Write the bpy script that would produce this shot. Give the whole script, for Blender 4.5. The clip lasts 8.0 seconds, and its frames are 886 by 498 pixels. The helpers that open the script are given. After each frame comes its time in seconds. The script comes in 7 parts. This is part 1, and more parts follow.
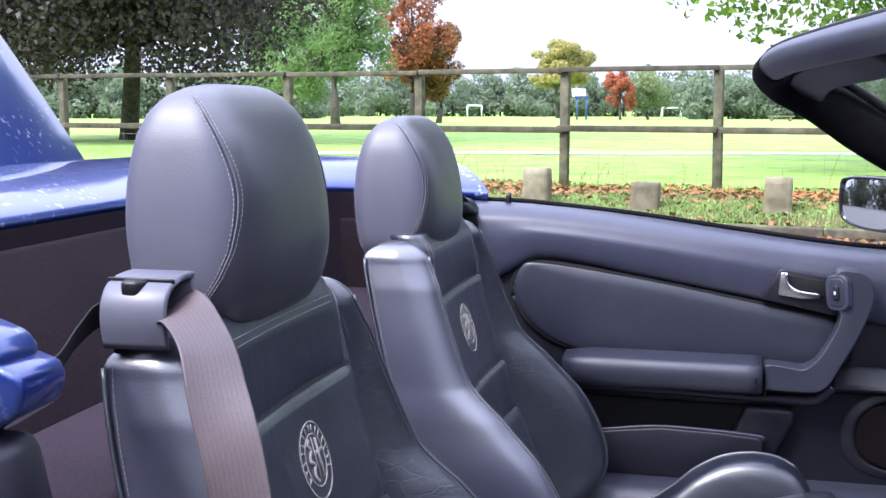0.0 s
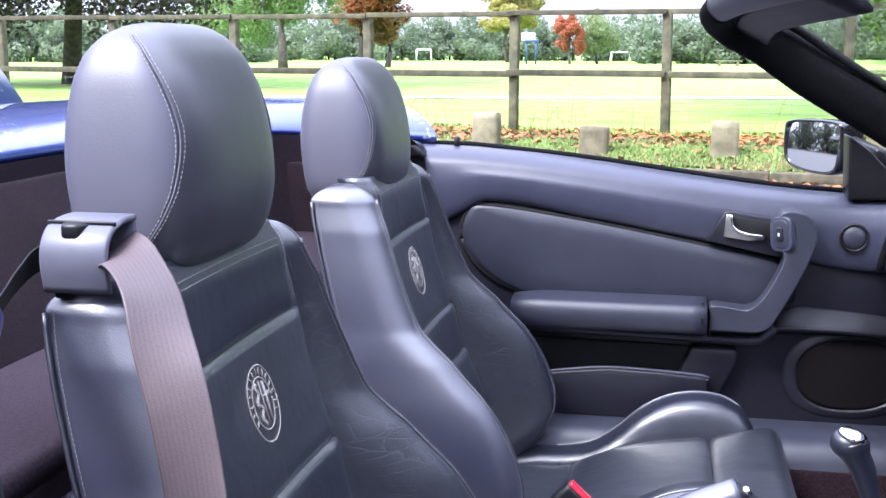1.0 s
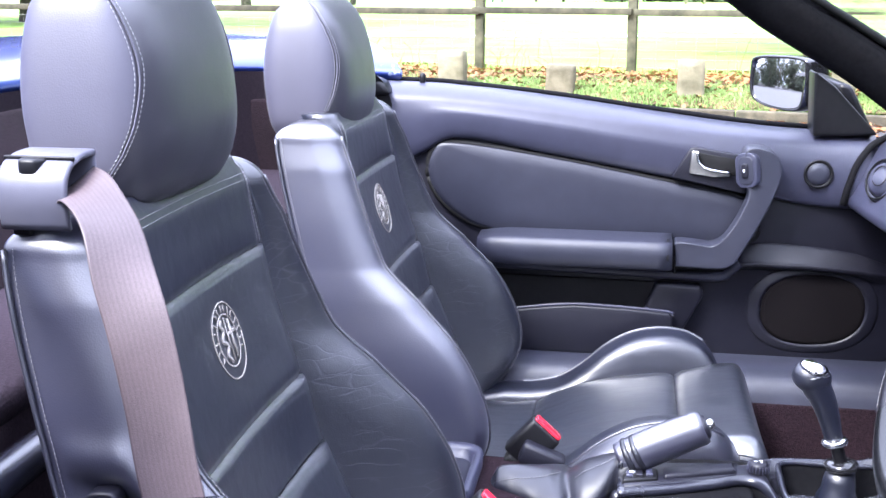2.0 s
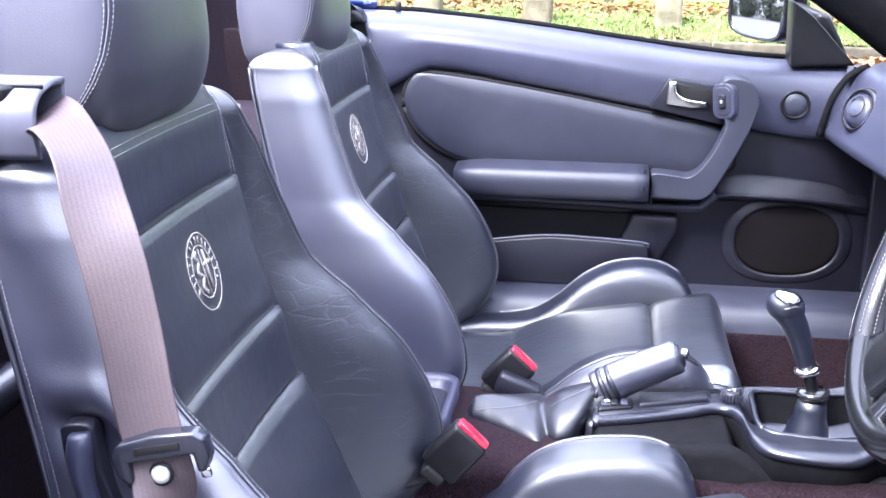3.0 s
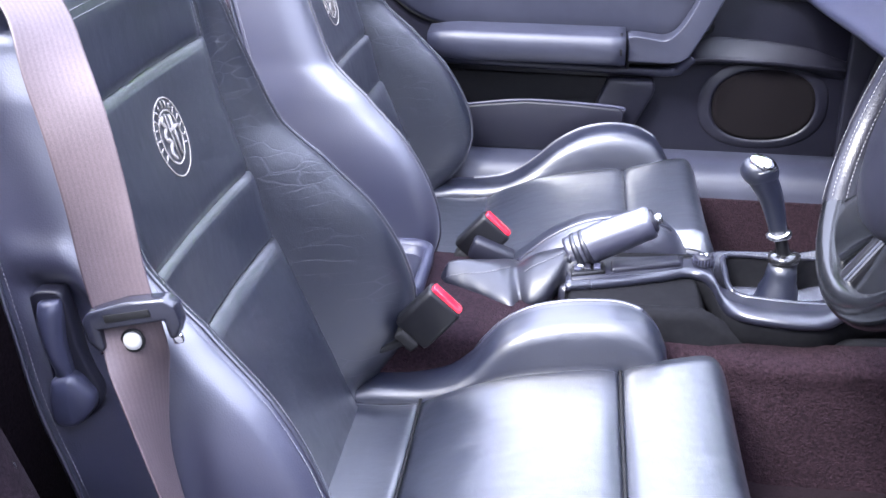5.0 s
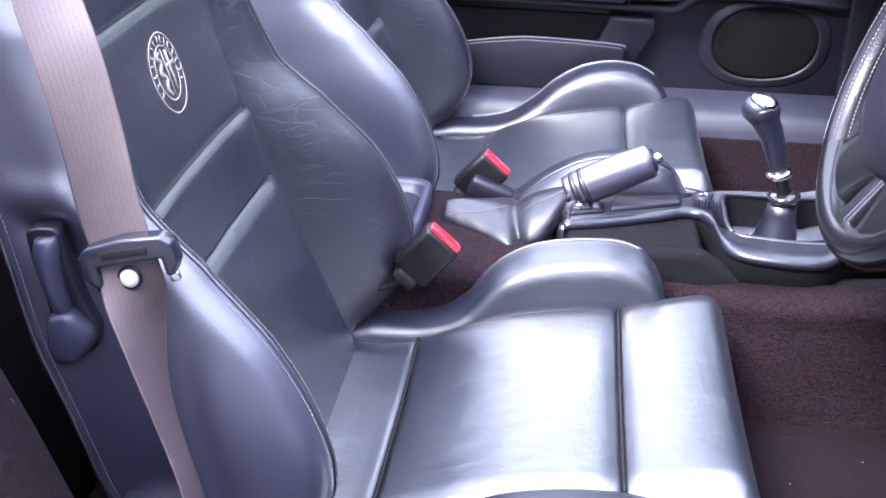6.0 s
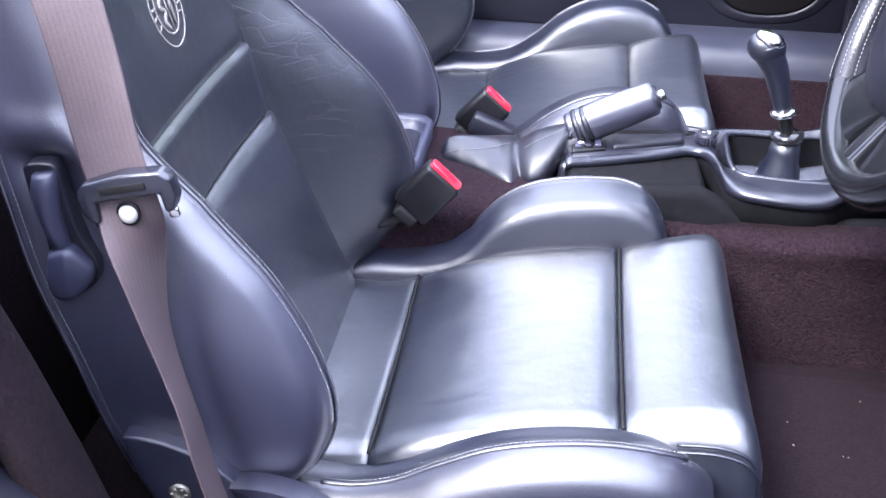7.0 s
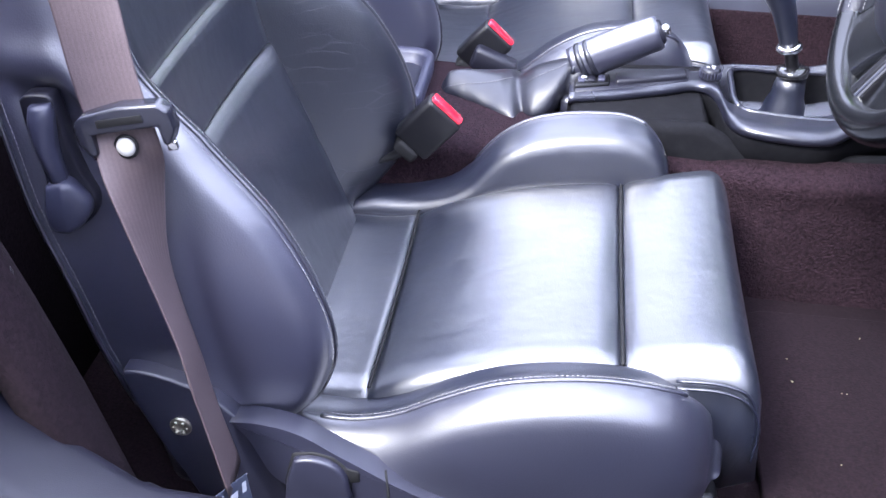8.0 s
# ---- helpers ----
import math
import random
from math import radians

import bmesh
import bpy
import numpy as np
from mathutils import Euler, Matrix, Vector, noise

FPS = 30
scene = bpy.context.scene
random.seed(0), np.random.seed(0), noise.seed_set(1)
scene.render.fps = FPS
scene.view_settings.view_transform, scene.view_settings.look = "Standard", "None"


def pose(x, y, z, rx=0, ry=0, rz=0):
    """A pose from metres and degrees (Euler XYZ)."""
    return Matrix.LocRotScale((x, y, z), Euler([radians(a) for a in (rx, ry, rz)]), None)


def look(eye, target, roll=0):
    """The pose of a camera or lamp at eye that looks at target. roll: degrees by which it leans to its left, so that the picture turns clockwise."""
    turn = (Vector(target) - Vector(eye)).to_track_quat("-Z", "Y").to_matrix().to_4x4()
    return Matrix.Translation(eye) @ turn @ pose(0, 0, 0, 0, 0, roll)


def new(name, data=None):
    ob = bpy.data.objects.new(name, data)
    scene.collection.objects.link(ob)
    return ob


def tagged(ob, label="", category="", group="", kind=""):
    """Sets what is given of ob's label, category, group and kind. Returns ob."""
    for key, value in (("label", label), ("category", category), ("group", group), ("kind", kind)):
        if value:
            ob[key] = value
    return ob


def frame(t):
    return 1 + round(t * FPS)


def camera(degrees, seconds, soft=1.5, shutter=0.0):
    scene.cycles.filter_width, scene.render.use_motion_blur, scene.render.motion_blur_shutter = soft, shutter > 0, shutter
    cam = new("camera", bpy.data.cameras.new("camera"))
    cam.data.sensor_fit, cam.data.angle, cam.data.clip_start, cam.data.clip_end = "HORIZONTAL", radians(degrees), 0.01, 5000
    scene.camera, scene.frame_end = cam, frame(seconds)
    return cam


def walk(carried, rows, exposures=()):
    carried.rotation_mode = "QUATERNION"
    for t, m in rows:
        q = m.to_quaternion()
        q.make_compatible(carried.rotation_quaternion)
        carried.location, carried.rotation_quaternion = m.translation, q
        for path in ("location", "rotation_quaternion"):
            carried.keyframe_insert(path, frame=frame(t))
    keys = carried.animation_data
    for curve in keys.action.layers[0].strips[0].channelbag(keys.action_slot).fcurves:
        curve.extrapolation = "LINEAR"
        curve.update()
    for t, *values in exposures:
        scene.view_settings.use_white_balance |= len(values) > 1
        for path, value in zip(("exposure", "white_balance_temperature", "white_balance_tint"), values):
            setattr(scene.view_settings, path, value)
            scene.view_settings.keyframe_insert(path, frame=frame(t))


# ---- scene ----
cam = camera(43.0, 8.0)
PATH = [
    (0, (0.387, -1.054, 1.161), (-0.08, 0.875, 0.915), 0.1),
    (0.5, (0.387, -1.051, 1.158), (-0.045, 0.88, 0.87), 0.1),
    (1, (0.389, -1.049, 1.157), (0.012, 0.885, 0.815), 0.2),
    (1.5, (0.389, -1.046, 1.154), (0.049, 0.885, 0.762), 0.2),
    (3, (0.388, -1.038, 1.147), (0.12, 0.863, 0.586), 0.5),
    (3.5, (0.388, -1.036, 1.145), (0.146, 0.851, 0.529), 0.5),
    (4, (0.388, -1.033, 1.144), (0.161, 0.836, 0.469), 0.6),
    (4.5, (0.389, -1.031, 1.144), (0.166, 0.818, 0.413), 0.7),
    (5, (0.39, -1.028, 1.143), (0.177, 0.799, 0.359), 0.8),
    (6.5, (0.39, -1.022, 1.139), (0.189, 0.737, 0.209), 1.2),
    (7, (0.389, -1.019, 1.138), (0.193, 0.713, 0.157), 1.4),
    (7.5, (0.388, -1.016, 1.137), (0.198, 0.685, 0.102), 1.6),
    (8, (0.388, -1.014, 1.134), (0.201, 0.66, 0.056), 1.7),
]
EXPOSURES = [(0.0, 1.22), (1.0, 1.6), (1.5, 1.87), (3.0, 2.45), (5.0, 2.46), (8.0, 2.28)]
walk(cam, [(t, look(eye, target, roll)) for t, eye, target, roll in PATH], EXPOSURES)

# ---- light: overcast sky, soft sun from high behind and beside the near seat ----
world = bpy.data.worlds.new("overcast_sky")
scene.world = world
world.use_nodes = True
wn, wl = world.node_tree.nodes, world.node_tree.links
background = wn["Background"]
sky = wn.new("ShaderNodeTexSky")
sky.sky_type, sky.sun_disc = "NISHITA", False
sky.sun_elevation, sky.sun_rotation = radians(52), radians(220)
sky.dust_density, sky.air_density = 4.0, 1.2
cloud = wn.new("ShaderNodeMix")
cloud.data_type = "RGBA"
cloud.inputs["Factor"].default_value = 0.8
wl.new(sky.outputs["Color"], cloud.inputs["A"])
cloud.inputs["B"].default_value = (12.0, 12.95, 17.9, 1)
# an overcast sky is about three times as bright overhead as at the skyline
place = wn.new("ShaderNodeTexCoord")
split = wn.new("ShaderNodeSeparateXYZ")
wl.new(place.outputs["Generated"], split.inputs["Vector"])
rise = wn.new("ShaderNodeMapRange")
rise.inputs["From Min"].default_value, rise.inputs["From Max"].default_value = 0.0, 1.0
rise.inputs["To Min"].default_value, rise.inputs["To Max"].default_value = 0.42, 1.95
wl.new(split.outputs["Z"], rise.inputs["Value"])
veil = wn.new("ShaderNodeVectorMath")
veil.operation = "SCALE"
wl.new(cloud.outputs["Result"], veil.inputs["Vector"])
wl.new(rise.outputs["Result"], veil.inputs["Scale"])
wl.new(veil.outputs["Vector"], background.inputs["Color"])
background.inputs["Strength"].default_value = 0.1

sun = new("sun", bpy.data.lights.new("sun", "SUN"))
sun.data.energy, sun.data.angle, sun.data.color = 3.0, radians(18), (0.96, 0.97, 1.0)
sun.matrix_world = look((-5.0, -6.0, 9.5), (0, 0, 0))


# ---- mesh helpers ----
V = Vector


def thing(name, at, label, category, group="", kind=""):
    ob = new(name)
    ob.empty_display_size = 0.05
    ob.location = at
    return tagged(ob, label, category, group, kind)


def world_at(ob):
    p = V(ob.location)
    while ob.parent:
        ob = ob.parent
        p = p + V(ob.location)
    return p


def part(name, bm, material, parent=None, label="", smooth=True):
    """Links a bmesh, drawn in world metres, as one mesh object under a thing or a part."""
    me = bpy.data.meshes.new(name)
    if parent is not None:
        off = -world_at(parent)
        for v in bm.verts:
            v.co += off
    bmesh.ops.recalc_face_normals(bm, faces=bm.faces)
    for f in bm.faces:
        f.smooth = smooth
    bm.to_mesh(me)
    bm.free()
    for m in material if isinstance(material, (list, tuple)) else (material,):
        me.materials.append(m)
    ob = new(name, me)
    if parent is not None:
        ob.parent = parent
    if label:
        tagged(ob, label)
    return ob


def solo(name, bm, material, label, category, group="", kind="", smooth=True):
    return tagged(part(name, bm, material, None, "", smooth), label, category, group, kind)


def spline(pts, n, closed=False):
    """n points on a Catmull-Rom curve through pts."""
    p = [V(q) for q in pts]
    m = len(p)
    out = []
    spans = m if closed else m - 1
    for k in range(n):
        u = k / (n if closed else n - 1) * spans
        i = min(int(u), spans - 1)
        f = u - i
        if closed:
            a, b, c, d = p[(i - 1) % m], p[i % m], p[(i + 1) % m], p[(i + 2) % m]
        else:
            b, c = p[i], p[i + 1]
            a = p[i - 1] if i else b * 2 - c
            d = p[i + 2] if i + 2 < m else c * 2 - b
        out.append(0.5 * (2 * b + (c - a) * f + (2 * a - 5 * b + 4 * c - d) * f * f + (3 * b - a - 3 * c + d) * f ** 3))
    return out


def spline_xy(pts, n):
    return [(p.x, p.y) for p in spline([(a, b, 0) for a, b in pts], n)]


def ease(u):
    """A soft step from 0 to 1."""
    u = max(0.0, min(1.0, u))
    return u * u * (3 - 2 * u)


def table(rows, x):
    """Smooth reading of a table of rows (x, a, b, ...), in order of x."""
    if x <= rows[0][0]:
        return rows[0][1:]
    for i in range(len(rows) - 1):
        if x <= rows[i + 1][0]:
            f = (x - rows[i][0]) / (rows[i + 1][0] - rows[i][0])
            prev, nxt = rows[max(i - 1, 0)], rows[min(i + 2, len(rows) - 1)]
            out = []
            for k in range(1, len(rows[0])):
                a, b, c, d = prev[k], rows[i][k], rows[i + 1][k], nxt[k]
                out.append(0.5 * (2 * b + (c - a) * f + (2 * a - 5 * b + 4 * c - d) * f * f + (3 * b - a - 3 * c + d) * f ** 3))
            return tuple(out)
    return rows[-1][1:]


def loft(sections, bm=None, caps=True, closed=True):
    bm = bm or bmesh.new()
    rings = [[bm.verts.new(p) for p in s] for s in sections]
    n = len(rings[0])
    for a, b in zip(rings, rings[1:]):
        for i in range(n if closed else n - 1):
            j = (i + 1) % n
            bm.faces.new((a[i], a[j], b[j], b[i]))
    if caps and closed:
        bm.faces.new(rings[0][::-1])
        bm.faces.new(rings[-1])
    return bm


def tube(path, r, seg=8, bm=None, flat=1.0, up=(0, 0, 1), taper=None):
    """A round (or flattened) bar along a path."""
    path = [V(p) for p in path]
    secs = []
    u0 = V(up)
    for i, p in enumerate(path):
        d = (path[min(i + 1, len(path) - 1)] - path[max(i - 1, 0)]).normalized()
        side = d.cross(u0)
        if side.length < 1e-4:
            side = d.cross(V((1, 0, 0)))
        side.normalize()
        top = side.cross(d)
        k = r * (taper(i / (len(path) - 1)) if taper else 1)
        secs.append([p + side * (k * math.cos(a)) + top * (k * flat * math.sin(a)) for a in (2 * math.pi * j / seg for j in range(seg))])
    return loft(secs, bm)


def stitches(path, step=0.0046, length=0.0031, r=0.00042, bm=None):
    """Short thread dashes along a path."""
    bm = bm or bmesh.new()
    path = [V(p) for p in path]
    left = 0.0
    for a, b in zip(path, path[1:]):
        d = b - a
        ln = d.length
        if ln < 1e-6:
            continue
        d /= ln
        s = left
        while s + length < ln + step:
            p, q = a + d * s, a + d * (s + length)
            side = d.cross(V((0.3, 0.5, 0.8))).normalized() * r
            top = side.cross(d)
            ends = []
            for e, k in ((p, 0.6), (p.lerp(q, 0.5), 1.25), (q, 0.6)):
                ends.append([bm.verts.new(e + side * k), bm.verts.new(e + top * k), bm.verts.new(e - side * k), bm.verts.new(e - top * k)])
            for m in (0, 1):
                for i in range(4):
                    bm.faces.new((ends[m][i], ends[m][(i + 1) % 4], ends[m + 1][(i + 1) % 4], ends[m + 1][i]))
            s += step
        left = max(0.0, s - ln)
    return bm


def slab(poly, axis, a, b, bevel=0.003, seg=2, bm=None, shape=None):
    """A plate: a polygon in the two other axes (in order), from a to b along axis, with rounded edges."""
    own = bmesh.new()

    def at(p, h):
        q = list(p)
        q.insert("xyz".index(axis), h)
        return own.verts.new(q)

    low, top = [at(p, a) for p in poly], [at(p, b) for p in poly]
    n = len(poly)
    own.faces.new(low[::-1])
    own.faces.new(top)
    for i in range(n):
        own.faces.new((low[i], low[(i + 1) % n], top[(i + 1) % n], top[i]))
    bmesh.ops.recalc_face_normals(own, faces=own.faces)
    if bevel:
        es = [e for e in own.edges if e.calc_face_angle(0) > 0.5]
        bmesh.ops.bevel(own, geom=es, offset=bevel, segments=seg, profile=0.5, affect="EDGES", clamp_overlap=True)
    if bm is None:
        return own
    return merge(bm, own)


def merge(bm, own):
    me = bpy.data.meshes.new("tmp")
    own.to_mesh(me)
    own.free()
    bm.from_mesh(me)
    bpy.data.meshes.remove(me)
    return bm


def box(c, size, bevel=0.003, rot=None, bm=None, seg=2):
    own = bmesh.new()
    bmesh.ops.create_cube(own, size=1, matrix=Matrix.Diagonal((*size, 1)))
    if bevel:
        bmesh.ops.bevel(own, geom=own.edges[:], offset=bevel, segments=seg, profile=0.5, affect="EDGES")
    m = Matrix.Translation(c) @ (rot or Matrix())
    bmesh.ops.transform(own, matrix=m, verts=own.verts)
    if bm is None:
        return own
    return merge(bm, own)


def revolve(profile, centre, axis=(0, 0, 1), seg=24, squash=(1, 1), bm=None):
    """profile: rows of (radius, height) along the axis."""
    q = V((0, 0, 1)).rotation_difference(V(axis)).to_matrix()
    secs = [[V(centre) + q @ V((r * squash[0] * math.cos(t), r * squash[1] * math.sin(t), h)) for t in (2 * math.pi * j / seg for j in range(seg))]
            for r, h in profile]
    return loft(secs, bm)


def rounded(w, h, r, n=4):
    """A rounded rectangle, w by h, round 0, 0."""
    pts = []
    for cx, cy, a0 in ((w / 2 - r, h / 2 - r, 0), (-w / 2 + r, h / 2 - r, 90), (-w / 2 + r, -h / 2 + r, 180), (w / 2 - r, -h / 2 + r, 270)):
        for k in range(n + 1):
            a = radians(a0 + 90 * k / n)
            pts.append((cx + r * math.cos(a), cy + r * math.sin(a)))
    return pts


def blank():
    return bmesh.new()


# ---- materials ----
def material(name, rough=0.5, metal=0.0, spec=0.5, coat=0.0):
    m = bpy.data.materials.new(name)
    m.use_nodes = True
    b = m.node_tree.nodes["Principled BSDF"]
    b.inputs["Roughness"].default_value = rough
    b.inputs["Metallic"].default_value = metal
    b.inputs["Specular IOR Level"].default_value = spec
    b.inputs["Coat Weight"].default_value = coat
    return m, m.node_tree.nodes, m.node_tree.links, b


def textured(name, dark, light, scale, rough=0.5, rough_var=0.1, bump=0.2, bump_scale=None, bump_dist=0.002, metal=0.0, spec=0.5, coat=0.0,
             detail=6, patch=0.0, patch_scale=2.0, voronoi=False, per_object=0.0, per_island=0.0):
    """Two scales of colour variation, varied gloss and fine relief."""
    m, n, l, b = material(name, rough, metal, spec, coat)
    co = n.new("ShaderNodeTexCoord")
    grain = n.new("ShaderNodeTexNoise")
    grain.inputs["Scale"].default_value, grain.inputs["Detail"].default_value = scale, detail
    l.new(co.outputs["Object"], grain.inputs["Vector"])
    ramp = n.new("ShaderNodeValToRGB")
    ramp.color_ramp.elements[0].position, ramp.color_ramp.elements[1].position = 0.3, 0.7
    ramp.color_ramp.elements[0].color, ramp.color_ramp.elements[1].color = (*dark, 1), (*light, 1)
    l.new(grain.outputs["Fac"], ramp.inputs["Fac"])
    colour = ramp.outputs["Color"]
    wide = n.new("ShaderNodeTexNoise")
    wide.inputs["Scale"].default_value, wide.inputs["Detail"].default_value = patch_scale, 3
    l.new(co.outputs["Object"], wide.inputs["Vector"])
    if patch:
        hsv = n.new("ShaderNodeHueSaturation")
        span = n.new("ShaderNodeMapRange")
        span.inputs["From Min"].default_value, span.inputs["From Max"].default_value = 0.3, 0.7
        span.inputs["To Min"].default_value, span.inputs["To Max"].default_value = 1 - patch, 1 + patch
        l.new(wide.outputs["Fac"], span.inputs["Value"])
        l.new(span.outputs["Result"], hsv.inputs["Value"])
        l.new(colour, hsv.inputs["Color"])
        colour = hsv.outputs["Color"]
    for amount, kind, out in ((per_object, "ShaderNodeObjectInfo", "Random"), (per_island, "ShaderNodeNewGeometry", "Random Per Island")):
        if amount:
            info = n.new(kind)
            hsv = n.new("ShaderNodeHueSaturation")
            span = n.new("ShaderNodeMapRange")
            span.inputs["To Min"].default_value, span.inputs["To Max"].default_value = 1 - amount, 1 + amount
            l.new(info.outputs[out], span.inputs["Value"])
            l.new(span.outputs["Result"], hsv.inputs["Value"])
            hue = n.new("ShaderNodeMapRange")
            hue.inputs["To Min"].default_value, hue.inputs["To Max"].default_value = 0.5 - amount * 0.06, 0.5 + amount * 0.06
            l.new(info.outputs[out], hue.inputs["Value"])
            l.new(hue.outputs["Result"], hsv.inputs["Hue"])
            l.new(colour, hsv.inputs["Color"])
            colour = hsv.outputs["Color"]
    l.new(colour, b.inputs["Base Color"])
    if rough_var:
        rr = n.new("ShaderNodeMapRange")
        rr.inputs["From Min"].default_value, rr.inputs["From Max"].default_value = 0.3, 0.7
        rr.inputs["To Min"].default_value, rr.inputs["To Max"].default_value = rough - rough_var, rough + rough_var
        l.new(wide.outputs["Fac"], rr.inputs["Value"])
        l.new(rr.outputs["Result"], b.inputs["Roughness"])
    if bump:
        bp = n.new("ShaderNodeBump")
        bp.inputs["Strength"].default_value, bp.inputs["Distance"].default_value = bump, bump_dist
        if voronoi:
            tx = n.new("ShaderNodeTexVoronoi")
            tx.inputs["Scale"].default_value = bump_scale or scale
            l.new(co.outputs["Object"], tx.inputs["Vector"])
            l.new(tx.outputs["Distance"], bp.inputs["Height"])
        else:
            tx = n.new("ShaderNodeTexNoise")
            tx.inputs["Scale"].default_value, tx.inputs["Detail"].default_value = bump_scale or scale, 4
            l.new(co.outputs["Object"], tx.inputs["Vector"])
            l.new(tx.outputs["Fac"], bp.inputs["Height"])
        l.new(bp.outputs["Normal"], b.inputs["Normal"])
    return m


def leather_material(name, base, rough, crease=0.5, shine=0.35, spec=0.9, fold=24, cover=0.52, worn=0.1):
    """Worn leather: fine pebble grain, wide folds, long wrinkles, and fine cracks in patches."""
    m, n, l, b = material(name, rough, 0.0, spec)
    b.inputs["Coat Weight"].default_value, b.inputs["Coat Roughness"].default_value = shine, rough * 0.8
    b.inputs["Coat IOR"].default_value = 1.5 + 0.25 * shine
    co = n.new("ShaderNodeTexCoord")

    def noisy(scale, detail=4, distortion=0.0):
        t = n.new("ShaderNodeTexNoise")
        t.inputs["Scale"].default_value, t.inputs["Detail"].default_value, t.inputs["Distortion"].default_value = scale, detail, distortion
        l.new(co.outputs["Object"], t.inputs["Vector"])
        return t.outputs["Fac"]

    def ranged(src, a, c, d, e):
        r = n.new("ShaderNodeMapRange")
        for key, v in zip(("From Min", "From Max", "To Min", "To Max"), (a, c, d, e)):
            r.inputs[key].default_value = v
        l.new(src, r.inputs["Value"])
        return r.outputs["Result"]

    def calc(op, x, y):
        k = n.new("ShaderNodeMath")
        k.operation = op
        for i, s in enumerate((x, y)):
            if isinstance(s, (int, float)):
                k.inputs[i].default_value = s
            else:
                l.new(s, k.inputs[i])
        return k.outputs["Value"]

    wide = noisy(5, 3)
    # long soft creases: the net of a stretched, bent hide
    streak = n.new("ShaderNodeMapping")
    streak.inputs["Scale"].default_value, streak.inputs["Rotation"].default_value = (0.3, 0.55, 1.5), (0.6, 0.35, 0.0)
    l.new(co.outputs["Object"], streak.inputs["Vector"])
    net = n.new("ShaderNodeVectorMath")
    net.operation = "MULTIPLY_ADD"
    swing = n.new("ShaderNodeTexNoise")
    swing.inputs["Scale"].default_value, swing.inputs["Detail"].default_value = 9, 3
    l.new(co.outputs["Object"], swing.inputs["Vector"])
    l.new(swing.outputs["Color"], net.inputs[0])
    net.inputs[1].default_value = (0.06, 0.06, 0.06)
    l.new(streak.outputs["Vector"], net.inputs[2])
    creases = n.new("ShaderNodeTexVoronoi")
    creases.feature = "DISTANCE_TO_EDGE"
    creases.inputs["Scale"].default_value = fold
    l.new(net.outputs["Vector"], creases.inputs["Vector"])
    lines = ranged(creases.outputs["Distance"], 0.0, 0.05, 1.0, 0.0)
    where = ranged(noisy(13, 3), cover, cover + 0.14, 0.0, crease)
    scuff = calc("MULTIPLY", lines, where)
    # fine cracks between small cells of the hide
    bent = n.new("ShaderNodeVectorMath")
    bent.operation = "MULTIPLY_ADD"
    sway = n.new("ShaderNodeTexNoise")
    sway.inputs["Scale"].default_value = 40
    l.new(co.outputs["Object"], sway.inputs["Vector"])
    l.new(sway.outputs["Color"], bent.inputs[0])
    bent.inputs[1].default_value = (0.02, 0.02, 0.02)
    l.new(co.outputs["Object"], bent.inputs[2])
    cell = n.new("ShaderNodeTexVoronoi")
    cell.feature = "DISTANCE_TO_EDGE"
    cell.inputs["Scale"].default_value = 150
    l.new(bent.outputs["Vector"], cell.inputs["Vector"])
    crack = calc("MULTIPLY", ranged(cell.outputs["Distance"], 0.0, 0.25, 1.0, 0.0), ranged(noisy(8, 3), 0.48, 0.66, 0.0, worn))
    mix = n.new("ShaderNodeMix")
    mix.data_type = "RGBA"
    l.new(calc("MULTIPLY", calc("ADD", scuff, calc("MULTIPLY", crack, 0.03)), 0.11), mix.inputs["Factor"])
    tone = n.new("ShaderNodeValToRGB")
    tone.color_ramp.elements[0].position, tone.color_ramp.elements[1].position = 0.3, 0.72
    tone.color_ramp.elements[0].color = (*[c * 0.8 for c in base], 1)
    tone.color_ramp.elements[1].color = (*[c * 1.25 for c in base], 1)
    l.new(wide, tone.inputs["Fac"])
    l.new(tone.outputs["Color"], mix.inputs["A"])
    mix.inputs["B"].default_value = (0.24, 0.24, 0.27, 1)
    l.new(mix.outputs["Result"], b.inputs["Base Color"])
    along = n.new("ShaderNodeMapping")
    along.inputs["Scale"].default_value, along.inputs["Rotation"].default_value = (0.16, 1.0, 0.4), (0.0, 0.0, 0.25)
    l.new(co.outputs["Object"], along.inputs["Vector"])
    rub = n.new("ShaderNodeTexNoise")
    rub.inputs["Scale"].default_value, rub.inputs["Detail"].default_value = 85, 5
    l.new(along.outputs["Vector"], rub.inputs["Vector"])
    rubbed = ranged(rub.outputs["Fac"], 0.46, 0.66, 0.0, 0.10 * worn)
    gloss = calc("ADD", calc("ADD", rubbed, ranged(noisy(9, 4), 0.3, 0.7, max(0.30, rough - 0.03), rough + 0.07)), calc("MULTIPLY", scuff, 0.08))
    l.new(gloss, b.inputs["Roughness"])
    l.new(gloss, b.inputs["Coat Roughness"])
    pebble = n.new("ShaderNodeTexVoronoi")
    pebble.inputs["Scale"].default_value = 650
    l.new(co.outputs["Object"], pebble.inputs["Vector"])
    fine = n.new("ShaderNodeBump")
    fine.inputs["Strength"].default_value, fine.inputs["Distance"].default_value = 0.15, 0.0006
    l.new(pebble.outputs["Distance"], fine.inputs["Height"])
    wrinkle = n.new("ShaderNodeBump")
    wrinkle.inputs["Strength"].default_value, wrinkle.inputs["Distance"].default_value = 0.06 + 0.34 * worn, 0.0018
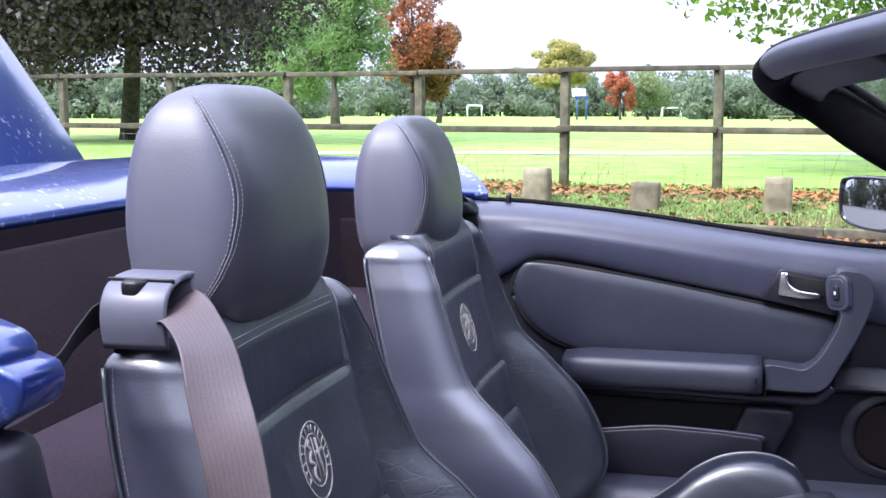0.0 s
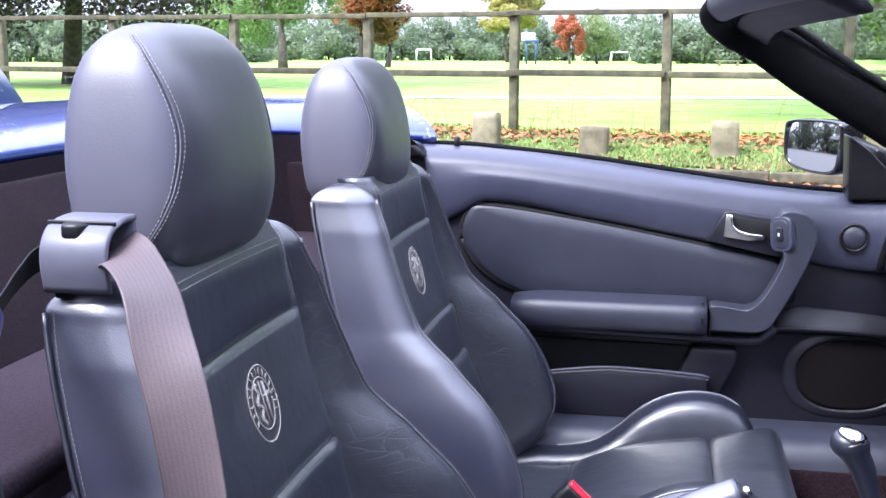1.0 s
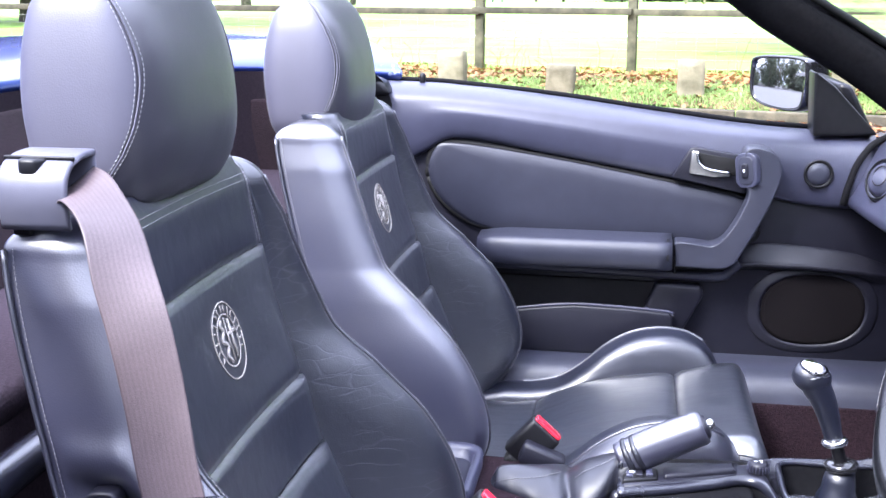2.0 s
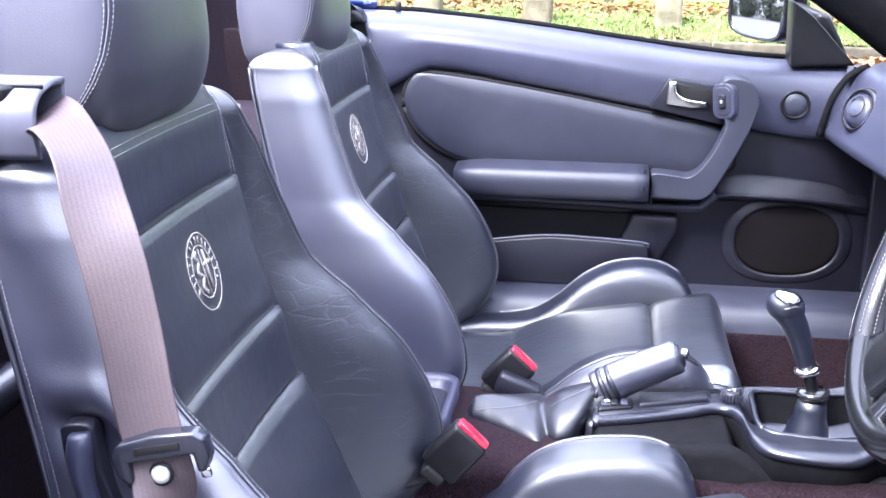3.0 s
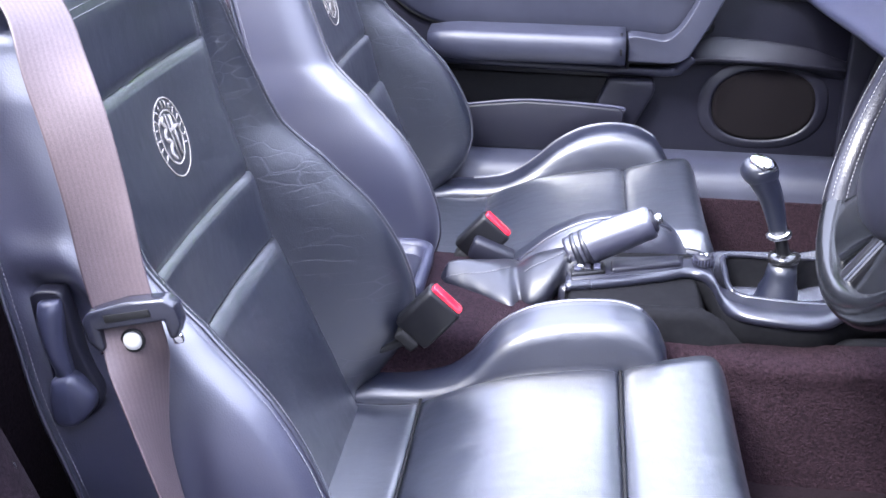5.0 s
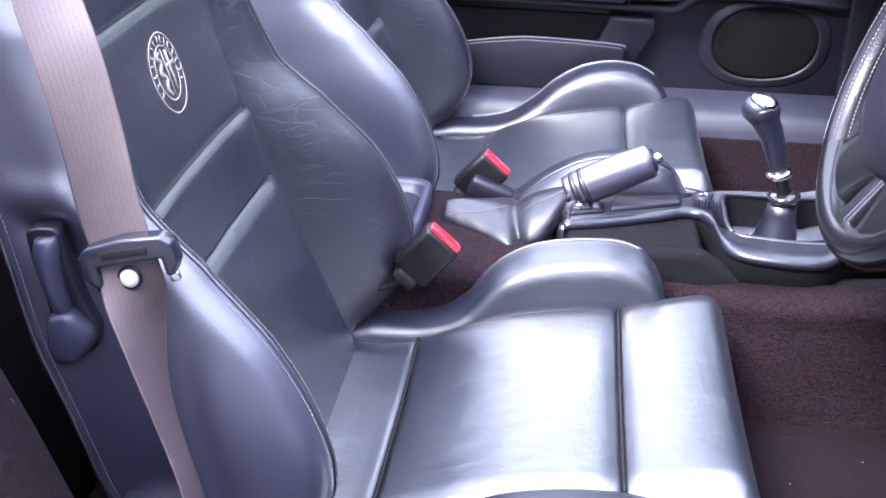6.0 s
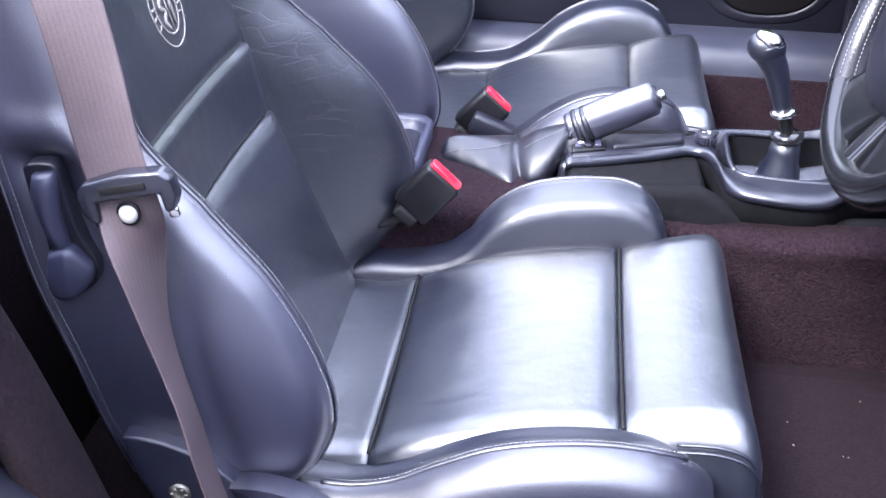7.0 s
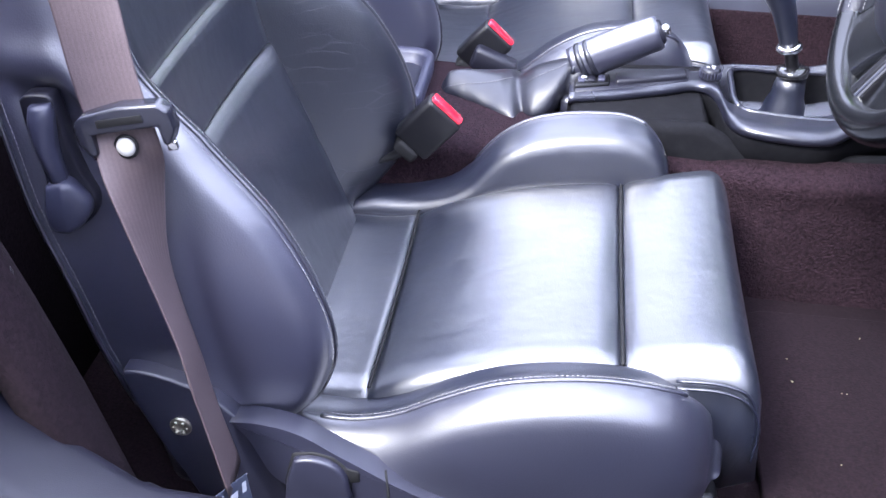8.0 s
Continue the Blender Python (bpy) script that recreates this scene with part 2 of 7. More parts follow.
    l.new(calc("SUBTRACT", noisy(45, 2), calc("ADD", calc("MULTIPLY", scuff, 0.5), calc("MULTIPLY", crack, 0.05))), wrinkle.inputs["Height"])
    l.new(fine.outputs["Normal"], wrinkle.inputs["Normal"])
    folds = n.new("ShaderNodeBump")
    folds.inputs["Strength"].default_value, folds.inputs["Distance"].default_value = 0.08 + 0.2 * worn, 0.007
    l.new(noisy(9, 1), folds.inputs["Height"])
    l.new(wrinkle.outputs["Normal"], folds.inputs["Normal"])
    l.new(folds.outputs["Normal"], b.inputs["Normal"])
    l.new(folds.outputs["Normal"], b.inputs["Coat Normal"])
    return m


leather = leather_material("black_leather", (0.0056, 0.0068, 0.0145), 0.31, 0.05, 0.42, 0.62, worn=0.5)
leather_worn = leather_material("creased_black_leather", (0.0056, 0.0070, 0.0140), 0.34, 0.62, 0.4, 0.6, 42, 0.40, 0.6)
leather_smooth = leather_material("black_leather_shiny", (0.0048, 0.0064, 0.0136), 0.30, 0.12, 0.95, 0.9, 38, 0.50, 0.7)
gaiter_leather = textured("soft_gaiter_leather", (0.0068, 0.0072, 0.0118), (0.0115, 0.012, 0.019), 30, 0.40, 0.08, 0.3, 45, 0.003, spec=0.5, patch=0.1, patch_scale=12)
# slate plastic made paler, direct light on the belt guide put into its colour
guide_plastic_lit = textured("lit_grey_plastic", (0.070, 0.070, 0.094), (0.088, 0.088, 0.116), 30, 0.42, 0.05, 0.2, 900, 0.0005, patch=0.06)
# headrest front set darker in colour than its grey flanks and rear
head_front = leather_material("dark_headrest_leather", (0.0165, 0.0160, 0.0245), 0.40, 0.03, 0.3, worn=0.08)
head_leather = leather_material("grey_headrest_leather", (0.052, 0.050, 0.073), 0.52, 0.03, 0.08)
wheel_leather = textured("black_wheel_leather", (0.0024, 0.0026, 0.0032), (0.0036, 0.004, 0.005), 40, 0.2, 0.04, 0.12, 500, 0.0005, spec=0.5)
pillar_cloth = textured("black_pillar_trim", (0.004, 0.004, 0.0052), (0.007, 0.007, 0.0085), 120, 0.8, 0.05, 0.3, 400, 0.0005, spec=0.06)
perforated = textured("perforated_leather", (0.0042, 0.0040, 0.0068), (0.0072, 0.0068, 0.0108), 60, 0.3, 0.04, 0.2, 420, 0.0008, spec=0.45, voronoi=True)
dark_felt = textured("dark_felt", (0.009, 0.006, 0.008), (0.024, 0.015, 0.019), 260, 0.95, 0, 0.6, 330, 0.003, patch=0.2, patch_scale=6, spec=0.08)
path_gravel = textured("pale_gravel_path", (0.34, 0.35, 0.36), (0.5, 0.5, 0.5), 6, 0.95, 0, 0.3, 30, 0.01, patch=0.2, patch_scale=0.5, spec=0.1)
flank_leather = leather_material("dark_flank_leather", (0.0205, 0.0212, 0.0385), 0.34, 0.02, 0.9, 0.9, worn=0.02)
leather_side = leather_material("grey_black_vinyl", (0.0118, 0.0123, 0.0220), 0.34, 0.02, 0.6, 0.8, worn=0.12)
worn_thread = textured("dulled_grey_thread", (0.13, 0.125, 0.13), (0.21, 0.205, 0.21), 60, 0.7, 0, 0)
thread = textured("grey_thread", (0.20, 0.20, 0.215), (0.32, 0.32, 0.335), 400, 0.7, 0, 0)
silver_thread = textured("silver_embroidery", (0.22, 0.20, 0.18), (0.36, 0.33, 0.30), 500, 0.55, 0, 0.5, 900, 0.0008)
plastic = textured("slate_grey_plastic", (0.025, 0.0262, 0.0455), (0.031, 0.0322, 0.0555), 30, 0.38, 0.04, 0.25, 900, 0.0005, patch=0.06)
console_plastic = textured("satin_slate_console_plastic", (0.0095, 0.010, 0.0165), (0.013, 0.0135, 0.022), 30, 0.27, 0.035, 0.2, 900, 0.0004, patch=0.06, spec=0.7)
side_plastic = textured("dark_slate_seat_plastic", (0.0135, 0.014, 0.024), (0.018, 0.0185, 0.031), 30, 0.36, 0.05, 0.25, 900, 0.0005, patch=0.08, spec=0.55)
plastic_dark = textured("charcoal_plastic", (0.0058, 0.0058, 0.0112), (0.0085, 0.0085, 0.0152), 30, 0.44, 0.06, 0.25, 900, 0.0005, patch=0.08, spec=0.36)
vinyl_insert = textured("grey_vinyl_insert", (0.0148, 0.0160, 0.0275), (0.020, 0.0215, 0.0355), 25, 0.44, 0.06, 0.35, 700, 0.0006, patch=0.08)
black_plastic = textured("black_plastic", (0.0035, 0.0035, 0.005), (0.006, 0.006, 0.0075), 60, 0.38, 0.06, 0.1, 500, 0.0004, spec=0.3)
gloss_black = textured("gloss_black", (0.008, 0.008, 0.010), (0.012, 0.012, 0.014), 40, 0.12, 0.03, 0.0, coat=0.5)
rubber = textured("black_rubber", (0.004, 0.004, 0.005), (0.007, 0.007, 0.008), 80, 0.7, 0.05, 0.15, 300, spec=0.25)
cloth_dark = textured("speaker_cloth", (0.0025, 0.002, 0.0027), (0.006, 0.0045, 0.0055), 700, 0.9, 0, 0.5, 1100, 0.001, spec=0.1)
carpet = textured("plum_brown_carpet", (0.0058, 0.0032, 0.0049), (0.0210, 0.0114, 0.0158), 230, 0.95, 0, 0.9, 330, 0.004, patch=0.18, patch_scale=6, spec=0.08)
carpet_light = textured("plum_brown_trim_felt", (0.009, 0.0063, 0.0092), (0.0155, 0.0108, 0.0148), 220, 0.95, 0, 0.5, 350, 0.002, patch=0.12, patch_scale=5, spec=0.1)
# plum carpet made paler, the shelf's light put into its colour
carpet_lit = textured("plum_lit_carpet", (0.0155, 0.0112, 0.0165), (0.0265, 0.019, 0.027), 220, 0.95, 0, 0.6, 350, 0.002, patch=0.15, patch_scale=5, spec=0.1)
carpet_trim = textured("plum_quarter_felt", (0.0052, 0.0032, 0.0046), (0.012, 0.0072, 0.0102), 240, 0.95, 0, 0.4, 330, 0.003, patch=0.2, patch_scale=7, spec=0.1)
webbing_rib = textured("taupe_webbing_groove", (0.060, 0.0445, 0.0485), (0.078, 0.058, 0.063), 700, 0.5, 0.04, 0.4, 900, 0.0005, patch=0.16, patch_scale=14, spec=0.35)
webbing = textured("taupe_webbing", (0.063, 0.0465, 0.0505), (0.082, 0.061, 0.066), 700, 0.48, 0.04, 0.4, 900, 0.0005, patch=0.16, patch_scale=14, spec=0.4)
chrome = textured("chrome", (0.75, 0.75, 0.77), (0.82, 0.82, 0.84), 40, 0.12, 0.05, 0.0, metal=1.0)
steel = textured("brushed_steel", (0.45, 0.44, 0.42), (0.62, 0.61, 0.58), 90, 0.3, 0.06, 0.05, metal=1.0)
brass_bolt = textured("zinc_bolt", (0.30, 0.29, 0.25), (0.46, 0.44, 0.37), 200, 0.5, 0.08, 0.1, metal=1.0)
red_plastic = textured("red_button", (0.55, 0.012, 0.03), (0.64, 0.02, 0.045), 50, 0.12, 0.03, 0.0, coat=0.6)
white_plastic = textured("pale_button", (0.30, 0.295, 0.29), (0.37, 0.365, 0.36), 80, 0.35, 0.05, 0.0)
paint = textured("blue_metallic_paint", (0.005, 0.019, 0.13), (0.008, 0.027, 0.165), 900, 0.42, 0.03, 0.02, 3, 0.001, metal=0.45, coat=1.0, spec=0.5)
label_mat = textured("belt_label", (0.04, 0.05, 0.08), (0.06, 0.07, 0.11), 90, 0.6, 0, 0)
label_pale = textured("label_print", (0.5, 0.52, 0.56), (0.6, 0.62, 0.66), 90, 0.6, 0, 0)
grass = textured("mown_grass", (0.145, 0.265, 0.050), (0.25, 0.40, 0.092), 1.3, 0.9, 0, 0.5, 14, 0.05, patch=0.22, patch_scale=0.07, spec=0.2)

def reflection_flecks(m, amount=0.55):
    """Paints small pale flecks, in drifting patches, as sky glints between reflected leaves."""
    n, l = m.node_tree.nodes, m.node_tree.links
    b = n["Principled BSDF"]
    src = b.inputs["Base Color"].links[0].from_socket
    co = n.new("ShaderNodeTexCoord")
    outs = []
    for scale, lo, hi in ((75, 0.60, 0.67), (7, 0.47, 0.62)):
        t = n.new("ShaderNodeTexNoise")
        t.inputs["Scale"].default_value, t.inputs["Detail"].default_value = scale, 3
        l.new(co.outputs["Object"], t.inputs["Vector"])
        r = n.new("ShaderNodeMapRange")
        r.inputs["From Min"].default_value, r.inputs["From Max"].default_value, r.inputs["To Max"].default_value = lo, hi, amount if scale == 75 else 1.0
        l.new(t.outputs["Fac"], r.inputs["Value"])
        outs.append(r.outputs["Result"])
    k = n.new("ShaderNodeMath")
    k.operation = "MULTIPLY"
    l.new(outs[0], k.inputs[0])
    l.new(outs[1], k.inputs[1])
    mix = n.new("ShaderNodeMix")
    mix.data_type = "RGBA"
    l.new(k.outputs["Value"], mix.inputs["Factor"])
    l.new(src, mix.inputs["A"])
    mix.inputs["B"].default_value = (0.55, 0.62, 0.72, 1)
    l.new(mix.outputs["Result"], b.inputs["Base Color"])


# leaf reflections on the gloss are put into the paint's colour
reflection_flecks(paint)
mat_pile = textured("floor_mat_pile", (0.0038, 0.0020, 0.0031), (0.0100, 0.0054, 0.0077), 280, 0.95, 0, 0.5, 420, 0.0015, patch=0.15, patch_scale=5, spec=0.1)
verge_soil = textured("leafy_verge_soil", (0.05, 0.040, 0.022), (0.15, 0.115, 0.055), 5, 0.95, 0, 0.8, 20, 0.03, patch=0.35, patch_scale=0.9, spec=0.1)
blade = textured("grass_blade", (0.13, 0.21, 0.055), (0.27, 0.37, 0.13), 2.0, 0.8, 0, 0, per_island=0.25, spec=0.2)
asphalt = textured("damp_asphalt", (0.040, 0.039, 0.042), (0.076, 0.073, 0.075), 30, 0.8, 0.12, 0.6, 120, 0.01, patch=0.25, patch_scale=0.8, spec=0.25)
kerb_stone_mat = textured("mossy_kerb_stone", (0.035, 0.032, 0.02), (0.10, 0.083, 0.055), 9, 0.95, 0, 0.7, 40, 0.012, patch=0.35, patch_scale=2, per_object=0.2)
concrete = textured("weathered_concrete", (0.11, 0.10, 0.058), (0.225, 0.20, 0.13), 7, 0.9, 0, 0.6, 40, 0.01, patch=0.25, patch_scale=3, per_object=0.15)
fence_wood = textured("weathered_fence_wood", (0.038, 0.037, 0.021), (0.108, 0.098, 0.060), 9, 0.85, 0, 0.6, 60, 0.006, patch=0.3, patch_scale=2.5, per_object=0.2)
bark = textured("tree_bark", (0.035, 0.03, 0.026), (0.10, 0.085, 0.07), 6, 0.95, 0, 0.9, 14, 0.04, patch=0.25, patch_scale=1.5)
white_paint = textured("white_metal_paint", (0.68, 0.70, 0.72), (0.80, 0.81, 0.82), 20, 0.5, 0.05, 0.05)
blue_steel = textured("blue_painted_steel", (0.02, 0.05, 0.16), (0.04, 0.09, 0.24), 10, 0.5, 0.05, 0.05)
wire = textured("galvanised_wire", (0.20, 0.20, 0.19), (0.32, 0.32, 0.3), 20, 0.5, 0.05, 0.0)


def foliage(name, dark, light, through_light=0.35, hue=0.04):
    """Leaves: colour varied leaf by leaf and over the crown, with light coming through."""
    m, n, l, b = material(name, 0.6, 0.0, 0.3)
    info = n.new("ShaderNodeNewGeometry")
    ramp = n.new("ShaderNodeValToRGB")
    ramp.color_ramp.elements[0].color, ramp.color_ramp.elements[1].color = (*dark, 1), (*light, 1)
    co = n.new("ShaderNodeTexCoord")
    wide = n.new("ShaderNodeTexNoise")
    wide.inputs["Scale"].default_value = 0.5
    l.new(co.outputs["Object"], wide.inputs["Vector"])
    mixed = n.new("ShaderNodeMath")
    mixed.operation = "MULTIPLY_ADD"
    mixed.inputs[1].default_value = 0.38
    l.new(info.outputs["Random Per Island"], mixed.inputs[0])
    shift = n.new("ShaderNodeMath")
    shift.operation = "MULTIPLY_ADD"
    shift.inputs[1].default_value, shift.inputs[2].default_value = 1.4, -0.45
    l.new(wide.outputs["Fac"], shift.inputs[0])
    l.new(shift.outputs["Value"], mixed.inputs[2])
    l.new(mixed.outputs["Value"], ramp.inputs["Fac"])
    l.new(ramp.outputs["Color"], b.inputs["Base Color"])
    trans = n.new("ShaderNodeBsdfTranslucent")
    l.new(ramp.outputs["Color"], trans.inputs["Color"])
    mix = n.new("ShaderNodeMixShader")
    mix.inputs["Fac"].default_value = through_light
    l.new(b.outputs["BSDF"], mix.inputs[1])
    l.new(trans.outputs["BSDF"], mix.inputs[2])
    l.new(mix.outputs["Shader"], n["Material Output"].inputs["Surface"])
    return m


leaf_dark = foliage("dark_copper_leaves", (0.030, 0.024, 0.027), (0.150, 0.124, 0.120), 0.25)
leaf_green = foliage("green_leaves", (0.09, 0.17, 0.06), (0.34, 0.47, 0.20), 0.55)
leaf_bright = foliage("bright_green_leaves", (0.07, 0.16, 0.02), (0.25, 0.36, 0.07), 0.5)
leaf_hedge = foliage("dark_hedge_leaves", (0.026, 0.031, 0.022), (0.080, 0.092, 0.060), 0.3)
# distance haze over the far woods is put into these pale greens
leaf_wood = foliage("hazed_wood_leaves", (0.13, 0.175, 0.115), (0.225, 0.28, 0.175), 0.4)
leaf_orange = foliage("orange_leaves", (0.10, 0.07, 0.035), (0.52, 0.15, 0.06), 0.35)
leaf_rust = foliage("rusty_green_leaves", (0.09, 0.07, 0.03), (0.36, 0.15, 0.06), 0.3)
leaf_yellow = foliage("yellow_green_leaves", (0.24, 0.24, 0.08), (0.60, 0.52, 0.20), 0.45)
# reds lightened in colour for the haze before the far tree
leaf_red = foliage("hazed_red_leaves", (0.25, 0.08, 0.04), (0.62, 0.20, 0.12), 0.35)
leaf_fallen = foliage("fallen_leaves", (0.10, 0.065, 0.03), (0.48, 0.20, 0.08), 0.1)
leaf_pale = foliage("pale_green_leaves", (0.14, 0.19, 0.09), (0.32, 0.38, 0.19), 0.4)

glass, _, _, gb = material("clear_glass", 0.0)
gb.inputs["Transmission Weight"].default_value = 1.0
gb.inputs["Base Color"].default_value = (0.93, 0.96, 0.95, 1)
gb.inputs["IOR"].default_value = 1.001
mirror_mat = textured("mirror_silver", (0.86, 0.88, 0.9), (0.9, 0.92, 0.94), 3, 0.03, 0.01, 0.0, metal=1.0)


# ---- outdoors: lane, verge, fence, playing field, trees ----
EYE0 = V((0.387, -1.054, 1.161))
R_OUT, F_OUT = V((0.972, 0.235, 0)), V((-0.235, 0.972, 0))      # right and ahead along the ground, as the first view looks


def out(right, ahead, z=0.0):
    p = EYE0 + R_OUT * right + F_OUT * ahead
    return V((p.x, p.y, z))


FENCE_0, FENCE_D = V((0.43, 12.0, 0.25)), V((-0.986, 0.166, 0))   # a post's foot, and the run of the fence
FENCE_N = V((0.166, 0.986, 0))                                     # towards the field


def beside(along, off, z):
    """A place along the fence, off metres towards the field (minus: towards the car)."""
    p = FENCE_0 + FENCE_D * along + FENCE_N * off
    return V((p.x, p.y, z))


def ground_height(off):
    """Height of the ground by its distance from the fence: lane, kerb, bank, field."""
    return table([(-400, 0.0), (-3.0, 0.0), (-2.06, 0.04), (-2.0, 0.06), (-1.6, 0.17), (-0.9, 0.235), (0.0, 0.25), (1.5, 0.22), (6, 0.2), (900, 0.2)], off)[0]


def build_ground():
    bm = bmesh.new()
    offs = [-300, -120, -40, -15, -8, -5, -3.0, -2.06, -1.99, -1.9, -1.75, -1.5, -1.2, -0.6, 0, 0.6, 1.5, 3, 6, 12, 25, 50, 100, 200, 400, 900]
    alongs = [-900, -400, -180, -80, -40, -24] + [-16 + 0.8 * i for i in range(46)] + [24, 30, 45, 80, 180, 400, 900]
    grid = []
    for o in offs:
        row = []
        for a in alongs:
            z = ground_height(o)
            if -1.95 < o < 3:
                z += 0.03 * noise.noise(V((a * 0.9, o * 1.3, 0)))
            if o < -2.05:
                z = -0.03
            row.append(bm.verts.new(beside(a, o, z)))
        grid.append(row)
    for r0, r1 in zip(grid, grid[1:]):
        for i in range(len(alongs) - 1):
            bm.faces.new((r0[i], r0[i + 1], r1[i + 1], r1[i]))
    solo("ground", bm, grass, "bright mown grass playing field reaching the woods", "ground", kind="structure")
    bm = bmesh.new()
    rows = []
    for i in range(61):
        a = -18 + i * 0.7
        w0 = -1.93 + 0.12 * noise.noise(V((a, 0, 3)))
        w1 = -0.25 + 0.35 * noise.noise(V((a * 0.7, 5, 3)))
        rows.append([beside(a, w0 + (w1 - w0) * j / 8, ground_height(w0 + (w1 - w0) * j / 8) + 0.018 + 0.03 * noise.noise(V((a * 0.9, (w0 + (w1 - w0) * j / 8) * 1.3, 0)))) for j in range(9)])
    loft(rows, bm, caps=False, closed=False)
    solo("verge", bm, verge_soil, "rough verge of soil, moss and thin grass along the fence", "verge", kind="structure")
    bm = bmesh.new()
    loft([[beside(a, -60, 0.0), beside(a, -20, 0.0), beside(a, -8, 0.0), beside(a, -2.16, 0.0)] for a in (-400, -60, -20, 0, 20, 60, 400)], bm, caps=False, closed=False)
    solo("road", bm, asphalt, "damp grey asphalt lane strewn with leaves", "road", kind="structure")
    bm = bmesh.new()
    loft([[out(r, 24.3 + 0.25 * noise.noise(V((r * 0.4, 1, 0))), 0.215), out(r, 25.5 + 0.3 * noise.noise(V((r * 0.4, 7, 0))), 0.215)] for r in range(-6, 30)], bm, caps=False, closed=False)
    solo("path", bm, path_gravel, "pale worn path across the playing field", "path", kind="structure")
    kerb = thing("kerb", beside(0, -2.08, 0.0), "low mossy stone kerb between lane and verge", "kerb", kind="structure")
    for i in range(22):
        a = -10 + i * 0.915
        c = beside(a, -2.08, 0.015)
        part("kerb_stone", box(c, (0.905, 0.12, 0.15), 0.015, Matrix.Rotation(math.atan2(FENCE_D.y, FENCE_D.x), 4, "Z")), kerb_stone_mat, kerb)


build_ground()


def build_fence():
    """Post and rail fence with wire netting below the rails."""
    turn = Matrix.Rotation(math.atan2(FENCE_D.y, FENCE_D.x), 4, "Z")
    fence = thing("fence", FENCE_0, "weathered brown timber post and rail fence along the field", "fence", kind="")
    rnd = random.Random(4)
    shift = {0: 0.03, 1: -0.05, 2: -0.04}           # posts that stand a little off their even spacing
    for i in range(-7, 13):
        a = i * 1.87 + shift.get(i, rnd.uniform(-0.03, 0.03))
        lean = Matrix.Rotation(rnd.uniform(-0.012, 0.012), 4, "Y")
        h = 1.45 + rnd.uniform(-0.02, 0.03)
        part("post", box(beside(a, 0, 0.2 + h / 2 - 0.05), (0.105, 0.10, h + 0.1), 0.012, turn @ lean), fence_wood, fence)
        for z, hh in ((1.62, 0.058), (0.935, 0.075)):
            sag = rnd.uniform(-0.012, 0.012)
            part("rail", box(beside(a + 0.935, -0.075, z + sag), (1.865, 0.04, hh), 0.006, turn), fence_wood, fence)
    bm = bmesh.new()
    for k in range(6):
        z = 0.32 + k * 0.1
        tube([beside(-13 + j * 1.2, 0.07, z + 0.012 * noise.noise(V((j * 0.8, k, 1)))) for j in range(29)], 0.0022, 4, bm)
    for j in range(150):
        a = -13 + j * 0.22
        tube([beside(a, 0.07, 0.27), beside(a + 0.01, 0.07, 0.84)], 0.0018, 4, bm)
    tagged(part("wire_netting", bm, wire, fence, "thin galvanised stock netting"), kind="stuff")


build_fence()


def build_stone(a, off, w, h, d, lean, seed, label):
    """A squared stub of concrete with worn corners."""
    bm = bmesh.new()
    bmesh.ops.create_cube(bm, size=1, matrix=Matrix.Diagonal((w, d, h + 0.1, 1)))
    bmesh.ops.subdivide_edges(bm, edges=bm.edges[:], cuts=5, use_grid_fill=True)
    for v in bm.verts:
        q = V((v.co.x / w * 2, v.co.y / d * 2, v.co.z / (h + 0.1) * 2))
        edge = sorted(abs(c) for c in q)[1]
        if edge > 0.8:
            v.co *= 1 - 0.05 * (edge - 0.8) / 0.2
        v.co += noise.noise_vector(v.co * 9 + V((seed, 0, 0))) * 0.010
    m = Matrix.Translation(beside(a, off, ground_height(off) + h / 2 - 0.03)) @ Matrix.Rotation(math.atan2(FENCE_D.y, FENCE_D.x) + 0.05 * seed, 4, "Z") @ Matrix.Rotation(lean, 4, "Y")
    bmesh.ops.transform(bm, matrix=m, verts=bm.verts)
    solo("stone_block", bm, concrete, label, "stone", "stone blocks on the verge", smooth=True)


build_stone(1.64, -1.55, 0.28, 0.36, 0.2, 0.02, 1, "square weathered stone block standing on the verge")
build_stone(0.47, -1.60, 0.29, 0.25, 0.2, -0.05, 2, "low pale stone block standing on the verge")
build_stone(-0.83, -1.60, 0.26, 0.33, 0.2, 0.0, 3, "square mossy stone block standing on the verge")
build_stone(-2.2, -1.60, 0.27, 0.32, 0.2, 0.03, 4, "square weathered stone block standing on the verge")


def cards(places, normals, sizes, long=1.6, fold=0.25, spin=None):
    """Arrays for many small leaves: four-cornered, slightly folded."""
    n = len(places)
    rng = np.random.default_rng(len(places))
    t = np.cross(normals, rng.normal(size=(n, 3)))
    t /= np.linalg.norm(t, axis=1)[:, None] + 1e-9
    b = np.cross(normals, t)
    s = sizes[:, None]
    p0, p2 = places - t * s * long / 2, places + t * s * long / 2
    p1, p3 = places + b * s / 2 + normals * s * fold, places - b * s / 2 + normals * s * fold
    verts = np.stack([p0, p1, p2, p3], 1).reshape(-1, 3)
    faces = np.arange(4 * n).reshape(-1, 4)
    return verts, faces


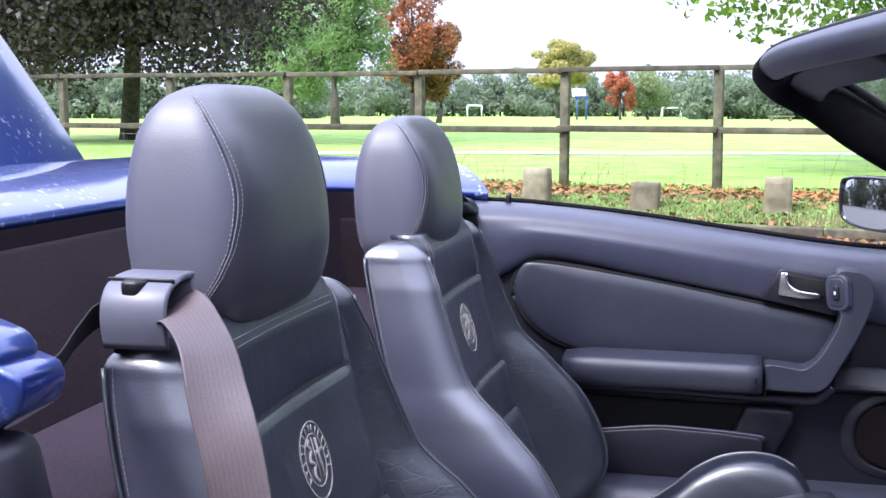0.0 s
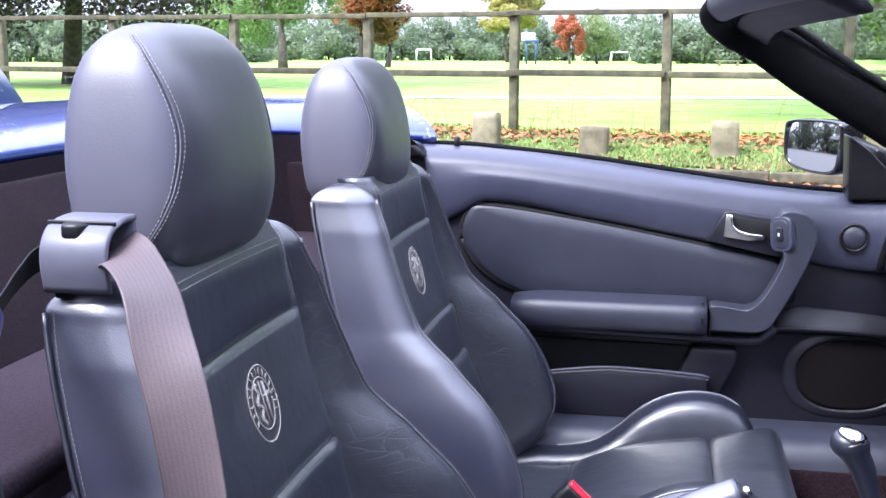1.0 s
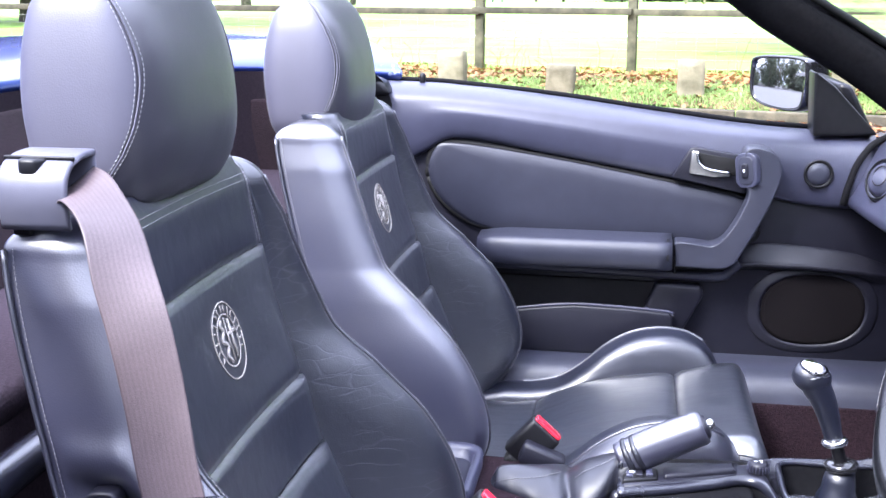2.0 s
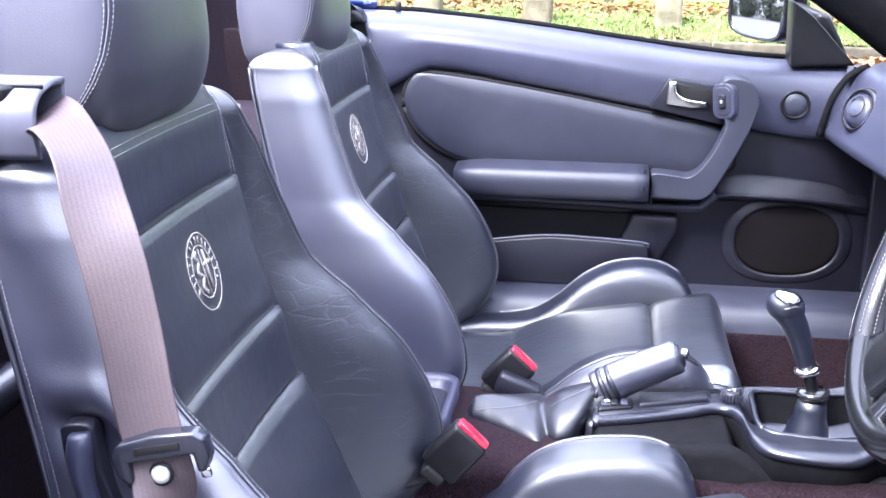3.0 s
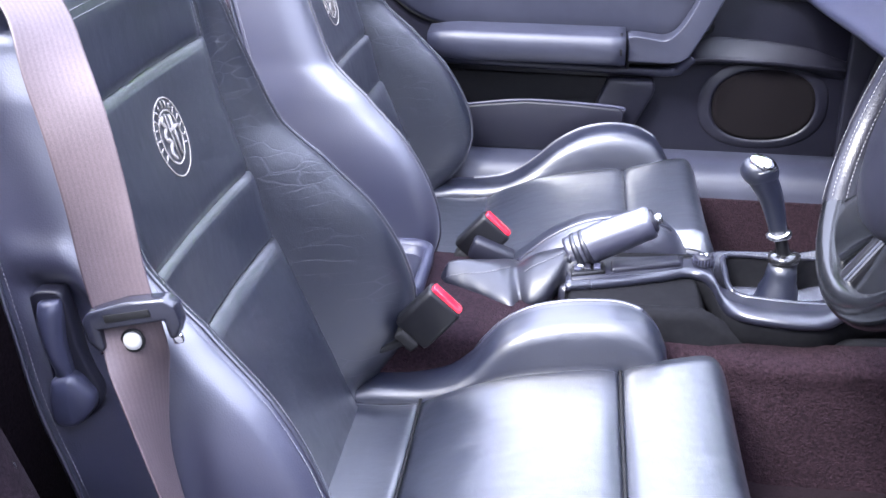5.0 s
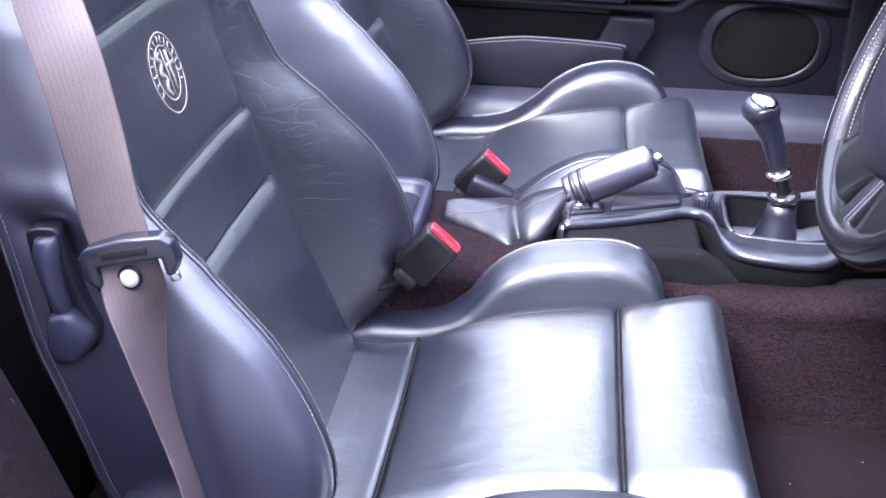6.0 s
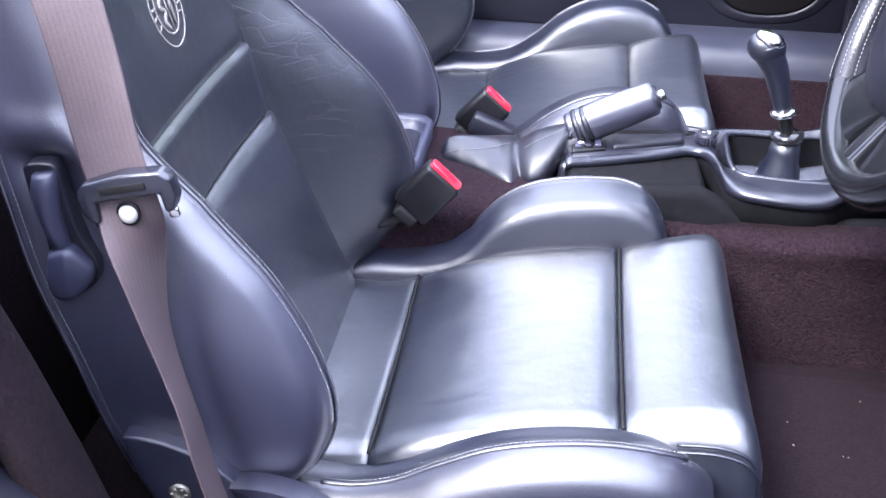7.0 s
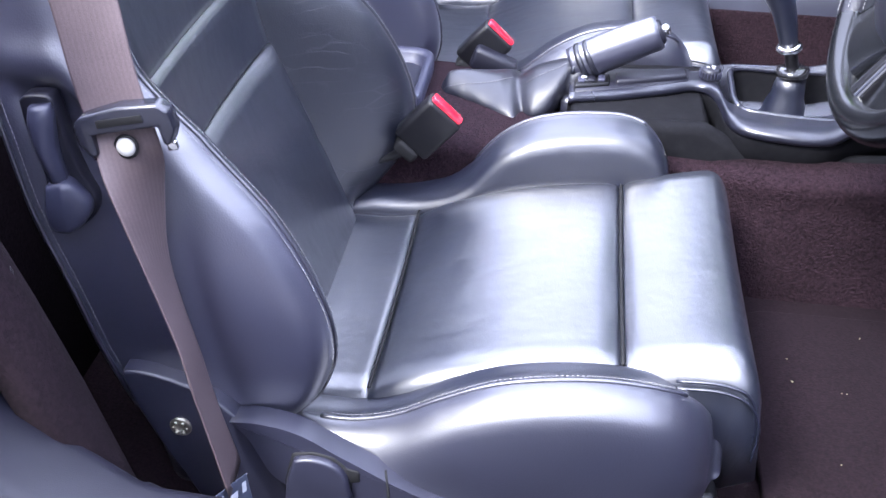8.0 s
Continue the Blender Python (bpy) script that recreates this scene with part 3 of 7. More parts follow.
def card_mesh(name, verts, faces, mat, parent=None):
    me = bpy.data.meshes.new(name)
    off = np.array(world_at(parent)) if parent is not None else np.zeros(3)
    v = (verts - off).astype(np.float32)
    me.vertices.add(len(v))
    me.vertices.foreach_set("co", v.ravel())
    me.loops.add(faces.size)
    me.loops.foreach_set("vertex_index", faces.ravel().astype(np.int32))
    me.polygons.add(len(faces))
    me.polygons.foreach_set("loop_start", np.arange(0, faces.size, 4, dtype=np.int32))
    me.update(calc_edges=True)
    me.materials.append(mat)
    ob = new(name, me)
    if parent is not None:
        ob.parent = parent
    return ob


def crown_points(rng, lobes, count, shell=0.55):
    """Points in the outer part of a set of lobes (centre, radii), denser towards the skin, in clusters."""
    vol = np.array([r[0] * r[1] * r[2] for _, r in lobes])
    pick = rng.choice(len(lobes), count, p=vol / vol.sum())
    d = rng.normal(size=(count, 3))
    d /= np.linalg.norm(d, axis=1)[:, None]
    rad = shell + (1 - shell) * rng.random(count) ** 0.6
    c = np.array([list(l[0]) for l in lobes])[pick]
    r = np.array([list(l[1]) for l in lobes])[pick]
    p = c + d * r * rad[:, None]
    nrm = d + rng.normal(size=(count, 3)) * 0.6
    nrm /= np.linalg.norm(nrm, axis=1)[:, None]
    return p, nrm


def build_tree(name, foot, height, trunk_r, crown_c, crown_r, mat, label, seed, leaves=6000, leaf=0.2, lobes=14, trunk_top=0.55, shell=0.5, low=-0.9, extra=(), lump=1.0):
    """A tapered, forked trunk with limbs and a crown of many small leaves in uneven lobes."""
    rng = np.random.default_rng(seed)
    foot = V(foot)
    tree = thing(name, foot, label, "tree", "trees round the field")
    cc = foot + V(crown_c)
    bm = bmesh.new()
    top = foot + V((crown_c[0] * 0.5, crown_c[1] * 0.5, height * trunk_top))
    bend = V((rng.normal() * 0.03, rng.normal() * 0.03, 0)) * height
    trunk = spline([foot - V((0, 0, 0.2)), foot.lerp(top, 0.35) + bend, foot.lerp(top, 0.7), top], 9)
    tube(trunk, trunk_r, 10, bm, taper=lambda u: 1.12 - 0.5 * u if u > 0.12 else 1.3 - 2.0 * u)
    balls = []
    for i in range(lobes):
        d = rng.normal(size=3)
        d /= np.linalg.norm(d)
        if d[2] < low:
            d[2] = low + rng.random() * 0.3
        k = 0.35 + 0.4 * rng.random() if lump == 1.0 else 0.72 * rng.random() ** 0.4
        c = cc + V((d[0] * crown_r[0] * k * 1.3, d[1] * crown_r[1] * k * 1.3, d[2] * crown_r[2] * k * 1.25))
        s = 0.3 + 0.28 * rng.random()
        s *= lump
        balls.append((c, (crown_r[0] * s, crown_r[1] * s, crown_r[2] * s * 0.8)))
        start = trunk[4 + int(rng.integers(0, 4))]
        tube(spline([start, start.lerp(c, 0.5) + V((0, 0, 0.12 * height * rng.random() * 0.5)), c], 6), trunk_r * 0.36, 6, bm, taper=lambda u: 1.0 - 0.8 * u)
    for c, r in extra:
        balls.append((V(c), r))
        tube(spline([trunk[6], trunk[6].lerp(V(c), 0.6) + V((0, 0, 0.5)), V(c)], 8), trunk_r * 0.3, 6, bm, taper=lambda u: 1.0 - 0.8 * u)
    part("trunk", bm, bark, tree)
    p, nrm = crown_points(rng, balls, leaves, shell)
    keep = rng.random(len(p)) < 0.93
    p, nrm = p[keep], nrm[keep]
    sizes = leaf * (0.6 + 0.8 * rng.random(len(p)))
    card_mesh("crown", *cards(p, nrm, sizes), mat, tree)
    return tree


G = 0.2
build_tree("copper_tree", out(-9.9, 35.5, G), 19, 0.245, (-0.35, 0, 9.45), (8.2, 8.2, 8.7), leaf_dark, "large dark purple-leaved tree with a bare straight trunk on the field", 3, 330000, 0.107, 160, 0.6, 0.3, -0.85, (), 0.6)
build_tree("green_tree", out(-6.3, 66, G), 10, 0.25, (0.2, 0, 5.6), (4.0, 3.8, 5.0), leaf_green, "leafy green tree beside the playing field", 31, 22000, 0.12, 40, 0.7, 0.3, -0.9, (), 0.55)
build_tree("green_tree", out(-9.8, 72, G), 9, 0.25, (0, 0, 5.2), (4.6, 4.2, 4.6), leaf_green, "leafy green tree beside the playing field", 33, 19000, 0.12, 40, 0.7, 0.3, -0.9, (), 0.55)
build_tree("orange_tree", out(-2.2, 80, G), 10.5, 0.2, (0, 0, 6.4), (3.0, 2.8, 5.4), leaf_orange, "slender tree turning orange-red in autumn", 7, 8000, 0.15, 40, 0.7, 0.25, -0.9, (), 0.5)
build_tree("rusty_tree", out(-0.4, 81, G), 7, 0.2, (0, 0, 4.7), (2.0, 2.0, 2.6), leaf_rust, "tree with rust and green autumn leaves", 17, 9000, 0.14, 14)
build_tree("yellow_tree", out(13.2, 130, G), 9.5, 0.2, (0, 0, 5.7), (3.9, 3.4, 3.1), leaf_yellow, "yellow-green autumn tree on the far side of the field", 8, 22000, 0.16, 36, 0.6, 0.3, -0.9, (), 0.6)
build_tree("red_tree", out(17.5, 112, G), 5, 0.12, (0, 0, 3.0), (1.6, 1.6, 2.5), leaf_red, "small upright red-orange autumn tree", 9, 7000, 0.13, 30, 0.7, 0.3, -0.9, (), 0.55)
build_tree("pale_green_tree", out(20.6, 114, G), 5, 0.14, (0, 0, 2.9), (2.1, 2.1, 2.2), leaf_pale, "small pale green tree beside the red one", 10, 9000, 0.12, 14)
build_tree("maple_tree", out(8.6, 17.0, G), 15, 0.22, (-0.2, 0.2, 7.1), (5.4, 5.0, 6.0), leaf_bright, "tall bright green maple overhanging the fence", 11, 190000, 0.09, 50, 0.6, 0.2, -0.95,
           [(out(5.0, 16.6, 2.7), (1.2, 1.1, 0.75)), (out(6.2, 16.2, 2.25), (1.0, 1.0, 0.62)), (out(7.2, 16.6, 2.05), (1.0, 0.9, 0.6)), (out(4.3, 16.9, 3.2), (1.2, 1.1, 0.8)), (out(6.8, 16.0, 3.0), (1.6, 1.2, 0.9))])


def build_woods(name, ahead, r0, r1, height, seed, mat, leaf=0.5, count=26000, turned=False):
    """A far belt of woodland: trunks below, many leaf clumps with an uneven skyline."""
    rng = np.random.default_rng(seed)
    belt = thing(name, out(ahead, (r0 + r1) / 2, G) if turned else out((r0 + r1) / 2, ahead, G), "belt of mixed woodland round the place, partly out of view", "woodland", kind="stuff")
    balls = []
    x = r0
    bm = bmesh.new()
    while x < r1:
        h = height * (0.72 + 0.36 * rng.random())
        w = height * (0.25 + 0.3 * rng.random())
        dep = ahead + rng.normal() * 4
        foot = out(dep, x, G) if turned else out(x, dep, G)
        tube([foot, foot + V((0, 0, h * 0.5))], 0.16, 6, bm)
        for k in range(6):
            c = foot + V((rng.normal() * w * 0.42, rng.normal() * w * 0.4, h * (0.16 + 0.145 * k)))
            s = w * (0.62 - 0.05 * k)
            balls.append((c, (s, s, s * 0.75)))
        x += w * 0.45
    part("trunks", bm, bark, belt)
    p, nrm = crown_points(rng, balls, count, 0.5)
    card_mesh("foliage", *cards(p, nrm, leaf * (0.6 + 0.8 * rng.random(len(p)))), mat, belt)


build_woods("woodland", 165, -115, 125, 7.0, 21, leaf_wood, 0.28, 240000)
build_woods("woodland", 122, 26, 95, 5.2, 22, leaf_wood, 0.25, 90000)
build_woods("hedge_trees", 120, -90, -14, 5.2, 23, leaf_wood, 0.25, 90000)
build_woods("roadside_trees", 38, 26, 75, 9.0, 24, leaf_green, 0.2, 60000)
# added belt, unseen beyond the car's nose, that darkens reflections on the seats
build_woods("out_of_view_trees", 17, -16, 10, 9.0, 27, leaf_hedge, 0.24, 60000, True)
# belt out of view past the car's tail, for the door mirror
build_woods("out_of_view_trees", -48, -30, 60, 8.0, 28, leaf_hedge, 0.3, 70000, True)
# added belt, unseen behind the camera, that blocks low sky from reflections
build_woods("unseen_trees_behind", -17, -40, 40, 9.5, 25, leaf_hedge, 0.3, 60000)


def build_goal(r, a, w, h, mat, label):
    goal = thing("goal", out(r, a, G), label, "goal", "goals on the field")
    for s in (-1, 1):
        foot = out(r, a, G) + R_OUT * (s * w / 2)
        part("post", tube([foot, foot + V((0, 0, h))], 0.09, 8), mat, goal)
        part("stay", tube([foot + V((0, 0, h)), foot + F_OUT * 1.2], 0.05, 6), mat, goal)
    part("crossbar", tube([out(r, a, G + h) - R_OUT * (w / 2), out(r, a, G + h) + R_OUT * (w / 2)], 0.09, 8), mat, goal)


build_goal(4.1, 150, 1.9, 1.5, white_paint, "small white goal on the far playing field")
build_goal(26.2, 130, 2.2, 1.2, white_paint, "small white goal near the far woods")
build_goal(-19.5, 150, 1.2, 2.3, white_paint, "white goal post standing on the far field")


def build_hoop(r, a):
    hoop = thing("basketball_hoop", out(r, a, G), "blue steel post with a white backboard", "basketball hoop")
    base = out(r, a, G)
    for s in (-0.45, 0.45):
        part("post", tube([base + R_OUT * s, base + R_OUT * s + V((0, 0, 2.3))], 0.08, 8), blue_steel, hoop)
    part("backboard", box(base + V((0, 0, 2.6)) - R_OUT * 0.3, (1.3, 0.1, 0.75), 0.02, Matrix.Rotation(0.237, 4, "Z")), white_paint, hoop)
    part("bracket", box(base + V((0, 0, 2.2)), (1.4, 0.3, 0.2), 0.02, Matrix.Rotation(0.237, 4, "Z")), blue_steel, hoop)


build_hoop(13.4, 110)


def build_bench(r, a):
    bench = thing("bench", out(r, a, G), "low pale bench at the far edge of the field", "bench")
    turn = Matrix.Rotation(0.237, 4, "Z")
    part("seat", box(out(r, a, G + 0.42), (2.3, 0.4, 0.1), 0.02, turn), concrete, bench)
    for s in (-0.8, 0.8):
        part("leg", box(out(r, a, G + 0.2) + R_OUT * s, (0.2, 0.35, 0.4), 0.02, turn), concrete, bench)


build_bench(29.2, 98)


def build_litter():
    """Fallen leaves along the kerb and grass tufts on the bank."""
    rng = np.random.default_rng(31)
    n = 11000
    a = rng.uniform(-9, 9, n)
    o = np.where(rng.random(n) < 0.5, -2.2 - np.abs(rng.normal(0, 0.7, n)), rng.normal(-0.55, 0.45, n))
    o = np.where(rng.random(n) < 0.12, rng.uniform(-2.0, 0.3, n), o)
    p = np.array([list(beside(x, y, (0.0 if y < -2.14 else 0.09 if y < -2.01 else ground_height(y) + 0.03 * noise.noise(V((x * 0.9, y * 1.3, 0))) + 0.02) + 0.012)) for x, y in zip(a, o)])
    nrm = np.c_[rng.normal(0, 0.45, n), rng.normal(0, 0.45, n), np.ones(n)]
    nrm /= np.linalg.norm(nrm, axis=1)[:, None]
    ob = card_mesh("fallen_leaves", *cards(p, nrm, 0.05 * (0.6 + 0.8 * rng.random(n)), 1.4, 0.2), leaf_fallen)
    tagged(ob, "orange and brown fallen leaves along kerb and fence", "leaves", kind="stuff")
    n = 170000
    a = rng.uniform(-10, 10, n)
    o = rng.uniform(-1.98, 0.6, n)
    thick = np.array([noise.noise(V((x * 0.8, y * 1.6, 7))) for x, y in zip(a, o)])
    band = np.exp(-((o + 1.58) / 0.34) ** 2) * 1.5 + 0.10
    keep = rng.random(n) < np.clip(band * (0.75 + 1.2 * thick), 0, 1)
    a, o = a[keep], o[keep]
    n = len(a)
    p = np.array([list(beside(x, y, ground_height(y) + 0.03 * noise.noise(V((x * 0.9, y * 1.3, 0))) + 0.03)) for x, y in zip(a, o)])
    ang = rng.uniform(0, 6.28, n)
    lean = rng.normal(0, 0.8, (n, 2))
    h = 0.014 * (0.5 + rng.random(n))
    side = np.c_[np.cos(ang), np.sin(ang), np.zeros(n)] * 0.010
    tip = np.c_[lean * h[:, None], h]
    v = np.stack([p - side - [0, 0, 0.03], p + side - [0, 0, 0.03], p + side * 0.5 + tip * 0.8, p - side * 0.2 + tip], 1).reshape(-1, 3)
    ob = card_mesh("grass_tufts", v, np.arange(4 * n).reshape(-1, 4), blade)
    tagged(ob, "ragged tufts of grass on the bank", "grass", kind="stuff")
    # thin dry weeds by the fence
    n = 55
    bm = bmesh.new()
    rr = random.Random(9)
    for i in range(n):
        x = rr.choice((-2.6, -1.3, 1.4, 3.0, 0.2)) + rr.gauss(0, 0.35)
        f = beside(x, rr.gauss(-0.2, 0.12), 0.24)
        hgt = rr.uniform(0.15, 0.5)
        tube(spline([f, f + V((rr.gauss(0, 0.05), rr.gauss(0, 0.05), hgt * 0.6)), f + V((rr.gauss(0, 0.1), rr.gauss(0, 0.08), hgt))], 4), 0.0025, 3, bm)
    ob = part("weed_stalks", bm, leaf_rust)
    tagged(ob, "thin dry weed stalks along the fence", "weeds", kind="stuff")


build_litter()


# ---- the car's body and cabin ----
MID = 0.365                      # the car's middle; the near seat is at y = 0, the far one at y = 0.73
car = thing("convertible_car", (0.3, MID, 0.0), "open blue two-seat convertible with dark leather cabin, hood down", "car")


def mirror_y(p):
    return V((p[0], 2 * MID - p[1], p[2]))


def rim_line(n=40):
    """The rear edge of the cockpit, from the near door round behind the seats to the far door."""
    half = [(-0.06, 1.17, 0.985), (-0.2, 1.165, 0.99), (-0.36, 1.13, 0.995), (-0.48, 0.98, 1.0), (-0.54, 0.7, 1.0), (-0.55, MID, 1.0)]
    pts = [mirror_y(p) for p in half[:-1]] + [V(half[-1])] + [V(p) for p in half[-2::-1]]
    return spline(pts, n)


def build_body():
    # rounded blue deck behind the cockpit, and the haunches beside the doors
    line = rim_line(48)
    c = V((0.55, MID, 0))
    secs = []
    for p in line:
        d = V((p.x - c.x, p.y - c.y, 0))
        d.normalize()
        q = p
        secs.append([q + V((0, 0, -0.014)) + d * 0.015, q + V((0, 0, 0.002)) - d * 0.006, q + V((0, 0, 0.016)), q + d * 0.03 + V((0, 0, 0.032)), q + d * 0.09 + V((0, 0, 0.053)),
                     q + d * 0.17 + V((0, 0, 0.064)), q + d * 0.26 + V((0, 0, 0.066)), q + d * 0.4 + V((0, 0, 0.04))])
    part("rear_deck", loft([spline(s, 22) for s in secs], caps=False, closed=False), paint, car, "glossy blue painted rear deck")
    joint = min(range(48), key=lambda i: abs(line[i].y - 0.93) + (10 if line[i].x > -0.3 else 0))
    part("deck_joint", tube([p + V((0, 0, 0.0008)) for p in spline(secs[joint], 22)[1:20]], 0.0028, 6), rubber, car)
    # outer flanks
    for s, side in ((1, "far"), (-1, "near")):
        def at(x, y, z):
            p = V((x, y, z))
            return p if s > 0 else mirror_y(p)
        flank = [[at(x, 1.16 + 0.02 * k, 0.93 - dz) for k, dz in ((0, 0), (1.2, 0.06), (2.6, 0.2), (3.4, 0.4), (2.4, 0.6), (1.0, 0.72))] for x in (-1.6, -1.2, -0.8, -0.5, -0.2, -0.085)]
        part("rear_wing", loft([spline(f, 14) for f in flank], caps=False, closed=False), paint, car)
    # raised hood cover
    lid = slab([(0, -0.26), (0, 0.99), (0.6, 0.96), (0.95, 0.85), (0.95, -0.12), (0.6, -0.23)], "z", -0.012, 0.012, 0.008, 2)
    bmesh.ops.subdivide_edges(lid, edges=[e for e in lid.edges if e.calc_length() > 0.2], cuts=6, use_grid_fill=True)
    m = Matrix.Translation((-0.85, 0, 1.040)) @ Matrix.Rotation(radians(-180 + 57.0), 4, "Y")
    for v in lid.verts:
        v.co.z += 0.05 * (v.co.x / 0.9) ** 2
    bmesh.ops.transform(lid, matrix=m, verts=lid.verts)
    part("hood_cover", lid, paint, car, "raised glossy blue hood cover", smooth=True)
    # near door shut: painted end of the wing with its dark seal
    y = 2 * MID - 1.17
    part("wing_end", slab([(-0.40, 1.034), (-0.078, 1.026), (-0.052, 1.017), (-0.043, 1.006), (-0.047, 0.996), (-0.40, 0.990)], "y", y - 0.01, y + 0.035, 0.010, 3), paint, car, "blue painted end of the rear wing at the door opening")
    part("wing_flange", slab([(-0.40, 1.004), (-0.046, 1.002), (-0.031, 0.997), (-0.027, 0.987), (-0.032, 0.970), (-0.066, 0.950), (-0.40, 0.924)], "y", y - 0.012, y + 0.04, 0.010, 3), paint, car, "blue painted door shut flange")
    part("door_jamb", slab([(-0.40, 0.94), (-0.042, 0.952), (-0.030, 0.90), (-0.018, 0.80), (-0.012, 0.66), (0.0, 0.60), (-0.40, 0.60)], "y", y - 0.02, y + 0.03, 0.012, 2), plastic_dark, car, "dark trim of the door jamb")
    # sills and floor
    part("sill", slab([(-0.12, 0.30), (1.2, 0.30), (1.2, 0.50), (0.2, 0.505), (0.1, 0.512), (0.035, 0.558), (-0.004, 0.60), (-0.03, 0.66), (-0.12, 0.70)], "y", y - 0.06, y + 0.035, 0.022, 3), plastic_dark, car, "charcoal plastic sill trim")
    part("striker", revolve([(0.014, 0.0), (0.016, 0.003), (0.012, 0.006), (0.004, 0.007)], (-0.004, -0.392, 0.664), (0.5, -0.8, 0.2), 18, (0.6, 1.3)), chrome, car, "small chrome belt anchor")
    part("far_sill", slab([(0.96, 0.26), (0.975, 0.43), (0.99, 0.458), (1.02, 0.47), (1.12, 0.47), (1.12, 0.26)], "x", -0.1, 1.2, 0.012, 3), vinyl_insert, car, "slate grey plastic sill trim")
    part("far_sill_carpet", slab([(0.90, 0.255), (0.962, 0.30), (0.972, 0.42), (0.985, 0.42), (0.985, 0.255)], "x", -0.1, 1.2, 0.006, 2), carpet, car)
    part("kick_panel", slab([(0.90, 0.26), (1.22, 0.26), (1.22, 0.9), (0.89, 0.9), (0.89, 0.5)], "y", 1.085, 1.16, 0.006, 2), plastic_dark, car)
    part("footwell_floor", slab([(0.50, 0.262), (0.56, 0.318), (1.25, 0.332), (1.25, 0.262)], "y", -0.40, 0.22, 0.008, 2), mat_pile, car)
    part("floor_mat", slab([(x + 0.9, y - 0.08) for x, y in rounded(0.56, 0.46, 0.04, 5)], "z", 0.324, 0.338, 0.003, 2), mat_pile, car, "flat dark plum floor mat")
    bm = bmesh.new()
    rnd = random.Random(12)
    for i in range(26):
        c = V((rnd.uniform(0.66, 1.05), rnd.uniform(-0.30, 0.13), 0.3388))
        box(c, (rnd.uniform(0.001, 0.0026), rnd.uniform(0.001, 0.002), 0.0012), 0.0003, Matrix.Rotation(rnd.uniform(0, 3), 4, "Z"), bm, 1)
    tagged(part("crumbs", bm, concrete, car, "pale specks of grit on the floor mat"), kind="stuff")
    part("floor_pan", slab([(-0.36, -0.45), (1.35, -0.45), (1.35, 1.2), (-0.36, 1.2)], "z", 0.20, 0.262, 0.002, 1), dark_felt, car, "dark plum carpeted floor")
    # carpeted tunnel
    secs = []
    for x, w0, w1, z in ((-0.22, 0.148, 0.165, 0.489), (0.0, 0.148, 0.165, 0.489), (0.18, 0.146, 0.165, 0.489), (0.25, 0.140, 0.162, 0.490), (0.36, 0.12, 0.155, 0.485), (0.58, 0.12, 0.155, 0.475), (0.66, 0.150, 0.168, 0.484), (0.72, 0.152, 0.170, 0.486), (0.85, 0.150, 0.175, 0.49), (1.2, 0.15, 0.18, 0.52)):
        row = spline([(x, MID - w1 - 0.02, 0.255), (x, MID - w1, 0.30), (x, MID - w0, z - 0.05), (x, MID - w0 + 0.03, z), (x, MID + w0 - 0.03, z), (x, MID + w0, z - 0.05), (x, MID + w1, 0.30), (x, MID + w1 + 0.02, 0.255)], 48)
        for p in row:                 # hollowed under the gear well
            if 0.57 < x < 0.86 and abs(p.y - MID - 0.01) < 0.088:
                p.z = min(p.z, 0.43)
        secs.append(row)
    part("tunnel", loft(secs, caps=False, closed=False), carpet, car, "plum carpeted transmission tunnel")
    # rear bulkhead, shelf and side trims
    line = [p for p in rim_line(40)]
    upper = [[p + V((0.012, 0, 0.0)), p + V((0.02, 0, -0.12)), p + V((0.05, 0, -0.28))] for p in line[6:-6]]
    part("hood_well_trim", loft(upper, caps=False, closed=False), carpet_light, car, "dark felt lining behind the seats")
    part("rear_shelf", slab([(-0.6, -0.40), (-0.15, -0.40), (-0.15, 1.13), (-0.6, 1.13)], "z", 0.765, 0.80, 0.015, 2), carpet_lit, car, "plum carpeted shelf behind the seats")
    part("shelf_back", slab([(-0.342, 0.797), (-0.515, 0.975), (-0.53, 0.975), (-0.40, 0.797)], "y", -0.36, 1.09, 0.006, 2), carpet_trim, car, "dark felt panel rising behind the shelf")
    part("shelf_rail", slab([(-0.140, 0.733), (-0.112, 0.730), (-0.108, 0.748), (-0.113, 0.756), (-0.122, 0.759), (-0.140, 0.757)], "y", -0.37, 0.20, 0.003, 2), console_plastic, car, "smooth slate blue plastic rail before the shelf")
    # the paler carpet lifts the deep shade behind the seat
    part("bulkhead", slab([(-0.41, 0.25), (1.14, 0.25), (1.14, 0.785), (-0.41, 0.785)], "x", -0.185, -0.155, 0.004, 1), carpet_lit, car)
    plan = spline_xy([(0.040, -0.425), (0.050, -0.405), (0.046, -0.380), (0.020, -0.350), (-0.03, -0.332), (-0.13, -0.312)], 22)
    rows = []
    for z in (0.40, 0.50, 0.56, 0.64, 0.72, 0.80, 0.88, 0.93):
        back = -0.012 - 0.38 * (z - 0.60) if z > 0.60 else -0.012 + 0.30 * (0.60 - z)
        rows.append([V((px + back, py, z)) for px, py in plan] + [V((px + back - 0.02, py - 0.006, z)) for px, py in plan[::-1]])
    part("quarter_trim", loft(rows), carpet_trim, car, "plum felt quarter trim beside the seat")
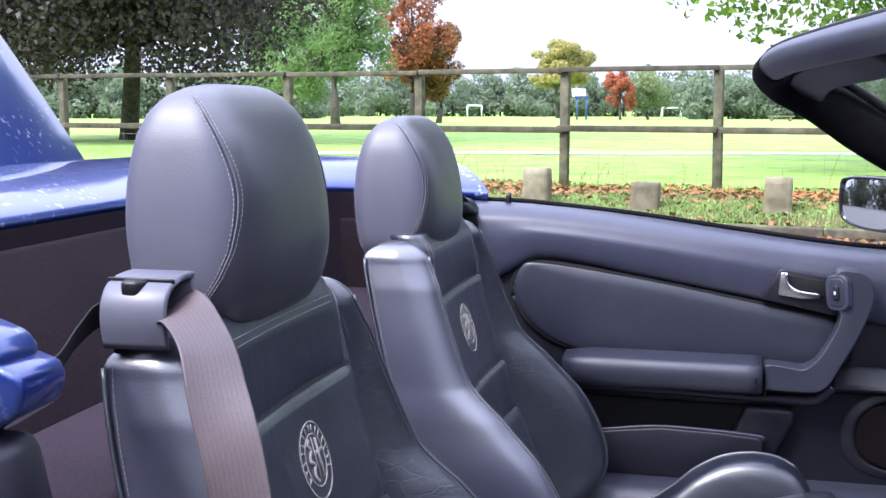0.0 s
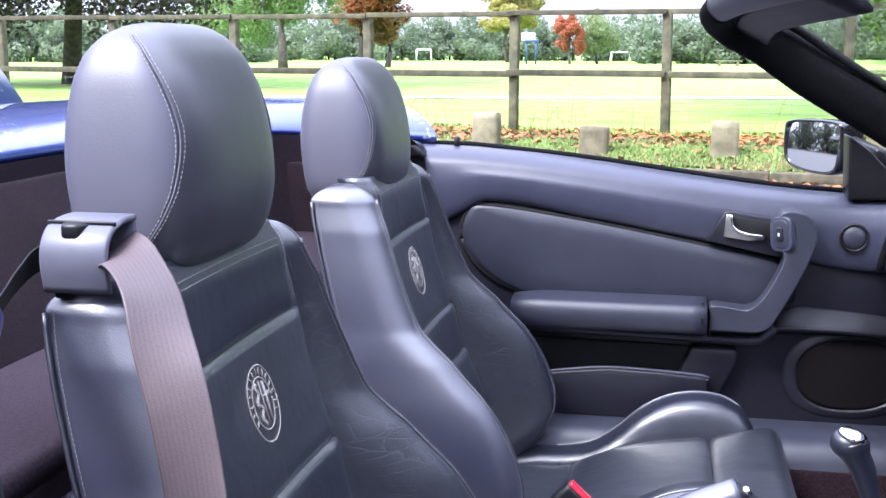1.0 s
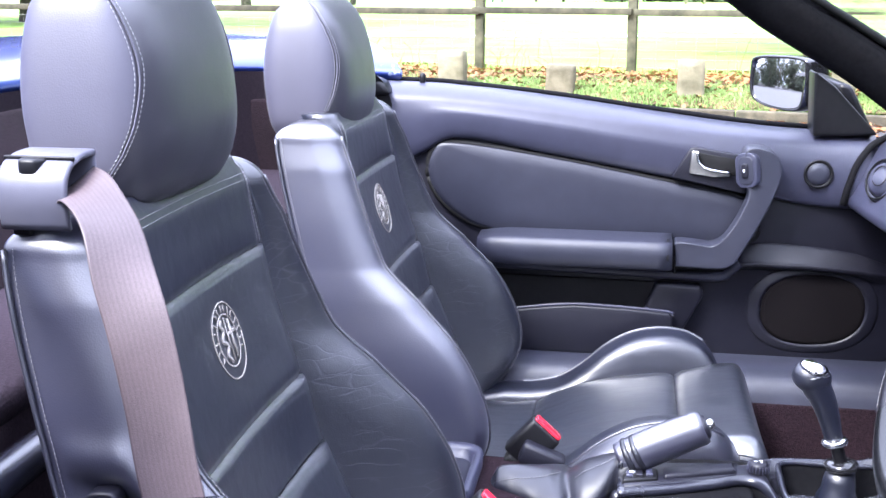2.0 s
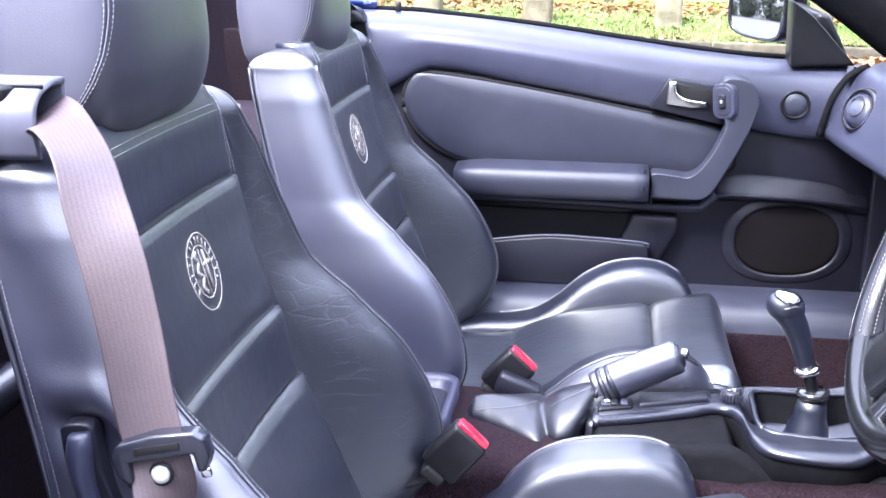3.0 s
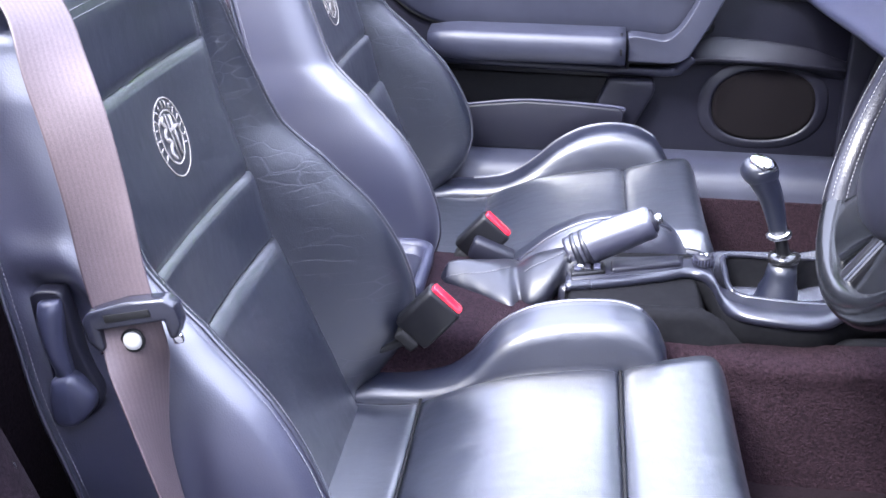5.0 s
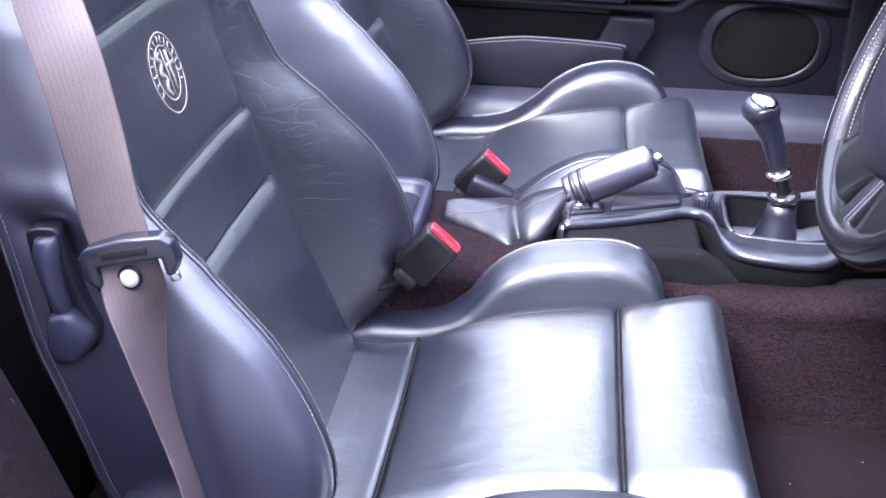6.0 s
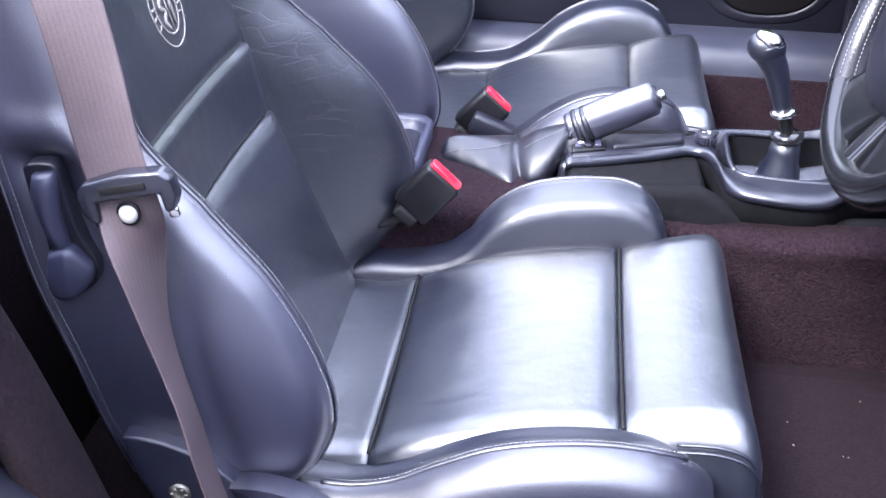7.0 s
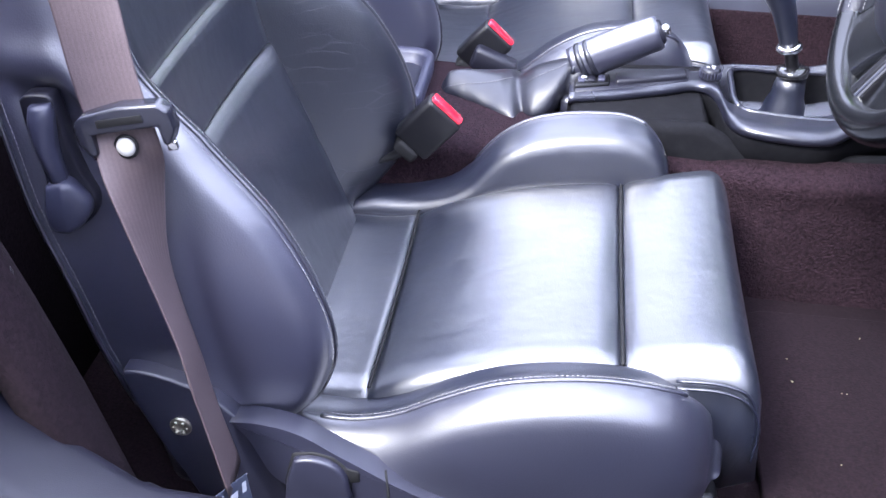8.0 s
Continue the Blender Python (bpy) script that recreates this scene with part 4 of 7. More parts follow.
    for yy in (y + 0.035, 2 * MID - y - 0.035):
        part("side_trim", slab([(-0.36, 0.26), (0.04, 0.26), (0.02, 0.5), (-0.02, 0.62), (-0.05, 0.75), (-0.07, 0.94), (-0.36, 0.94)], "y", yy - 0.015, yy + 0.015, 0.006, 2), carpet_trim, car, "plum felt side trim behind the door")


build_body()


def build_door():
    """The far door's inner trim, with its pads, handles, pocket and speaker."""
    Y = 1.10
    door = part("door_trim", slab([(-0.075, 0.93), (-0.06, 0.70), (0.05, 0.452), (0.88, 0.452), (0.93, 0.53), (0.95, 0.7), (0.95, 0.865), (0.845, 0.865), (0.6, 0.87), (0.3, 0.90), (0.0, 0.935)], "y", Y, Y + 0.06, 0.008, 2), plastic_dark, car, "charcoal plastic door trim")
    # padded upper roll
    secs = []
    for i in range(40):
        x = -0.085 + 0.925 * i / 39
        top = table([(-0.09, 0.978, 0.80), (0.0, 0.976, 0.845), (0.06, 0.972, 0.875), (0.24, 0.955, 0.85), (0.45, 0.928, 0.815), (0.62, 0.908, 0.785), (0.75, 0.9, 0.765), (0.84, 0.9, 0.765)], x)
        a, b = top
        secs.append(spline([(x, Y + 0.10, a - 0.012), (x, Y + 0.07, a), (x, Y + 0.040, a), (x, Y + 0.016, a - 0.006), (x, Y - 0.004, a - 0.019), (x, Y - 0.013, a - 0.036), (x, Y - 0.019, (a + b) / 2), (x, Y - 0.016, b + 0.01), (x, Y, b), (x, Y + 0.03, b + 0.005)], 30, True))
    part("upper_roll", loft(secs), plastic, door, "smooth slate grey upper door roll")
    part("belt_seal", tube(spline([(-0.08, Y + 0.078, 0.980), (0.0, Y + 0.078, 0.979), (0.06, Y + 0.078, 0.975), (0.24, Y + 0.078, 0.958), (0.45, Y + 0.078, 0.931), (0.62, Y + 0.078, 0.911), (0.75, Y + 0.078, 0.903)], 40), 0.0055, 8), pillar_cloth, door, "dark window seal along the door top")
    part("lock_pin", revolve([(0.004, 0), (0.006, 0.004), (0.006, 0.022), (0.003, 0.026)], (-0.012, Y + 0.05, 0.970), seg=12), black_plastic, door)
    # vinyl insert, slightly cushioned, in a recess
    edge = spline([(0.01, 0.80), (0.02, 0.855), (0.06, 0.868), (0.24, 0.845), (0.45, 0.808), (0.62, 0.775), (0.635, 0.74), (0.63, 0.70), (0.55, 0.692), (0.35, 0.695), (0.14, 0.70), (0.05, 0.74)], 60, True)
    rings = []
    cx = V((0.32, 0.775, 0))
    for k, y in ((1.0, Y + 0.01), (1.0, Y - 0.006), (0.985, Y - 0.011), (0.94, Y - 0.013), (0.6, Y - 0.016), (0.2, Y - 0.017)):
        rings.append([(cx.x + (p.x - cx.x) * k, y, cx.y + (p.y - cx.y) * k) for p in edge])
    part("insert_panel", loft(rings), vinyl_insert, door, "grained grey vinyl insert")
    # dark tube in place of the soft shadow line round the insert
    part("insert_shade_line", tube([(p.x, Y - 0.004, p.y) for p in edge] + [(edge[0].x, Y - 0.004, edge[0].y)], 0.006, 6), rubber, door)
    # armrest
    secs = []
    for i in range(14):
        x = 0.115 + 0.365 * i / 13
        k = min(1.0, 0.6 + 0.4 * math.sin(math.pi * min(1, (i + 0.6) / 3) / 2)) if i < 3 else 1.0
        secs.append([(x, Y - 0.035 * 1.0 + 0.055 * a * k, 0.675 + 0.028 * b * k) for a, b in ((0.9, -1.0), (-0.6, -1.0), (-0.9, -0.75), (-1, 0), (-0.9, 0.75), (-0.55, 1.0), (0.9, 1.0))])
    part("armrest", loft([spline(s, 24, True) for s in secs]), vinyl_insert, door, "padded grey armrest")
    part("armrest_seam", tube([(0.472, Y - 0.07, 0.646), (0.472, Y - 0.092, 0.675), (0.472, Y - 0.07, 0.706)], 0.003, 6), black_plastic, door)
    # pull: one flat-faced moulding, foot, slanting grip and squared head
    pull = spline_xy([(0.489, 0.637), (0.489, 0.660), (0.489, 0.686), (0.53, 0.684), (0.556, 0.681), (0.574, 0.694), (0.593, 0.722), (0.611, 0.760), (0.618, 0.786), (0.612, 0.802), (0.607, 0.830), (0.607, 0.858), (0.617, 0.870), (0.645, 0.869), (0.666, 0.857), (0.677, 0.830), (0.671, 0.800), (0.654, 0.755), (0.634, 0.712), (0.611, 0.668), (0.598, 0.649), (0.575, 0.637), (0.53, 0.636), (0.489, 0.637)], 70)[:-1]
    pull = [(0.388 + (x - 0.388) * 0.968, 1.145 + (z - 1.145) * 0.968) for x, z in pull]
    bm = slab(pull, "y", Y - 0.076, Y - 0.036, 0.014, 5)
    for v in bm.verts:                # the foot and the head reach back to the door
        near = ease((0.60 - v.co.x) / 0.05) * ease((0.72 - v.co.z) / 0.04)
        v.co.y += (0.040 if v.co.y > Y - 0.05 else 0.010) * max(near, ease((v.co.z - 0.78) / 0.06))
    part("pull_handle", bm, vinyl_insert, door, "slanting slate grey pull handle")
    part("pull_gap", box((0.487, Y - 0.034, 0.668), (0.004, 0.06, 0.056), 0.001), rubber, door)
    turn = Matrix.Translation((0.603, Y - 0.066, 0.838)) @ Matrix.Rotation(-0.72, 4, "Z") @ Matrix.Rotation(-0.12, 4, "Y")
    for name, w, h, r, d0, d1, mat, label in (("switch_plate", 0.046, 0.064, 0.016, 0.0, 0.014, plastic, "rounded slate grey window switch plate"), ("switch_bed", 0.034, 0.052, 0.012, -0.0012, 0.004, vinyl_insert, ""), ("switch", 0.014, 0.026, 0.005, -0.005, 0.003, plastic_dark, "small window rocker switch"), ("door_mark", 0.004, 0.006, 0.0015, -0.0062, 0.0, label_pale, "")):
        bm = slab([(x, z) for x, z in rounded(w, h, r, 5)], "y", d0, d1, 0.0025 if w > 0.01 else 0.0004, 3)
        bmesh.ops.transform(bm, matrix=turn, verts=bm.verts)
        part(name, bm, mat, door, label)
    # release handle in its bezel
    part("bezel", slab([(0.474, 0.816), (0.506, 0.871), (0.515, 0.873), (0.602, 0.860), (0.612, 0.79), (0.60, 0.79)], "y", Y - 0.029, Y - 0.012, 0.003, 2), plastic_dark, door, "charcoal handle bezel")
    # flat black plate, the recess's shade put in as colour
    part("handle_shade", slab([(0.519, 0.8645), (0.590, 0.853), (0.597, 0.846), (0.596, 0.822), (0.57, 0.824), (0.535, 0.832), (0.521, 0.846)], "y", Y - 0.0305, Y - 0.020, 0.002, 2), rubber, door, "dark plate for the shaded recess round the handle")
    lever = spline([(0.5185, Y - 0.036, 0.866), (0.520, Y - 0.038, 0.850), (0.530, Y - 0.040, 0.8385), (0.55, Y - 0.039, 0.832), (0.579, Y - 0.036, 0.8285)], 20)
    part("release_handle", tube(lever, 0.0026, 10, flat=1.5, up=(0, 1, 0)), chrome, door, "chrome door release handle")
    part("release_plate", slab([(0.5085, 0.867), (0.5195, 0.867), (0.521, 0.850), (0.530, 0.838), (0.55, 0.8315), (0.58, 0.8285), (0.578, 0.8215), (0.55, 0.8195), (0.505, 0.8255)], "y", Y - 0.036, Y - 0.029, 0.002, 2), steel, door, "satin metal handle plate")
    # middle rail, map pocket and speaker
    rail = spline([(0.06, Y - 0.004, 0.633), (0.3, Y - 0.006, 0.628), (0.50, Y - 0.008, 0.624), (0.572, Y - 0.010, 0.625), (0.592, Y - 0.014, 0.637), (0.609, Y - 0.018, 0.655)], 50)
    part("middle_rail", tube(rail, 0.009, 10, flat=0.8, up=(0, 1, 0)), plastic, door, "grey moulded rail across the door")
    secs = []
    for i in range(24):
        x = 0.603 + 0.292 * i / 23
        back, front, deep = table([(0.60, 0.676, 0.655, 0.022), (0.64, 0.688, 0.658, 0.026), (0.74, 0.684, 0.6565, 0.026), (0.82, 0.674, 0.650, 0.020), (0.895, 0.652, 0.640, 0.008)], x)
        secs.append([(x, Y + 0.004, back), (x, Y - 0.004, back), (x, Y - deep + 0.004, front + 0.003), (x, Y - deep, front - 0.001), (x, Y - deep + 0.002, front - 0.008), (x, Y - 0.004, front - 0.016), (x, Y + 0.004, front - 0.020)])
    part("ledge", loft([spline(q, 22, True) for q in secs]), plastic_dark, door, "moulded ledge over the speaker")
    # flat black plate that stands for shade in the open pocket
    part("pocket_shade", slab([(0.10, 0.612), (0.455, 0.608), (0.43, 0.535), (0.12, 0.53)], "y", Y - 0.006, Y + 0.004, 0.004, 2), rubber, door, "dark plate for the shade inside the map pocket")
    part("pocket_end", slab([(0.455, 0.612), (0.54, 0.61), (0.545, 0.59), (0.50, 0.50), (0.42, 0.50), (0.425, 0.535)], "y", Y - 0.028, Y + 0.004, 0.008, 2), plastic_dark, door)
    lip = [(0.10, 0.47), (0.10, 0.535), (0.16, 0.546), (0.22, 0.556), (0.30, 0.565), (0.40, 0.563), (0.48, 0.558), (0.488, 0.55), (0.486, 0.47)]
    part("pocket_lip", slab(lip, "y", Y - 0.048, Y - 0.034, 0.004, 2), plastic_dark, door, "curved map pocket front")
    part("pocket_edge", tube(spline([(x, Y - 0.041, z + 0.001) for x, z in lip[1:8]], 24), 0.0034, 8), plastic, door)
    bowl = [(0.122 * abs(math.cos(t)) ** 0.85 * (1 if math.cos(t) > 0 else -1), 0.087 * abs(math.sin(t)) ** 0.85 * (1 if math.sin(t) > 0 else -1)) for t in (2 * math.pi * k / 48 for k in range(48))]
    rings = [[(0.748 + x * k, yy, 0.566 + z * k + 0.03 * x) for x, z in bowl] for k, yy in ((1.0, Y + 0.003), (0.99, Y - 0.0005), (0.95, Y - 0.0025), (0.90, Y - 0.0045), (0.85, Y - 0.0062), (0.82, Y - 0.0066), (0.795, Y - 0.005), (0.78, Y - 0.002))]
    sp = part("speaker_surround", loft(rings, caps=False), plastic_dark, door, "oval moulded speaker surround")
    rings = [[(0.750 + x * k * 0.79, yy, 0.566 + z * k * 0.79 + 0.03 * x) for x, z in bowl] for k, yy in ((1.0, Y + 0.001), (1.0, Y - 0.003), (0.9, Y - 0.0045), (0.1, Y - 0.006))]
    part("speaker_cloth", loft(rings), cloth_dark, sp, "dark speaker cloth")
    tw = part("tweeter", revolve([(0.025, -0.004), (0.0265, 0.003), (0.024, 0.005), (0.0215, 0.001)], (0.737, Y - 0.021, 0.829), (0, -1, 0.05), 32), black_plastic, door, "round tweeter in the door roll")
    part("tweeter_grille", revolve([(0.021, 0.001), (0.0195, 0.003), (0.01, 0.0045), (0.002, 0.005)], (0.737, Y - 0.021, 0.829), (0, -1, 0.05), 28), vinyl_insert, tw)
    # door skin outside
    secs = [[(x, Y + 0.10, 0.955 - 0.07 * (x + 0.08) / 0.95), (x, Y + 0.14, 0.93 - 0.07 * (x + 0.08) / 0.95), (x, Y + 0.17, 0.75), (x, Y + 0.16, 0.5), (x, Y + 0.12, 0.3)] for x in (-0.085, 0.1, 0.4, 0.7, 1.1)]
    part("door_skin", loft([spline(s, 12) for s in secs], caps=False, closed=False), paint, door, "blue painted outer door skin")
    part("quarter_block", slab([(0.725, 0.895), (0.72, 1.015), (0.76, 0.985), (0.84, 0.90)], "y", Y - 0.005, Y + 0.07, 0.006, 2), black_plastic, door, "black triangular mirror mount")


build_door()


def build_mirror():
    """The far door mirror, its glass turned towards the driver."""
    c, across, outn = V((0.712, 1.5, 0.963)), V((0.62, -0.78, 0)), V((0.78, 0.62, 0))
    hull = [(-0.086, 0.035), (-0.07, 0.051), (0.0, 0.055), (0.062, 0.052), (0.074, 0.036), (0.072, -0.012), (0.06, -0.052), (0.0, -0.057), (-0.062, -0.046), (-0.084, -0.022)]
    edge = spline([(u, z, 0) for u, z in hull], 44, True)

    def at(p, k, back):
        return c + across * (p.x * k) + V((0, 0, p.y * k)) + outn * back

    rings = [[at(p, k, d) for p in edge] for k, d in ((0.90, 0.010), (0.95, -0.003), (1.02, -0.004), (1.06, 0.012), (1.05, 0.04), (0.92, 0.08), (0.55, 0.105), (0.1, 0.112))]
    m = part("wing_mirror", loft(rings), gloss_black, car, "black door mirror with rounded housing")
    part("mirror_glass", loft([[at(p, k * 0.925, 0.05 * p.y * k + 0.4 * (p.length * k) ** 2 - 0.0035) for p in edge] for k in (1.0, 0.85, 0.7, 0.55, 0.4, 0.25, 0.1, 0.01)], caps=False), mirror_mat, m, "convex silvered mirror glass")
    part("mirror_arm", slab([(0.775, 0.99), (0.80, 0.985), (0.845, 0.90), (0.82, 0.865), (0.775, 0.905)], "y", 1.17, 1.50, 0.01, 2), black_plastic, m, "black mirror foot")


build_mirror()


def build_windscreen():
    """Pillars and header rail, leaning back over the dashboard."""
    rail = part("header_rail", frame_bar(37, 66), plastic, car, "dark padded header rail")
    part("windscreen_pillar", frame_bar(0, 38, 1.03), pillar_cloth, car, "matt black windscreen pillar")
    part("windscreen_pillar", frame_bar(65, 90, 1.02), pillar_cloth, car, "matt black windscreen pillar")
    line = spline(pillar_path(), 90)
    part("header_seal", tube([p + V((-0.010, 0.002, 0.020)) for p in line[27:60]], 0.006, 8), rubber, rail)


def pillar_path():
    """The line of the screen's frame from the far pillar over the header to the near pillar."""
    return [(1.15, 1.10, 0.80), (0.95, 1.09, 0.925), (0.80, 1.07, 1.03), (0.66, 1.045, 1.112), (0.565, 1.01, 1.172), (0.495, 0.955, 1.205), (0.472, 0.88, 1.225), (0.488, 0.77, 1.240), (0.535, 0.60, 1.250), (0.590, 0.40, 1.257),
            (0.615, 0.20, 1.255), (0.625, 0.02, 1.245), (0.63, -0.13, 1.222), (0.66, -0.24, 1.18), (0.80, -0.31, 1.08), (1.0, -0.34, 0.93), (1.2, -0.36, 0.82)]


def frame_bar(first, last, fat=1.0):
    line = spline(pillar_path(), 90)
    secs = []
    for i, p in list(enumerate(line))[first:last]:
        d = (line[min(i + 1, 89)] - line[max(i - 1, 0)]).normalized()
        outw = V((p.x - 1.1, (p.y - MID) * 0.9, 0.6)).normalized()
        outw = (outw - d * outw.dot(d)).normalized()
        wide = d.cross(outw)
        u = abs(i / 89 * 2 - 1)
        w = fat * table([(0.0, 0.028), (0.3, 0.030), (0.45, 0.036), (0.6, 0.042), (1.0, 0.046)], u)[0]
        secs.append([p + wide * (w * a) + outw * (0.024 * fat * b) for a, b in ((1, 0.3), (0.75, 0.9), (0, 1.05), (-0.75, 0.9), (-1, 0.2), (-0.8, -0.7), (0, -1.0), (0.8, -0.7))])
    return loft([spline(s, 20, True) for s in secs])


build_windscreen()


def build_screen_glass():
    line = spline(pillar_path(), 41)
    rows = []
    for k in range(17):                       # from the far pillar to the near one, matching heights
        p, q = line[k], line[40 - k]
        rows.append([V((p.x + (q.x - p.x) * v + 0.025 + 0.16 * math.sin(math.pi * v) * (1 - k / 18), p.y + (q.y - p.y) * v, p.z + (q.z - p.z) * v + 0.012)) for v in (i / 12 for i in range(13))])
    bm = loft(rows, caps=False, closed=False)
    bmesh.ops.solidify(bm, geom=bm.faces[:], thickness=0.005)
    ob = part("windscreen", bm, glass, car, "clear windscreen glass")
    ob.visible_shadow = False
    part("screen_seal", tube([p + V((0.040, -0.022, 0.030)) for p in line[:13]], 0.008, 6), rubber, car, "black rubber screen seal")


build_screen_glass()


def build_visor():
    """The far sun visor, folded flat under the header."""
    rows = []
    for k in range(9):
        v = k / 8
        y = 0.955 - 0.5 * v
        x0, z0 = table([(0.0, 0.495, 1.205), (0.3, 0.500, 1.225), (1.0, 0.575, 1.240)], v)
        ring = [(x0 + 0.005, z0 - 0.004), (x0 + 0.03, z0 - 0.018), (x0 + 0.045, z0 - 0.024), (x0 + 0.060, z0 - 0.031), (x0 + 0.065, z0 - 0.026), (x0 + 0.055, z0 - 0.014), (x0 + 0.035, z0 + 0.0)]
        rows.append(spline([(x, y, z) for x, z in ring], 20, True))
    part("sun_visor", loft(rows), plastic_dark, car, "dark folded sun visor")


build_visor()


def build_dashboard():
    secs = []
    for i in range(25):
        y = -0.36 + 1.444 * i / 24
        k = table([(-0.4, 0.10), (0.0, 0.08), (MID, 0.05), (0.8, 0.02), (1.02, 0.0), (1.1, -0.004)], y)[0]
        x = 0.800 + k
        secs.append(spline([(x + 0.45, y, 0.925), (x + 0.2, y, 0.922), (x + 0.09, y, 0.908), (x + 0.05, y, 0.89), (x + 0.028, y, 0.845), (x + 0.008, y, 0.80), (x - 0.002, y, 0.78), (x + 0.004, y, 0.767), (x + 0.03, y, 0.758), (x + 0.12, y, 0.735), (x + 0.2, y, 0.69), (x + 0.25, y, 0.5), (x + 0.45, y, 0.4)], 46))
    dash = part("dashboard", loft(secs, caps=False, closed=False), plastic, car, "slate grey moulded dashboard")
    part("dash_gap", tube(spline([(0.86, 1.084, 0.902), (0.838, 1.083, 0.891), (0.823, 1.083, 0.878), (0.803, 1.082, 0.845), (0.791, 1.081, 0.803), (0.785, 1.081, 0.772)], 18), 0.0065, 8), pillar_cloth, dash)
    q = V((-0.85, -0.42, 0.33)).normalized()
    c = V((0.824, 0.955, 0.841))
    v = part("air_vent", revolve([(0.036, -0.016), (0.0385, -0.002), (0.037, 0.003), (0.033, 0.003), (0.031, -0.006)], c, q, 32), plastic, dash, "round eyeball air vent")
    part("vent_ring", revolve([(0.040, -0.010), (0.0415, -0.004), (0.040, -0.001)], c, q, 32), rubber, v)
    part("vent_ball", revolve([(0.030, -0.004), (0.029, 0.003), (0.022, 0.009), (0.009, 0.012), (0.002, 0.0125)], c, (q + V((0, -0.25, 0.1))).normalized(), 28), plastic, v)
    side_v, up_v = V((0.443, -0.897, 0.0)), V((0.296, 0.146, 0.944))
    part("vent_lip", tube([c + q * 0.005 + side_v * (0.035 * math.cos(a)) + up_v * (0.035 * math.sin(a)) for a in (2 * math.pi * i / 32 for i in range(33))], 0.0018, 8), rubber, v)
    part("vent_line", tube([c + q * 0.0125 + side_v * (0.004 + 0.017 * math.cos(a)) + up_v * (0.004 + 0.017 * math.sin(a)) for a in (2 * math.pi * i / 24 for i in range(25))], 0.0011, 6), rubber, v)
    part("lower_dash", slab([(0.93, 0.25), (0.90, 0.55), (0.94, 0.70), (1.2, 0.70), (1.2, 0.25)], "y", -0.36, 1.08, 0.02, 2), plastic_dark, car)
    part("footwell_front", slab([(1.22, 0.2), (1.22, 0.75), (1.26, 0.75), (1.26, 0.2)], "y", -0.4, 1.15, 0.004, 1), carpet, car)


build_dashboard()


def build_console():
    """The centre console with tray, switches, ashtray and gear well."""
    z = 0.525
    con = part("centre_console", blank_console(), console_plastic, car, "slate grey centre console")
    # dark cheek
    tall = [(0.39, 0.40), (0.40, 0.515), (0.57, 0.518), (0.62, 0.488), (0.68, 0.482), (0.86, 0.495), (0.95, 0.6), (0.95, 0.40)]
    low = [(0.39, 0.40), (0.40, 0.515), (0.57, 0.512), (0.60, 0.440), (0.80, 0.440), (0.84, 0.495), (0.95, 0.6), (0.95, 0.40)]
    bm = slab(tall, "y", MID - 0.095, MID - 0.064, 0.012, 2)
    slab(low, "y", MID - 0.070, MID + 0.092, 0.004, 1, bm)
    slab(tall, "y", MID + 0.088, MID + 0.100, 0.004, 1, bm)
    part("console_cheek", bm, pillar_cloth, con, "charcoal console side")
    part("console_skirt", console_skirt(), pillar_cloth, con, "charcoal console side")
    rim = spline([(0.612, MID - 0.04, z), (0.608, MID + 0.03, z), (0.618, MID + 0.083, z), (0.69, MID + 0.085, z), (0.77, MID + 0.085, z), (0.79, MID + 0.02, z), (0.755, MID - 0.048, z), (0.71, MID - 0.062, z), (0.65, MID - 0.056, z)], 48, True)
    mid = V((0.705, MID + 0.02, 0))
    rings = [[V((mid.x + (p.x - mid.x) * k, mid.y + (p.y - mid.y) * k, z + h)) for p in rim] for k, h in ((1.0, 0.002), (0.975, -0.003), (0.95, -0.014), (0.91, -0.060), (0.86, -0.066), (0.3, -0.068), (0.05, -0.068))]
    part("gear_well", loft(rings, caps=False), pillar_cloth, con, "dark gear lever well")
    part("gear_well_rim", tube(rim + [rim[0]], 0.004, 8), console_plastic, con)
    part("console_inlay", slab([(0.402, MID - 0.036), (0.45, MID - 0.020), (0.522, MID + 0.010), (0.552, MID + 0.027), (0.555, MID + 0.066), (0.45, MID + 0.048), (0.402, MID + 0.036)], "z", z - 0.01, z + 0.0035, 0.002, 1), plastic_dark, con)
    part("ashtray", slab([(0.455, MID - 0.008), (0.455, MID + 0.024), (0.548, MID + 0.056), (0.550, MID + 0.028)], "z", z - 0.006, z + 0.010, 0.004, 2), plastic_dark, con, "narrow closed tray lid")
    part("switch_pack", slab([(0.402, MID - 0.028), (0.402, MID + 0.01), (0.447, MID + 0.02), (0.447, MID - 0.012)], "z", z - 0.006, z + 0.008, 0.003, 2), black_plastic, con)
    for i in range(3):
        part("switch_key", box((0.41 + 0.013 * i, MID - 0.007 + 0.004 * i, z + 0.009), (0.009, 0.022, 0.004), 0.001), plastic if i != 1 else plastic_dark, con)
    k = V((0.580, MID + 0.042, z + 0.003))
    part("rotary_knob", revolve([(0.014, 0.0), (0.0136, 0.010), (0.012, 0.013), (0.009, 0.014), (0.002, 0.0135)], k, (0, 0, 1), 24), plastic_dark, con, "ribbed round mirror knob")
    for i in range(20):
        a = 2 * math.pi * i / 20
        part("knob_rib", box(k + V((0.0142 * math.cos(a), 0.0142 * math.sin(a), 0.0055)), (0.0016, 0.0016, 0.010), 0.0004), plastic, con)
